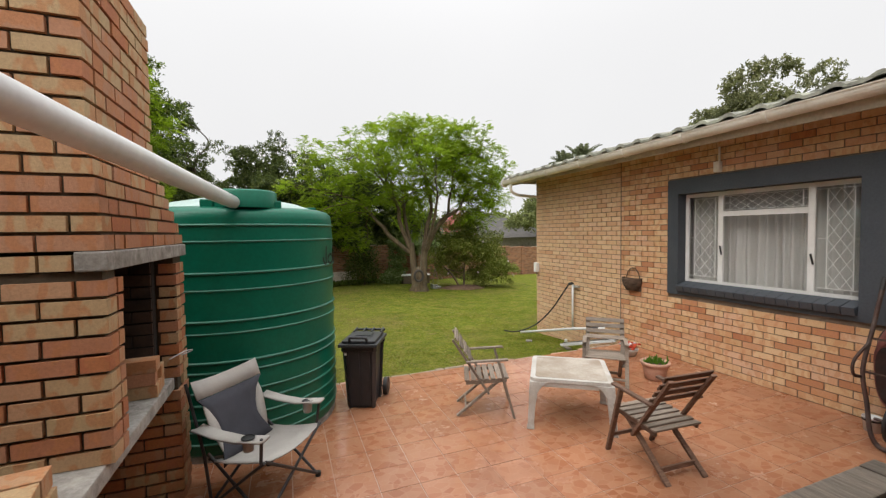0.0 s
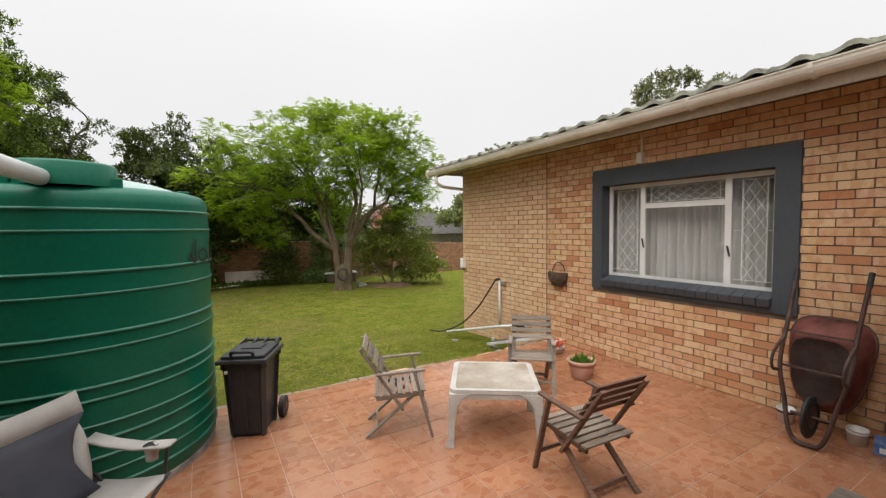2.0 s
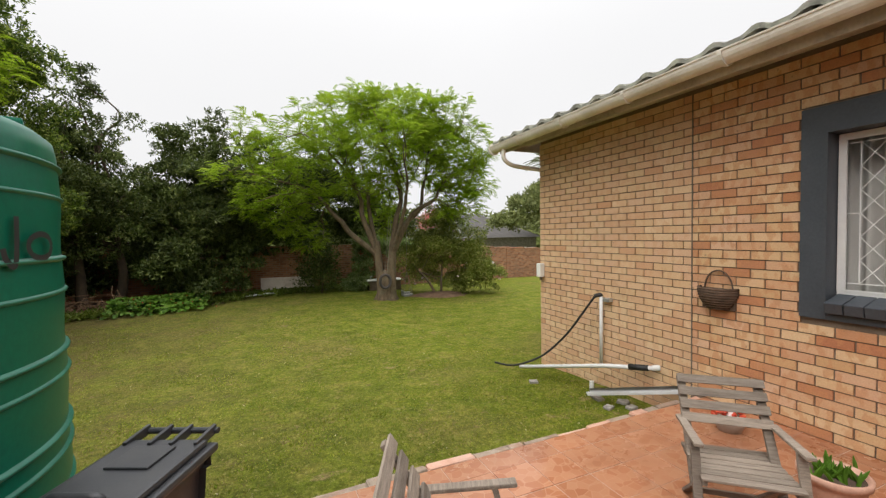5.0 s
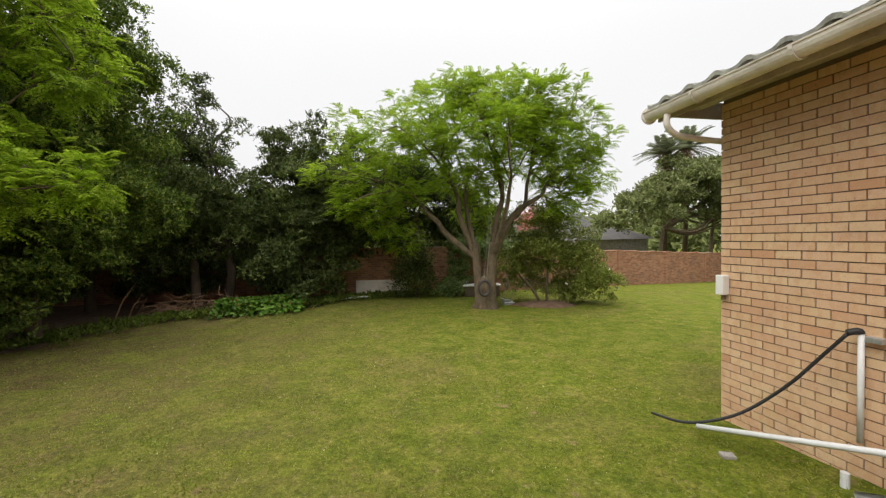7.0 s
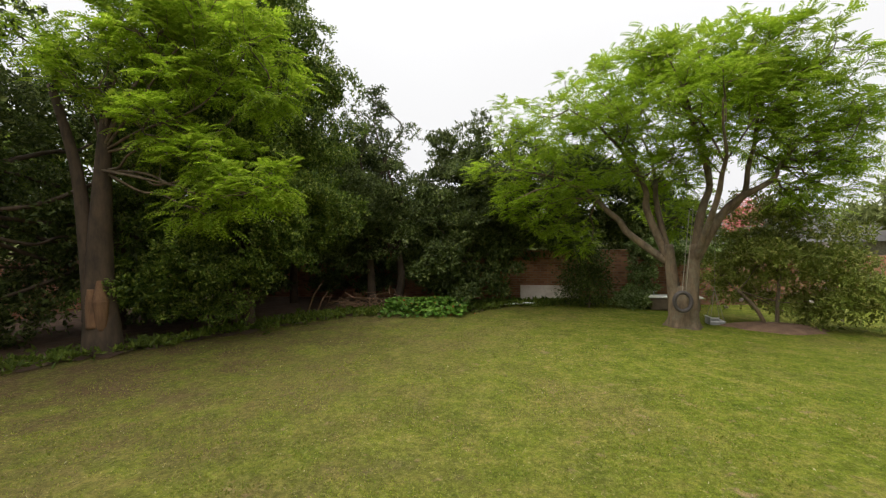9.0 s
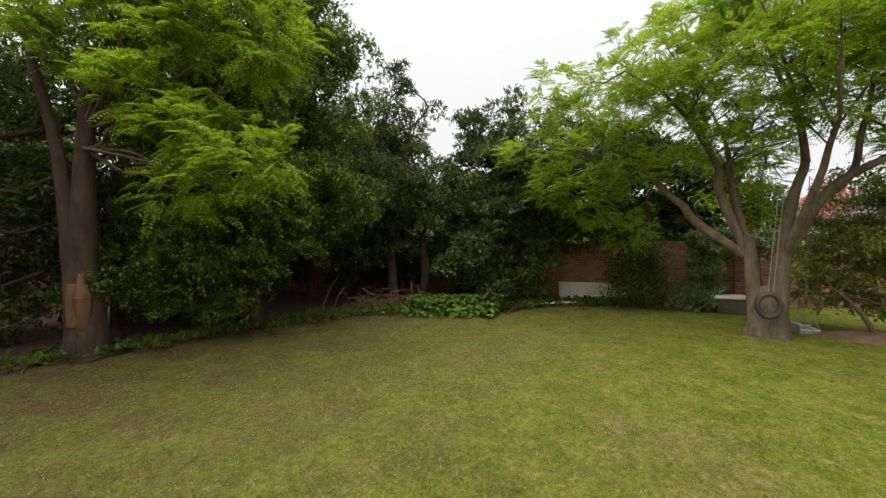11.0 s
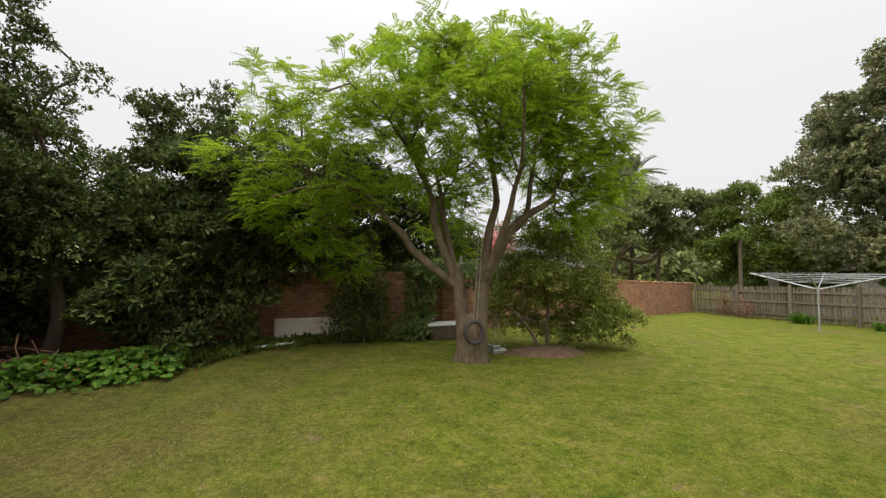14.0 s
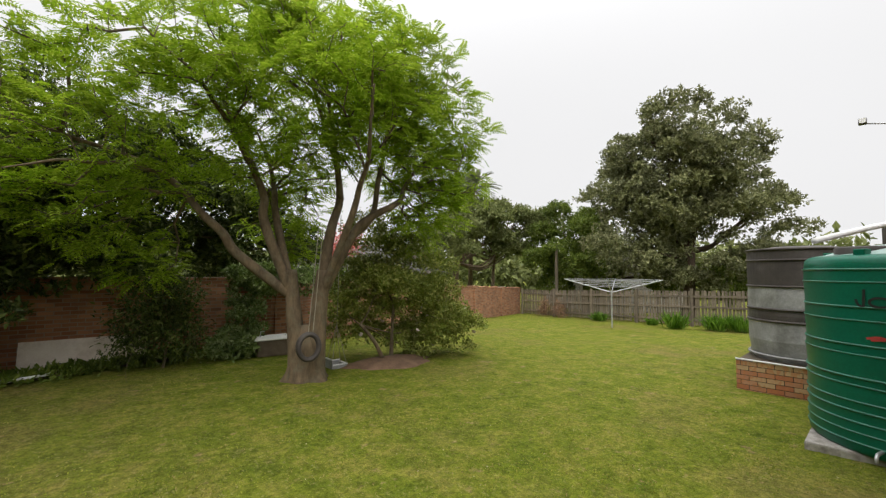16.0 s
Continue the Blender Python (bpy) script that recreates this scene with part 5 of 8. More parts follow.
# old timber table that the walk starts beside
pic = thing("picnic_table", "old weathered timber plank garden table", "garden table")
for k in range(6):
    y1 = 0.735 - k * 0.152
    part("plank", box(0.62, 1.815, y1 - 0.14, y1, 0.745, 0.79 - 0.004 * (k % 3), 0.007), M_deck, pic)
part("end_plank", box(1.822, 1.94, -0.17, 0.735, 0.748, 0.792, 0.007), M_deck, pic)
for x in (0.85, 1.7):
    part("bearer", box(x - 0.04, x + 0.04, -0.16, 0.72, 0.66, 0.744, 0.004), M_deck, pic)
    for y in (-0.1, 0.64):
        part("leg", box(x - 0.045, x + 0.045, y - 0.045, y + 0.045, 0.0, 0.659, 0.006), M_deck, pic)

# ---------------------------------------------------------------- basket, standpipe and hose on the house wall
bas = thing("wall_basket", "half-round wicker hanging basket on the wall", "basket", at=pose(HX - 0.006, 4.59, 0.92))
for k in range(9):
    z = 0.13 - 0.022 * k
    r = 0.165 * math.cos(max(0.0, k - 1) / 9.5 * math.pi / 2) ** 0.7
    pts = [(-r * 0.85 * math.sin(a) - 0.006, r * math.cos(a), z) for a in np.linspace(0, math.pi, 14)]
    part("weave", tube(pts, 0.0125, 6), M_wicker, bas, smooth=True)
for a in np.linspace(0.15, math.pi - 0.15, 9):
    pts = [(-0.85 * 0.165 * math.cos(max(0.0, t) * math.pi / 2) ** 0.7 * math.sin(a) - 0.006, 0.165 * math.cos(max(0.0, t) * math.pi / 2) ** 0.7 * math.cos(a), 0.13 - 0.2 * t) for t in np.linspace(0, 0.93, 7)]
    part("stake", tube(pts, 0.009, 5), M_wicker, bas, smooth=True)
part("back_board", box(-0.006, 0.003, -0.15, 0.15, -0.06, 0.13, 0.002), M_wicker, bas)
part("hoop", tube([(-0.012, 0.125 * math.cos(a), 0.12 + 0.17 * math.sin(a)) for a in np.linspace(0, math.pi, 16)], 0.007, 6), M_wicker, bas, smooth=True)

sp = thing("standpipe", "white plastic standpipe clipped to the wall", "standpipe")
part("riser", tube([(4.53, 5.94, -0.01), (4.53, 5.94, 0.80)], 0.02, 12), M_pvc, sp, smooth=True)
part("lower_run", tube([(4.56, 5.22, 0.13), (4.40, 5.75, 0.03), (3.98, 6.85, -0.24)], 0.024, 12), M_pvc, sp, smooth=True)
part("coupling", tube([(4.53, 5.28, 0.12), (4.48, 5.48, 0.085)], 0.032, 12), M_black, sp, smooth=True)
part("elbow", tube([(4.60, 5.20, 0.135), (4.545, 5.24, 0.13)], 0.03, 12), M_pvc, sp)
part("clip", box(4.53, 4.598, 5.82, 5.93, 0.745, 0.785, 0.004), M_metal, sp)
part("tap", tube(arc([(4.53, 5.94, 0.80), (4.52, 5.95, 0.82), (4.47, 5.99, 0.80)], 4), 0.024, 10), M_black, sp, smooth=True)
part("stub", tube([(4.36, 5.92, -0.33), (4.36, 5.92, -0.20)], 0.028, 10), M_pvc, sp)
hose = solo("garden_hose", tube(arc([(4.47, 5.99, 0.79), (4.43, 6.12, 0.60), (4.35, 6.34, 0.28), (4.20, 6.60, -0.03), (4.02, 6.82, -0.19), (3.92, 7.02, -0.26), (3.86, 7.30, -0.29)], 6), 0.0135, 10), M_black, "black garden hose drooping onto the lawn", "hose", smooth=True)
gl = bmesh.new()
for p0, p1 in (((4.54, 4.87, 0.02), (4.11, 5.68, -0.21)),):
    d = Vector(p1) - Vector(p0)
    s = d.cross(Vector((0, 0, 1))).normalized()
    u = s.cross(d).normalized()
    rows = []
    for P0 in (Vector(p0), Vector(p1)):
        rows.append([gl.verts.new(P0 + s * 0.06 * math.cos(a) + u * (0.06 + 0.06 * math.sin(a))) for a in np.linspace(math.pi, math.tau, 9)])
    for k in range(8):
        gl.faces.new((rows[0][k], rows[0][k + 1], rows[1][k + 1], rows[1][k]))
bmesh.ops.solidify(gl, geom=gl.faces[:], thickness=0.005)
solo("gutter_offcut", gl, M_pvc, "loose length of white gutter on the ground", "gutter piece", smooth=True, at=pose(-0.02, 0.0, -0.03))
rg = np.random.default_rng(8)
for k in range(7):
    bx, by = 4.25 + rg.normal() * 0.18, 5.6 + rg.uniform(-0.5, 0.9)
    r = box(-0.06 * rg.uniform(0.6, 1.2), 0.06, -0.04, 0.045 * rg.uniform(0.7, 1.3), 0, 0.035, 0.012)
    solo("rubble_stone", r, M_concrete, "broken piece of grey concrete rubble", "rubble", "rubble beside the house", at=pose(min(bx, 4.5), by, ground_z(bx, by) - 0.005, 0, 0, rg.uniform(0, 180)))

# ---------------------------------------------------------------- foliage


def unit(v):
    return v / np.maximum(1e-9, np.linalg.norm(v, axis=-1, keepdims=True))


def leaf_cards(base, along, normal, length, width, fold=0.12):
    """Folded diamond leaves: base points, directions, rough normals, sizes."""
    side = unit(np.cross(along, normal))
    nrm = unit(np.cross(side, along))
    L, W = length[:, None], width[:, None]
    mid = base + along * L * 0.45
    v = np.stack([base, mid + side * W + nrm * W * fold * 4, base + along * L - nrm * L * 0.06, mid - side * W + nrm * W * fold * 4], axis=1)
    n = len(base)
    i = np.arange(n)[:, None] * 4
    f = np.concatenate([i + np.array([0, 1, 2]), i + np.array([0, 2, 3])], axis=1).reshape(-1, 3)
    return v.reshape(-1, 3), f


def fronds(base, along, normal, length, pairs=6, leaflet=0.40, width=0.46, droop=0.35):
    """Feather leaves: pairs of leaflets down a drooping stalk."""
    n = len(base)
    side = unit(np.cross(along, normal))
    nrm = unit(np.cross(side, along))
    bs, al, no, le, wi = [], [], [], [], []
    for k in range(pairs):
        t = (k + 0.6) / pairs
        p = base + along * (length * t)[:, None] - np.array([0, 0, 1.0]) * (length * droop * t * t)[:, None]
        size = length * leaflet * (1.0 - 0.55 * abs(t - 0.4))
        for s in (-1, 1):
            d = unit(side * s + along * 0.55 - np.array([0, 0, 0.25]))
            bs.append(p), al.append(d), no.append(nrm), le.append(size), wi.append(size * width * 0.5)
    return leaf_cards(np.concatenate(bs), np.concatenate(al), np.concatenate(no), np.concatenate(le), np.concatenate(wi))


def blob_points(rg, blobs, count, shell=0.55):
    """Points in and near the skin of a heap of lumpy ellipsoids, with the outward direction; more on large ones."""
    vol = np.array([(b[3] * b[4] * b[5]) ** (2 / 3) for b in blobs])
    pick = rg.choice(len(blobs), size=count, p=vol / vol.sum())
    d = unit(rg.normal(size=(count, 3)))
    r = shell + (1.08 - shell) * rg.random(count) ** 0.6
    b = np.array(blobs, dtype=float)[pick]
    lump = 1 + 0.16 * np.sin(d[:, 0] * 5 + pick) * np.sin(d[:, 1] * 6 + pick * 2) + 0.1 * np.sin(d[:, 2] * 9 + pick * 3)
    return b[:, :3] + d * b[:, 3:] * (r * lump)[:, None], d


def crown(rg, blobs, twigs, per_twig, size, spread=0.22, shell=0.55, up=0.6, width=0.5):
    """The leaves of a tree: twigs spread over its blobs, a tuft of leaves on each."""
    c, out = blob_points(rg, blobs, twigs, shell)
    p = np.repeat(c, per_twig, axis=0)
    o = np.repeat(out, per_twig, axis=0)
    n = len(p)
    p = p + rg.normal(size=(n, 3)) * spread * 0.6
    a = unit(o * 0.7 + rg.normal(size=(n, 3)) * 0.75 + np.array([0, 0, -0.15]))
    nr = unit(np.array([0, 0, 1.0]) * up * 2 + o * 0.6 + rg.normal(size=(n, 3)) * 0.5)
    ln = size * rg.uniform(0.6, 1.25, n)
    return leaf_cards(p, a, nr, ln, ln * width * 0.5)


def clumped(rg, blobs, count, part_size):
    """Each lump's core, and small flattened tufts of foliage that stand off its skin with gaps between."""
    core, tuft = [], []
    for b in blobs:
        c, r = np.array(b[:3]), np.array(b[3:])
        core.append(tuple(c) + tuple(r * 0.62))
        for _ in range(count):
            d = unit(rg.normal(size=3) + np.array([0, 0, 0.2]))
            k = part_size * float(r.mean()) * rg.uniform(0.6, 1.35)
            tuft.append(tuple(c + d * r * rg.uniform(0.80, 1.10)) + (k * 1.2, k * 1.2, k * 0.7))
    return core, tuft


def tuft_leaves(rg, blobs, twigs, per_twig, size, width=0.5, spread=0.1, tufts=10, core_share=0.2, part_size=0.32):
    """Dense evergreen foliage: rosettes of leaves on the upper skin of many small tufts round darker cores."""
    core, tuft = clumped(rg, blobs, tufts, part_size)
    n0 = int(twigs * core_share)
    c0, o0 = blob_points(rg, core, n0, 0.5)
    c1, o1 = blob_points(rg, tuft, int((twigs - n0) * 1.6), 0.7)
    keep = o1[:, 2] > rg.uniform(-0.75, 0.15, len(o1))
    c1, o1 = c1[keep][:twigs - n0], o1[keep][:twigs - n0]
    c, out = np.concatenate([c0, c1]), np.concatenate([o0, o1])
    p = np.repeat(c, per_twig, axis=0)
    o = np.repeat(out, per_twig, axis=0)
    n = len(p)
    stalk = unit(o + np.array([0, 0, 0.35]) + rg.normal(size=(n, 3)) * 0.2)
    a = unit(stalk * 0.55 + rg.normal(size=(n, 3)) * 0.75)
    p = p + stalk * (rg.random(n) * spread)[:, None] + rg.normal(size=(n, 3)) * spread * 0.25
    nr = unit(stalk + np.array([0, 0, 0.5]) + rg.normal(size=(n, 3)) * 0.3)
    ln = size * rg.uniform(0.6, 1.3, n)
    return leaf_cards(p, a, nr, ln, ln * width * 0.5)


def branch_out(rg, roots, tips, step=0.3, thin=0.0055):
    """Twigs that reach each tip from the nearest wood already grown, thicker the more tips they carry: (path, radii) chains."""
    pos = [np.array(p, float) for p in roots]
    parent = [-1] * len(pos)
    root = np.array(pos).mean(axis=0) - np.array([0, 0, 1.5])
    order = sorted(range(len(tips)), key=lambda k: min(np.linalg.norm(tips[k] - q) for q in pos[:len(roots)]))
    ends = []
    for k in order:
        tip = np.array(tips[k], float)
        arr = np.array(pos)
        d = np.linalg.norm(arr - tip, axis=1)
        outward = np.linalg.norm(arr - root, axis=1) - np.linalg.norm(tip - root)
        at = int(np.argmin(d + np.maximum(0.0, outward + 0.1) * 2.0))
        span = tip - pos[at]
        m = max(1, int(np.linalg.norm(span) / step))
        last = at
        bow = rg.normal(size=3) * 0.10 * np.linalg.norm(span) + np.array([0, 0, 0.06 * np.linalg.norm(span)])
        for q in range(1, m + 1):
            t = q / m
            pos.append(pos[at] + span * t + bow * math.sin(math.pi * t) + (rg.normal(size=3) * 0.025 if q < m else 0))
            parent.append(last)
            last = len(pos) - 1
        ends.append(last)
    load = [0] * len(pos)
    for e in ends:
        while e >= 0:
            load[e] += 1
            e = parent[e]
    chains, used = [], set()
    for e in ends:
        path = [e]
        while parent[path[-1]] >= 0:
            path.append(parent[path[-1]])
            if path[-1] in used:
                break
        used.update(path)
        path = path[::-1]
        if len(path) > 1:
            lead = load[path[1]]
            chains.append(([tuple(pos[k]) for k in path], [min(0.045, thin * min(load[k], lead) ** 0.5) for k in path]))
    return chains


def sprays(rg, tips, out, per_tip, length, pairs=6, leaflet=0.38, width=0.5, droop=0.3, spread=0.1):
    """Feather leaves that fan out from each twig's tip, nearly level, their ends hanging."""
    n = len(tips) * per_tip
    p, o = np.repeat(tips, per_tip, axis=0), np.repeat(out, per_tip, axis=0)
    az = rg.uniform(0, math.tau, n)
    a = np.stack([np.cos(az), np.sin(az), rg.uniform(-0.15, 0.55, n)], 1) + o * 0.7
    ln = length * rg.uniform(0.6, 1.25, n)
    nr = unit(np.array([0, 0, 1.0]) + rg.normal(size=(n, 3)) * 0.28)
    return fronds(p + rg.normal(size=(n, 3)) * spread, unit(a), nr, ln, pairs, leaflet, width, droop)


def limb_mesh(branches, sides=9):
    bm = bmesh.new()
    for pts, r0, r1 in branches:
        pts = arc(pts, 5)
        n = len(pts)
        tube(pts, [r0 + (r1 - r0) * (k / (n - 1)) ** 0.8 for k in range(n)], sides, bm=bm)
    return bm


def grow(rg, start, ends, r0, r1, wander=0.25):
    """Crooked limbs from a start point to each end."""
    out = []
    for e in ends:
        s, e = np.array(start, float), np.array(e, float)
        L = np.linalg.norm(e - s)
        pts = [s]
        for t in (0.3, 0.6, 0.85):
            q = s + (e - s) * t + rg.normal(size=3) * wander * L * 0.18
            q[2] -= 0.08 * L * math.sin(math.pi * t) * (1 if e[2] - s[2] < L * 0.6 else -0.2)
            pts.append(q)
        pts.append(e)
        out.append(([tuple(p) for p in pts], r0, r1))
    return out


def tree(name, label, at, blobs, trunk, leaves, material, bark, seed, limbs=8, limb_r=0.06, category="tree", stem_r=0.16, twig_ends=0, limb_from=0.75, group=""):
    """trunk: list of stems, each a list of points; leaves: keyword arguments for crown()."""
    rg = np.random.default_rng(seed)
    t = thing(name, label, category, group)
    stems = []
    for pts in trunk:
        stems.append((pts, stem_r, stem_r * 0.6))
    for one in stems:
        part("trunk", limb_mesh([one], 12), bark, t, smooth=True)
    br = []
    for pts in trunk:
        top = pts[-1]
        far = [b for b in blobs]
        idx = rg.permutation(len(far))[:limbs]
        ends = []
        for i in idx:
            b = far[i]
            ends.append((b[0] + rg.normal() * b[3] * 0.3, b[1] + rg.normal() * b[4] * 0.3, b[2] + b[5] * 0.25))
        br += grow(rg, top, ends, limb_r, limb_r * 0.25)
        for (pp, a, c) in list(br[-len(ends):]):
            q = pp[3]
            more = [tuple(np.array(q) + rg.normal(size=3) * np.array([0.7, 0.7, 0.5])) for _ in range(twig_ends)]
            br += grow(rg, q, more, limb_r * 0.4, limb_r * 0.12)
    for one in br[:40]:
        part("limb", limb_mesh([one], 7), bark, t, smooth=True)
    leaves = dict(leaves)
    v, f = (tuft_leaves if "tufts" in leaves else crown)(rg, blobs, **leaves)
    mesh_part("crown", raw_mesh("crown", v, f), material, t)
    return t


def blobs_in(rg, count, cx, cy, cz, rx, ry, rz, size, flat=0.8):
    """Small lumps that fill a large ellipsoid's upper skin."""
    out = []
    for _ in range(count):
        d = rg.normal(size=3)
        d /= np.linalg.norm(d)
        r = rg.uniform(0.45, 0.95)
        s = size * rg.uniform(0.7, 1.25)
        out.append((cx + d[0] * rx * r, cy + d[1] * ry * r, cz + d[2] * rz * r, s, s, s * flat))
    return out


# the spreading tree in the lawn: two stems, a broad feathery crown
rg = np.random.default_rng(21)
gz0 = ground_z(4.35, 14.65)
main = thing("garden_tree", "spreading forked tree with bright feathery leaves", "tree")
stems = [([(4.24, 14.70, gz0 - 0.1), (4.21, 14.72, gz0 + 0.5), (4.15, 14.76, gz0 + 1.2), (4.10, 14.80, gz0 + 1.85)], 0.19, 0.10),
         ([(4.46, 14.58, gz0 - 0.1), (4.47, 14.57, gz0 + 0.5), (4.50, 14.53, gz0 + 1.2), (4.54, 14.48, gz0 + 1.85)], 0.20, 0.11)]
part("trunk", limb_mesh(stems, 14), M_bark, main, smooth=True)
butt = bmesh.new()
rings = []
for z in (-0.12, 0.0, 0.06, 0.14, 0.26, 0.42, 0.60, 0.78, 0.92):
    ring = []
    for k in range(28):
        a = k * math.tau / 28
        root = 0.07 * math.exp(-max(0.0, z) / 0.13) * (1 + 0.9 * math.sin(a * 5 + 0.6) + 0.3 * math.sin(a * 8))
        cleft = 1 - 0.30 * max(0.0, math.cos(a + 2.1)) ** 6 - 0.22 * max(0.0, math.cos(a - 1.0)) ** 6
        w = (0.30 - 0.19 * max(0.0, z / 0.92) ** 2.5 + max(0.0, root)) * cleft + 0.02 * noise.noise(Vector((a * 2, z * 4, 1)))
        ring.append(butt.verts.new((4.35 + w * math.cos(a), 14.64 + w * 0.85 * math.sin(a), gz0 + z)))
    rings.append(ring)
for a, b in zip(rings, rings[1:]):
    for k in range(28):
        butt.faces.new((a[k], a[(k + 1) % 28], b[(k + 1) % 28], b[k]))
butt.faces.new(rings[-1])
part("root_flare", butt, M_bark, main, smooth=True)
LA, LB = (4.135, 14.775, gz0 + 1.40), (4.51, 14.52, gz0 + 1.40)
limbs1 = [([LA, (3.35, 15.1, gz0 + 2.15), (2.85, 15.3, gz0 + 2.75), (2.3, 15.6, gz0 + 3.35), (1.4, 16.0, gz0 + 3.75), (0.5, 16.3, gz0 + 4.0)], 0.119, 0.03),
          ([LA, (3.72, 14.95, gz0 + 2.6), (3.6, 15.1, gz0 + 3.4), (3.3, 15.4, gz0 + 4.3), (2.9, 15.7, gz0 + 5.4)], 0.125, 0.025),
          ([LA, (4.0, 15.2, gz0 + 2.8), (4.1, 15.9, gz0 + 3.8), (4.0, 16.6, gz0 + 4.8)], 0.106, 0.025),
          ([LB, (4.58, 14.5, gz0 + 2.4), (4.85, 14.5, gz0 + 3.1), (4.75, 14.6, gz0 + 4.0), (4.4, 14.8, gz0 + 5.2), (4.3, 14.9, gz0 + 6.2)], 0.131, 0.025),
          ([LB, (4.98, 14.3, gz0 + 2.45), (5.6, 14.0, gz0 + 3.0), (6.0, 14.1, gz0 + 3.4), (6.5, 14.3, gz0 + 4.0)], 0.125, 0.03),
          ([LB, (4.9, 14.4, gz0 + 2.3), (5.45, 14.3, gz0 + 3.0), (5.6, 14.3, gz0 + 3.9), (5.7, 14.2, gz0 + 4.7), (5.8, 14.2, gz0 + 5.2)], 0.106, 0.025),
          ([LB, (4.7, 13.9, gz0 + 2.7), (4.6, 13.2, gz0 + 3.6), (4.3, 12.6, gz0 + 4.4)], 0.094, 0.02),
          ([(4.85, 14.5, gz0 + 3.1), (4.6, 14.2, gz0 + 3.9), (4.1, 13.8, gz0 + 4.8), (3.7, 13.5, gz0 + 5.6)], 0.075, 0.015),
          ([(3.6, 15.1, gz0 + 3.4), (3.1, 14.8, gz0 + 4.1), (2.5, 14.4, gz0 + 4.6), (1.9, 14.2, gz0 + 4.9)], 0.069, 0.015),
          ([(2.3, 15.6, gz0 + 3.35), (1.9, 15.3, gz0 + 3.4), (1.2, 15.0, gz0 + 3.2), (0.7, 14.8, gz0 + 3.0)], 0.056, 0.012)]
main_blobs = [(0.0, 16.5, 3.5, 1.0, 0.9, 0.55), (0.9, 16.3, 4.4, 1.0, 0.9, 0.6), (0.7, 16.2, 2.6, 1.0, 0.8, 0.5), (1.6, 15.6, 5.0, 1.0, 1.0, 0.55), (1.2, 14.9, 3.2, 0.9, 0.9, 0.5),
              (2.6, 15.4, 5.7, 1.0, 1.0, 0.55), (2.2, 14.2, 4.6, 0.9, 0.9, 0.5), (3.5, 15.1, 6.1, 1.0, 1.0, 0.5), (3.4, 13.6, 5.4, 1.0, 0.9, 0.5), (4.5, 14.8, 6.0, 1.1, 1.0, 0.5),
              (4.2, 12.8, 4.5, 0.9, 0.8, 0.5), (5.3, 13.9, 5.5, 1.0, 1.0, 0.5), (6.2, 13.7, 5.1, 0.9, 0.9, 0.5), (6.9, 13.3, 4.3, 0.9, 0.9, 0.55), (7.4, 13.1, 3.5, 0.7, 0.8, 0.5),
              (6.9, 13.6, 2.8, 0.7, 0.7, 0.45), (5.7, 14.9, 5.2, 1.0, 1.0, 0.5), (4.0, 16.5, 5.0, 1.2, 1.0, 0.6), (2.6, 16.6, 4.8, 1.1, 1.0, 0.6), (5.4, 16.0, 4.4, 0.7, 0.7, 0.4),
              (2.9, 15.0, 4.2, 0.9, 0.8, 0.4), (3.3, 14.2, 3.7, 0.8, 0.7, 0.4), (6.4, 14.6, 4.1, 0.9, 0.8, 0.5), (1.5, 16.4, 1.9, 0.9, 0.7, 0.5), (2.2, 16.3, 1.3, 0.6, 0.5, 0.45), (7.6, 13.5, 4.6, 0.5, 0.5, 0.35), (0.2, 16.4, 5.2, 0.5, 0.5, 0.35)]
main_blobs = [(b[0] - 0.05, b[1] + 0.7, b[2] - 0.25) + tuple(b[3:]) if b[0] > 5.9 else b for b in main_blobs]
for one in limbs1:
    path = [one[0][0]] + [tuple(np.array(q) + rg.normal(size=3) * 0.03) for q in arc(one[0], 2)[2:-1]] + [one[0][-1]]
    part("limb", limb_mesh([(path, one[1] * 0.78, one[2] * 0.6)], 10), M_bark, main, smooth=True)
main_blobs = [(4.3 + (b[0] - 4.3) * 0.93, 14.6 + (b[1] - 14.6) * 0.92, 3.0 + (b[2] - 3.0) * 0.86 + (0.12 if b[1] < 14.3 else 0.0), b[3] * 0.9, b[4] * 0.9, b[5] * 0.9) for b in main_blobs]
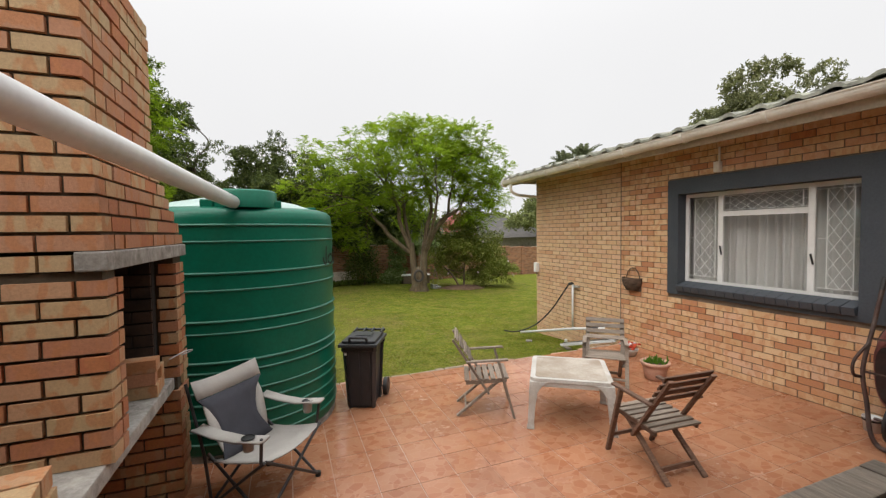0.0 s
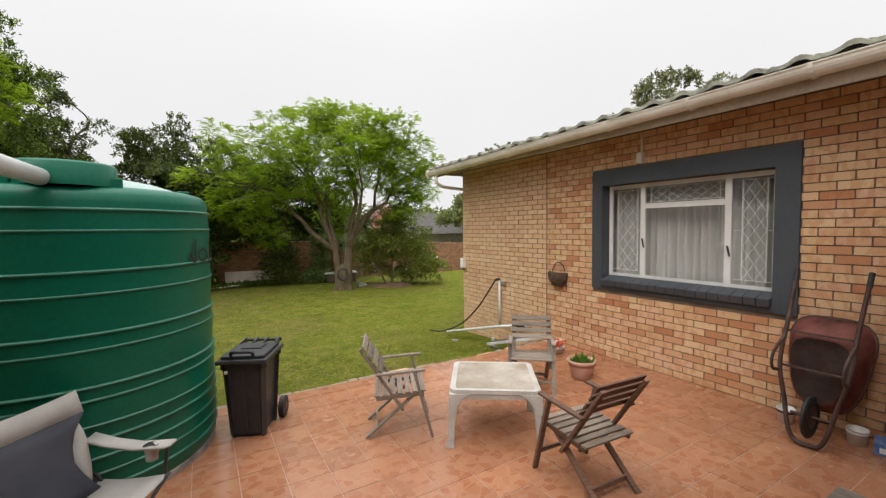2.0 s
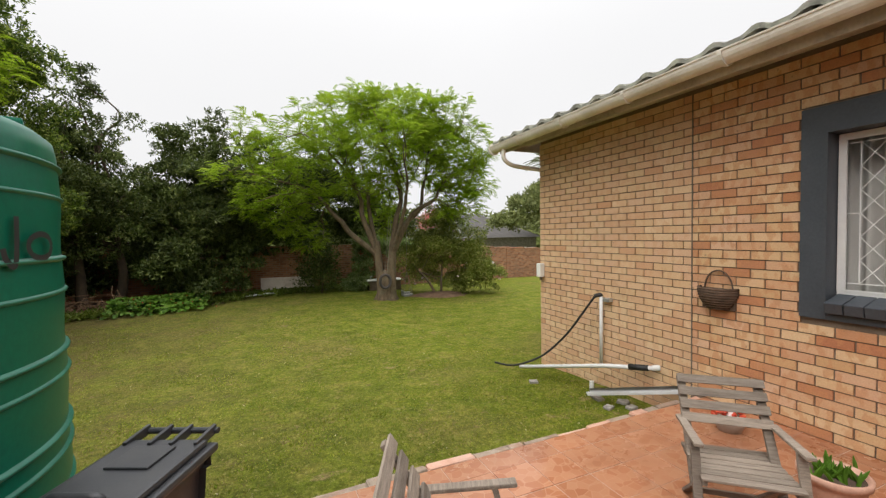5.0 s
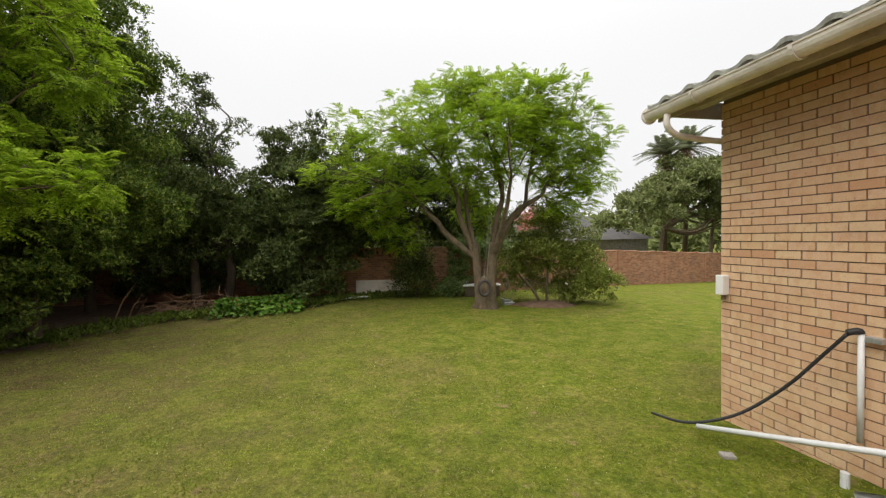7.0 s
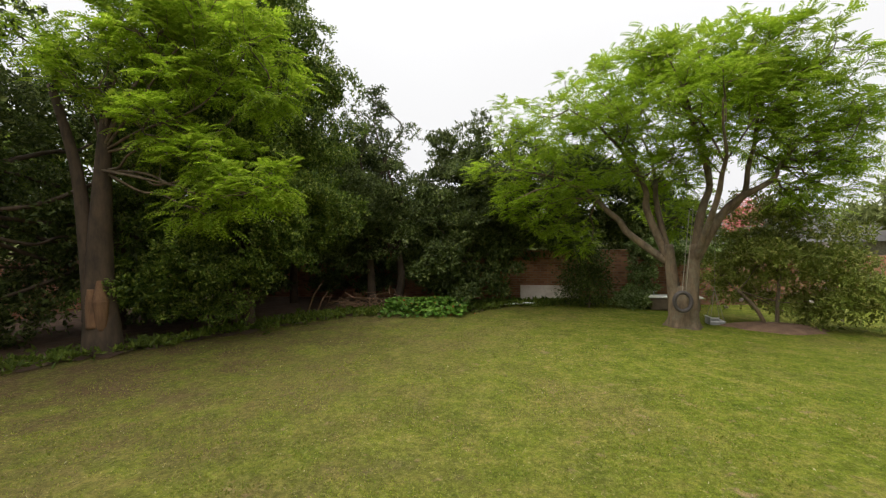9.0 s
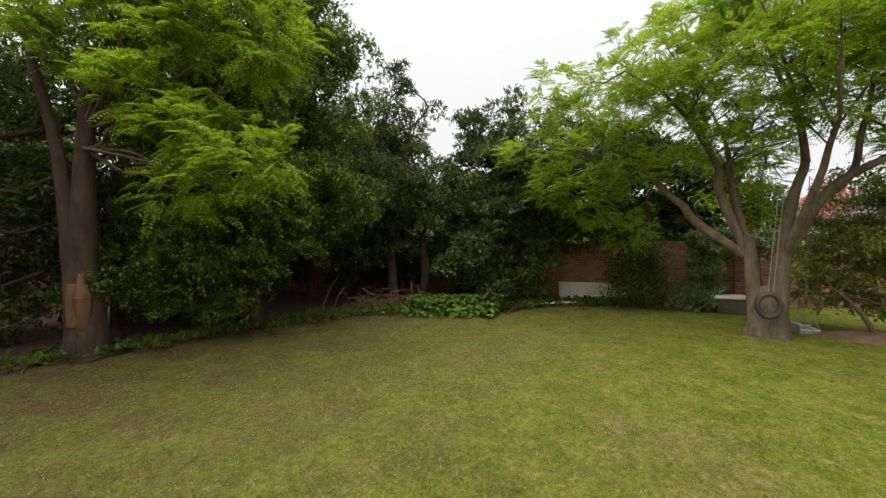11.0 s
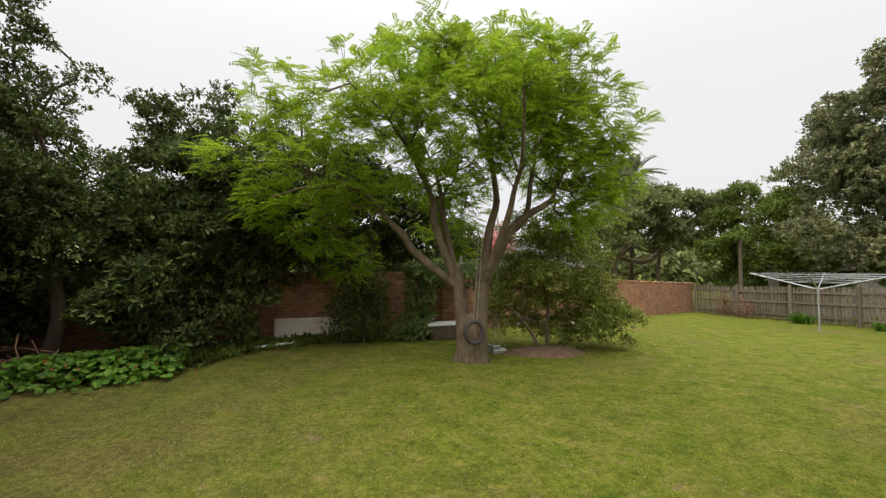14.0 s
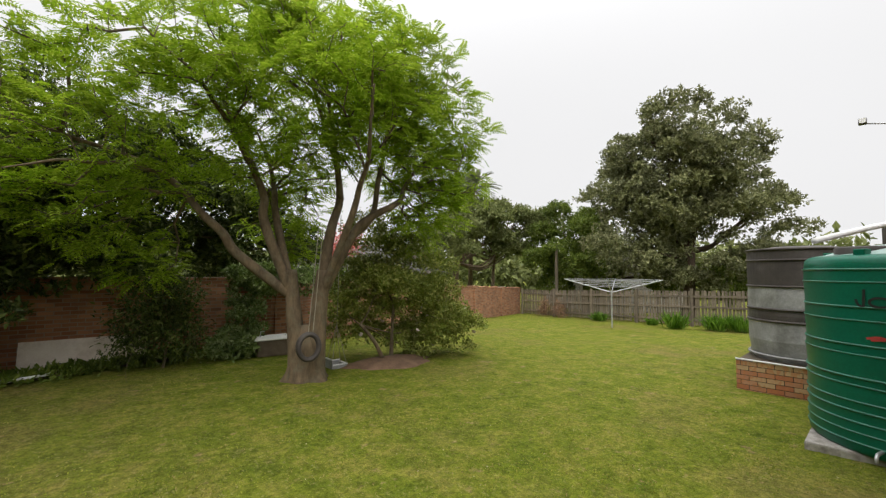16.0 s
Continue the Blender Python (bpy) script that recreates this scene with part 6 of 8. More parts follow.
inner = [(4.6, 13.6, 3.45, 0.55, 0.5, 0.3), (3.9, 13.7, 3.3, 0.5, 0.5, 0.3), (4.7, 16.6, 2.6, 0.8, 0.6, 0.55), (4.2, 16.4, 3.3, 0.8, 0.6, 0.5), (5.1, 16.9, 3.2, 0.6, 0.6, 0.55), (4.9, 17.0, 2.0, 0.6, 0.5, 0.45), (3.4, 14.9, 3.3, 0.7, 0.6, 0.4), (6.3, 13.9, 2.5, 0.6, 0.5, 0.4), (2.5, 15.5, 2.7, 0.6, 0.5, 0.35), (4.7, 15.8, 3.2, 0.9, 0.6, 0.5), (1.4, 15.9, 2.4, 0.7, 0.6, 0.4), (4.5, 13.6, 4.0, 0.7, 0.6, 0.4), (7.0, 14.3, 2.6, 0.45, 0.5, 0.35), (6.9, 14.6, 3.9, 0.7, 0.7, 0.5), (6.0, 13.9, 4.4, 0.8, 0.8, 0.5), (5.1, 14.1, 4.7, 0.8, 0.8, 0.5), (2.0, 14.9, 3.9, 0.8, 0.8, 0.5), (3.4, 14.5, 4.8, 0.8, 0.8, 0.5), (4.6, 14.6, 5.75, 0.8, 0.7, 0.4), (3.7, 14.8, 5.65, 0.8, 0.7, 0.4), (6.9, 13.9, 4.9, 0.6, 0.6, 0.4), (7.2, 13.9, 4.2, 0.6, 0.6, 0.4), (6.2, 13.8, 5.3, 0.7, 0.6, 0.4), (5.4, 13.7, 5.6, 0.6, 0.6, 0.35), (5.7, 14.1, 5.3, 0.8, 0.8, 0.45), (6.9, 14.9, 3.0, 0.8, 0.6, 0.5), (7.3, 14.7, 3.5, 0.7, 0.6, 0.5), (7.1, 15.0, 2.3, 0.5, 0.5, 0.4), (4.6, 13.4, 4.5, 0.8, 0.7, 0.4), (5.5, 13.5, 4.1, 0.8, 0.7, 0.4), (3.5, 13.7, 4.2, 0.8, 0.7, 0.4), (6.0, 13.7, 3.6, 0.7, 0.6, 0.4), (0.8, 15.8, 4.9, 0.7, 0.7, 0.4)]
tips, outward = blob_points(rg, main_blobs + inner, 1330, 0.5)
roots = [q for pts, a, b in limbs1 for q in arc(pts, 4)[6:]]
chains = branch_out(rg, roots, tips, 0.3, 0.0048)
wood = bmesh.new()
for pts, radii in chains:
    tube(pts, radii, 5, bm=wood, caps=False)
tagged(part("twig_mass", wood, M_bark, main, smooth=True), kind="stuff")
v, f = sprays(rg, tips, outward, 10, 0.27, 7, 0.29, 0.44, 0.3, 0.09)
mesh_part("crown", raw_mesh("crown", v, f), M_leaf_bright, main)

# the dark evergreens along the boundary
R = np.random.default_rng
big = [(-5.6, 12.4, 2.6, 1.5, 1.5, 1.2), (-4.9, 13.2, 3.9, 1.4, 1.3, 1.2), (-5.4, 13.4, 5.2, 1.2, 1.2, 1.0), (-4.6, 13.6, 2.0, 1.1, 1.1, 1.0), (-6.8, 12.2, 4.2, 1.5, 1.5, 1.3), (-6.5, 13.4, 6.2, 1.2, 1.2, 0.9), (-4.1, 14.0, 4.4, 0.9, 1.0, 0.8), (-5.0, 12.2, 1.5, 1.0, 0.8, 0.7), (-4.0, 13.9, 3.0, 0.9, 0.9, 0.9), (-6.0, 12.6, 5.4, 1.1, 1.1, 0.9), (-7.6, 13, 3, 1.5, 1.5, 1.5), (-6.2, 11.9, 0.7, 0.9, 0.7, 0.8), (-5.3, 12.4, 0.6, 0.8, 0.6, 0.7), (-7.2, 11.7, 0.8, 0.8, 0.7, 0.8), (-4.7, 13.5, 6.2, 0.9, 0.9, 0.8), (-5.5, 13.3, 7.0, 1.2, 1.1, 0.9), (-4.0, 13.9, 5.3, 0.7, 0.7, 0.6), (-6.6, 13.2, 7.4, 1.1, 1.1, 0.8)]
tree("evergreen_tree", "tall dark glossy evergreen at the lawn edge", None, big, [[(-5.6, 13.3, -0.5), (-5.55, 13.2, 0.5), (-5.6, 13.2, 1.6)], [(-6.4, 13.6, -0.5), (-6.3, 13.6, 1.0), (-6.2, 13.5, 2.0)]],
     dict(twigs=18500, per_twig=10, size=0.085, spread=0.11, tufts=15), M_leaf_dark, M_bark_dark, 31, limbs=8)
mid1 = blobs_in(R(41), 22, -4.4, 17.2, 3.2, 1.5, 1.3, 2.3, 0.95) + [(-4.1, 17.4, 5.4, 0.6, 0.6, 0.75), (-3.8, 17.4, 6.0, 0.32, 0.32, 0.5), (-4.4, 16.4, 2.2, 1.0, 0.8, 0.8), (-3.2, 16.8, 3.0, 0.8, 0.8, 0.9), (-4.5, 16.3, 1.1, 0.9, 0.6, 0.7), (-3.3, 16.6, 1.5, 0.8, 0.6, 0.7)]
tree("evergreen_tree", "dark grey-green conical evergreen tree", None, mid1, [[(-3.9, 16.9, -0.5), (-3.95, 17.0, 0.5), (-4.0, 17.0, 1.6)], [(-3.2, 17.2, -0.5), (-3.0, 17.2, 0.4), (-3.1, 17.2, 1.3)]],
     dict(twigs=9000, per_twig=10, size=0.095, spread=0.12, tufts=9), M_leaf_grey, M_bark_dark, 32)
mid2 = blobs_in(R(42), 22, -1.1, 19.6, 2.9, 1.9, 1.0, 2.3, 0.95) + [(-0.8, 19.6, 5.3, 0.6, 0.6, 0.75), (-0.6, 19.7, 5.9, 0.3, 0.3, 0.5), (0.3, 19.6, 4.9, 0.6, 0.6, 0.6)]
tree("evergreen_tree", "dark narrow evergreen tree behind garden wall", None, mid2, [[(-1.1, 19.6, -0.5), (-1.1, 19.6, 1.0), (-1.1, 19.6, 2.2)]],
     dict(twigs=7500, per_twig=10, size=0.105, spread=0.12, tufts=8), M_leaf_grey, M_bark_dark, 33)
# the next four take the darker grey leaves: shade put into their colour
low = [(-1.2, 17.0, 0.9, 1.0, 0.9, 0.9), (-0.3, 17.4, 1.9, 1.0, 0.8, 0.9), (-1.9, 17.2, 2.0, 1.0, 0.9, 1.0), (-0.9, 16.7, 0.2, 0.9, 0.6, 0.5), (-2.3, 17.6, 0.8, 0.8, 0.8, 0.8), (0.3, 17.8, 2.6, 0.9, 0.7, 0.7), (0.0, 17.4, 0.6, 0.6, 0.5, 0.8), (0.5, 17.7, 1.6, 0.7, 0.5, 0.5)]
tree("broadleaf_shrub", "large-leaved dark green shrub in the bed", None, low, [[(-1.1, 17.1, -0.5), (-1.1, 17.0, 0.2), (-1.0, 17.1, 1.0)]],
     dict(twigs=4500, per_twig=9, size=0.13, spread=0.13, width=0.45, tufts=8), M_leaf_grey, M_bark_dark, 34, category="shrub", stem_r=0.06, limb_r=0.03)
mid3 = [(-0.6, 17.9, 3.3, 1.1, 0.8, 0.8), (0.9, 17.8, 3.5, 1.1, 0.8, 0.8), (2.4, 17.9, 3.4, 1.1, 0.8, 0.8), (0.2, 18.0, 2.4, 0.8, 0.5, 0.6), (-0.4, 19.8, 1.5, 1.2, 0.7, 0.8), (0.8, 19.9, 1.5, 1.2, 0.7, 0.8), (2.2, 19.9, 1.5, 1.2, 0.7, 0.8), (3.6, 20.0, 1.5, 1.2, 0.7, 0.8), (5.0, 20.0, 1.5, 1.2, 0.7, 0.8), (6.2, 20.0, 1.3, 0.9, 0.7, 0.7), (1.2, 18.9, 2.4, 1.2, 0.8, 0.9), (2.4, 19.2, 2.8, 1.2, 0.9, 1.0), (3.6, 19.4, 2.5, 1.2, 0.9, 1.0), (1.0, 19.6, 3.8, 1.1, 0.9, 1.0), (2.6, 19.8, 4.0, 1.1, 0.9, 1.0), (4.6, 19.6, 2.2, 1.0, 0.8, 0.8), (4.9, 19.7, 2.9, 0.8, 0.7, 0.7), (5.7, 19.8, 2.5, 0.8, 0.6, 0.8), (6.3, 19.9, 2.2, 0.6, 0.6, 0.6), (1.2, 18.15, 1.35, 0.9, 0.45, 0.4), (2.4, 18.1, 1.35, 0.8, 0.45, 0.4), (3.9, 19.6, 3.7, 1.0, 0.8, 0.8), (0.6, 18.3, 2.0, 0.8, 0.6, 0.6), (1.9, 18.3, 1.7, 0.8, 0.5, 0.5)]
tree("hedge_tree", "dense dark trees leaning over the garden wall", None, mid3, [[(2.2, 19.5, -0.5), (2.2, 19.5, 1.0), (2.3, 19.5, 2.4)]],
     dict(twigs=8500, per_twig=10, size=0.12, spread=0.14, tufts=10), M_leaf_grey, M_bark_dark, 35)
left = [(-10.4, 11.6, 3.0, 1.4, 1.4, 1.4), (-10.2, 10.4, 3.8, 1.4, 1.4, 1.3), (-8.8, 13.3, 0.1, 1.0, 1.0, 0.7), (-7.7, 13.9, 0.1, 0.9, 0.8, 0.6), (-6.8, 14.8, 4.4, 1.2, 1.2, 1.2), (-6.9, 14.4, 0.6, 0.9, 0.8, 0.9), (-9.0, 9.2, 0.2, 0.8, 1.1, 0.8), (-9.2, 11.0, 0.2, 0.9, 1.1, 0.8), (-9.0, 7.4, 0.2, 0.9, 1.1, 0.8), (-8.2, 15.2, 4.6, 1.2, 1.2, 1.2), (-7.2, 15.0, 3.2, 1.2, 1.2, 1.3), (-9.5, 11, 3.2, 2.0, 2.0, 1.8), (-9.0, 8.0, 3.0, 1.8, 1.8, 1.8), (-8.8, 9.5, 4.3, 1.8, 2.0, 1.3), (-8.6, 13.5, 5.0, 1.6, 1.6, 1.5), (-9.0, 5.0, 2.8, 1.8, 1.8, 1.8), (-8.9, 6.5, 4.8, 1.8, 1.8, 1.5), (-8.3, 12.0, 1.5, 1.0, 1.0, 1.0), (-8.6, 15.0, 3.0, 1.6, 1.6, 1.5), (-9.4, 10.2, 0.9, 1.0, 1.4, 1.0), (-9.2, 8.0, 0.9, 1.0, 1.4, 1.0), (-9.5, 3.2, 4.2, 1.8, 1.8, 1.6), (-10.2, 12.5, 1.2, 1.2, 1.6, 1.6), (-10.2, 9.5, 2.0, 1.2, 1.6, 1.6), (-10.2, 6.5, 1.5, 1.2, 1.8, 1.8), (-9.4, 14.4, 1.2, 1.2, 1.2, 1.5), (-8.2, 13.6, 0.6, 0.9, 0.9, 0.9), (-10.5, 15.5, 5.5, 2.0, 2.0, 1.8), (-7.6, 14.6, 1.6, 1.0, 1.0, 1.4)]
tree("evergreen_tree", "deep row of dark evergreens along the boundary", None, left, [[(-8.9, 9.0, -0.5), (-8.8, 9.0, 1.0), (-8.8, 9.0, 2.4)], [(-8.6, 12.6, -0.5), (-8.5, 12.6, 1.0), (-8.5, 12.6, 2.0)]],
     dict(twigs=13500, per_twig=10, size=0.115, spread=0.15, tufts=12), M_leaf_grey, M_bark_dark, 36)
behind = [(-9, 17, 1.2, 1.6, 1.2, 1.4), (-7, 17.6, 2.0, 1.6, 1.2, 1.8), (-6.4, 16.2, 3.6, 1.5, 1.2, 1.5), (-7.5, 16, 5.2, 1.4, 1.4, 1.3), (-5.6, 17.6, 1.0, 1.2, 0.8, 1.0), (-3.4, 18.2, 1.2, 1.4, 0.5, 0.9), (-6, 18.3, 3.0, 1.5, 0.8, 1.5), (-4.6, 18.3, 2.6, 1.4, 0.6, 1.3), (-2.4, 18.4, 1.8, 1.2, 0.5, 1.2), (-5.2, 18.2, 0.6, 1.4, 0.5, 0.9), (-7.5, 16.6, 0.6, 1.2, 0.8, 0.9), (-1.6, 18.5, 3.0, 1.2, 0.5, 1.0)]
tree("hedge_tree", "shaded dark hedge filling the garden corner", None, behind, [[(-6.8, 17.2, -0.5), (-6.8, 17.2, 0.6), (-6.7, 17.2, 1.6)]],
     dict(twigs=6500, per_twig=10, size=0.145, spread=0.17, tufts=6), M_leaf_grey, M_bark_dark, 37)

# an added hedge, out of view, that keeps western light off the evergreens
rgw = R(44)
west_blocker = [(-14.9 + rgw.normal() * 0.5, 1.0 + 2.4 * k, 2.4 + rgw.uniform(0, 1.2), 1.8, 2.0, 2.4) for k in range(9)]
tree("hedge_tree", "added unseen hedge blocking light from the west", None, west_blocker, [[(-14.9, 6.0, -0.5), (-14.9, 6.0, 1.2)], [(-14.9, 15.0, -0.5), (-14.9, 15.0, 1.2)]],
     dict(twigs=3600, per_twig=9, size=0.30, spread=0.3, tufts=6), M_leaf_dark, M_bark_dark, 38, limbs=4)

# the old lopped tree at the lawn's edge: a split trunk with feathery regrowth
lop = thing("lopped_tree", "old lopped tree with torn trunk and feathery regrowth", "tree")
lz = ground_z(-6.88, 10.85)
part("trunk", limb_mesh([([(-6.85, 10.85, lz - 0.2), (-6.86, 10.85, lz + 0.5), (-6.90, 10.86, lz + 1.4), (-6.80, 10.84, lz + 2.6), (-6.70, 10.84, lz + 3.75), (-6.55, 10.86, lz + 5.0)], 0.37, 0.07), ([(-6.98, 10.8, lz + 0.6), (-7.10, 10.8, lz + 2.0), (-7.25, 10.75, lz + 3.5), (-7.7, 10.7, lz + 5.0)], 0.18, 0.06)], 14), M_bark_dark, lop, smooth=True)
part("torn_wood", limb_mesh([([(-6.70, 10.71, lz + 0.45), (-6.69, 10.70, lz + 0.75), (-6.69, 10.70, lz + 1.0)], 0.08, 0.13), ([(-6.69, 10.70, lz + 1.0), (-6.70, 10.70, lz + 1.15), (-6.73, 10.73, lz + 1.35)], 0.13, 0.05), ([(-6.81, 10.66, lz + 0.50), (-6.82, 10.64, lz + 0.9), (-6.83, 10.67, lz + 1.2)], 0.12, 0.08)], 10), M_torn, lop, "bare torn orange wood", smooth=True)
rg = np.random.default_rng(51)
lop_blobs = [(-3.7, 11.0, 5.1, 0.7, 0.7, 0.4), (-3.4, 11.1, 4.3, 0.6, 0.6, 0.4), (-4.3, 10.9, 5.8, 0.8, 0.7, 0.4), (-3.1, 10.6, 2.5, 0.5, 0.5, 0.3), (-6.3, 10.6, 4.6, 0.9, 0.9, 0.55), (-5.4, 10.8, 5.3, 0.9, 0.9, 0.5), (-4.8, 10.9, 4.6, 0.8, 0.8, 0.5), (-5.2, 10.6, 3.6, 0.7, 0.7, 0.4), (-4.2, 10.6, 3.0, 0.7, 0.6, 0.4), (-3.6, 10.5, 2.4, 0.6, 0.6, 0.35), (-6.0, 10.9, 6.2, 1.0, 1.0, 0.5), (-4.6, 10.7, 2.2, 0.5, 0.5, 0.3), (-7.6, 10.4, 5.2, 0.7, 0.6, 0.35), (-5.0, 11.2, 6.1, 0.8, 0.8, 0.5)]
ext = []
for b in lop_blobs:
    ext += grow(rg, (-6.78, 10.84, lz + min(3.7, max(3.4, b[2] - lz - 0.9))), [(b[0], b[1], b[2])], 0.03, 0.008, 0.2)
for one in ext:
    part("limb", limb_mesh([one], 7), M_bark, lop, smooth=True)
tips, outward = blob_points(rg, lop_blobs, 420, 0.3)
wood = bmesh.new()
for pts, radii in branch_out(rg, [q for path, a, b in ext for q in path[2:]], tips, 0.3, 0.0045):
    tube(pts, radii, 5, bm=wood, caps=False)
tagged(part("twig_mass", wood, M_bark, lop, smooth=True), kind="stuff")
v, f = sprays(rg, tips, outward, 9, 0.31, 7, 0.30, 0.44, 0.35, 0.09)
mesh_part("crown", raw_mesh("crown", v, f), M_leaf_bright, lop)

# the flowering shrub beside the tree, on a mound of soil
shr = [(6.6, 15.2, 0.9, 0.9, 0.8, 0.8), (7.6, 15.3, 0.5, 0.9, 0.8, 0.75), (8.2, 15.2, 0.0, 0.6, 0.6, 0.5), (6.3, 15.6, 1.7, 0.8, 0.7, 0.6), (7.2, 15.4, 1.5, 0.8, 0.7, 0.6), (5.9, 15.7, 0.6, 0.7, 0.6, 0.6), (7.3, 15.1, -0.2, 0.7, 0.5, 0.4), (8.3, 15.5, 0.8, 0.5, 0.6, 0.5), (6.0, 15.4, 2.2, 0.5, 0.5, 0.4), (6.9, 15.5, 2.2, 0.45, 0.45, 0.35), (6.8, 15.7, 0.1, 0.6, 0.4, 0.5), (6.1, 16.2, 0.2, 0.6, 0.4, 0.6), (7.8, 15.0, -0.1, 0.7, 0.5, 0.4), (7.2, 15.9, 0.9, 0.8, 0.5, 0.6), (7.5, 15.5, 0.0, 0.6, 0.4, 0.45)]
sg = ground_z(6.4, 15.15)
tree("flowering_shrub", "sprawling green shrub with pale pink flowers", None, shr, [[(6.42, 15.12, sg - 0.1), (6.44, 15.12, sg + 0.5), (6.5, 15.15, sg + 1.2)], [(6.25, 15.05, sg - 0.1), (5.95, 15.0, sg + 0.45), (5.6, 15.0, sg + 0.85)]],
     dict(twigs=4000, per_twig=9, size=0.085, spread=0.14, tufts=7), M_leaf_shrub, M_bark, 52, category="shrub", stem_r=0.05, limb_r=0.016, limbs=4, twig_ends=2)
md = bmesh.new()
rings = []
for r, h in ((0.0, 0.13), (0.35, 0.12), (0.65, 0.07), (0.9, 0.0), (1.0, -0.08)):
    ring = []
    for k in range(26):
        a = k * math.tau / 26
        w = 1 + 0.12 * math.sin(a * 3) + 0.08 * math.sin(a * 7)
        x, y = 6.35 + 1.15 * r * w * math.cos(a), 15.0 + 0.62 * r * w * math.sin(a)
        ring.append(md.verts.new((x, y, ground_z(x, y) + h)))
    rings.append(ring)
for a, b in zip(rings, rings[1:]):
    for k in range(26):
        j = (k + 1) % 26
        try:
            md.faces.new((a[k], b[k], b[j], a[j]))
        except ValueError:
            pass
solo("soil_mound", md, M_mound, "low mound of bare soil round the shrub", "soil mound", kind="structure", smooth=True)
rg = np.random.default_rng(53)
for k in range(16):
    b = shr[rg.integers(len(shr))]
    d = rg.normal(size=3)
    d /= np.linalg.norm(d)
    if d[1] > 0:
        d[1] = -d[1]
    p = np.array(b[:3]) + d * np.array(b[3:]) * 1.02
    fl = lathe([(0, -0.03), (0.035, -0.01), (0.05, 0.015), (0.02, 0.025), (0, 0.015)], 9)
    solo("flower", fl, M_petal_white, "pale pink flower on the shrub", "flower", "flowers of the shrub", at=pose(*p, rg.uniform(-60, 60), rg.uniform(-60, 60), 0))
cor = [(8.65, 21.2, 2.35, 0.55, 0.4, 0.38), (8.25, 21.2, 2.1, 0.4, 0.35, 0.3), (8.9, 21.3, 2.65, 0.4, 0.3, 0.3)]
cs = thing("coral_bougainvillea", "coral pink flowering bush beyond the garden wall", "flowering bush")
v, f = crown(np.random.default_rng(54), cor, 190, 8, 0.11, shell=0.3)
mesh_part("blossom", raw_mesh("blossom", v, f), M_petal_pink, cs)
v, f = crown(np.random.default_rng(55), [(8.6, 21.2, 1.2, 1.0, 0.5, 0.9), (9.5, 21.4, 1.0, 0.9, 0.5, 0.8), (7.6, 20.9, 1.1, 0.9, 0.5, 0.8)], 700, 8, 0.12, shell=0.3)
mesh_part("leaves", raw_mesh("leaves", v, f), M_leaf_mid, cs)
part("stem", tube([(8.5, 21.1, ground_z(8.5, 21.1) - 0.1), (8.55, 21.2, 1.9)], 0.04, 7), M_bark, cs)

# the creeper on the wall behind the tree
v, f = tuft_leaves(np.random.default_rng(56), [(4.3, 17.9, 0.9, 0.4, 0.3, 0.5), (4.9, 17.95, 1.15, 0.7, 0.3, 0.3), (5.8, 18.0, 1.05, 0.7, 0.3, 0.3), (4.2, 17.7, 0.25, 0.4, 0.3, 0.5), (3.7, 17.35, -0.26, 0.5, 0.3, 0.2), (4.1, 17.3, -0.28, 0.4, 0.3, 0.2)], 1700, 8, 0.10, 0.5, 0.1, 9)
cr = thing("wall_creeper", "silvery green creeper tumbling over the garden wall", "creeper")
mesh_part("leaves", raw_mesh("leaves", v, f), M_leaf_creeper, cr)
part("stem", tube(arc([(4.1, 17.9, -0.5), (4.2, 18.0, 0.3), (4.5, 18.1, 0.9), (5.4, 18.2, 1.15)], 5), 0.03, 7), M_bark, cr)

# a twiggy bush in front of the wall, and the nasturtiums
tree("twiggy_bush", "small twiggy brown-green bush by the wall", None, [(2.5, 17.2, 0.6, 0.55, 0.45, 0.6), (2.85, 17.3, 0.9, 0.45, 0.45, 0.45), (2.3, 17.3, 0.2, 0.4, 0.4, 0.4), (2.95, 17.2, 0.2, 0.4, 0.4, 0.45)], [[(2.7, 17.2, -0.5), (2.73, 17.2, -0.1), (2.7, 17.2, 0.3)]],
     dict(twigs=620, per_twig=9, size=0.085, spread=0.2, shell=0.3), M_leaf_grey, M_bark, 57, category="bush", stem_r=0.03, limb_r=0.014, limbs=4, twig_ends=3)


def round_leaves(rg, pts, size):
    """Round flat leaves held on edge: six-sided discs as triangle fans."""
    n = len(pts)
    nr = unit(np.stack([rg.normal(0, 0.45, n), rg.normal(0, 0.45, n) - 0.35, np.ones(n)], 1))
    s1 = unit(np.cross(nr, np.array([1.0, 0.3, 0])))
    s2 = np.cross(nr, s1)
    r = size * rg.uniform(0.6, 1.2, n)[:, None]
    ring = [pts + s1 * r * math.cos(a) + s2 * r * math.sin(a) + nr * r * 0.18 for a in np.linspace(0, math.tau, 8)[:-1]]
    v = np.stack([pts] + ring, axis=1).reshape(-1, 3)
    i = np.arange(n)[:, None] * 8
    f = np.concatenate([i + np.array([0, k + 1, (k + 1) % 7 + 1]) for k in range(7)], axis=1).reshape(-1, 3)
    return v, f


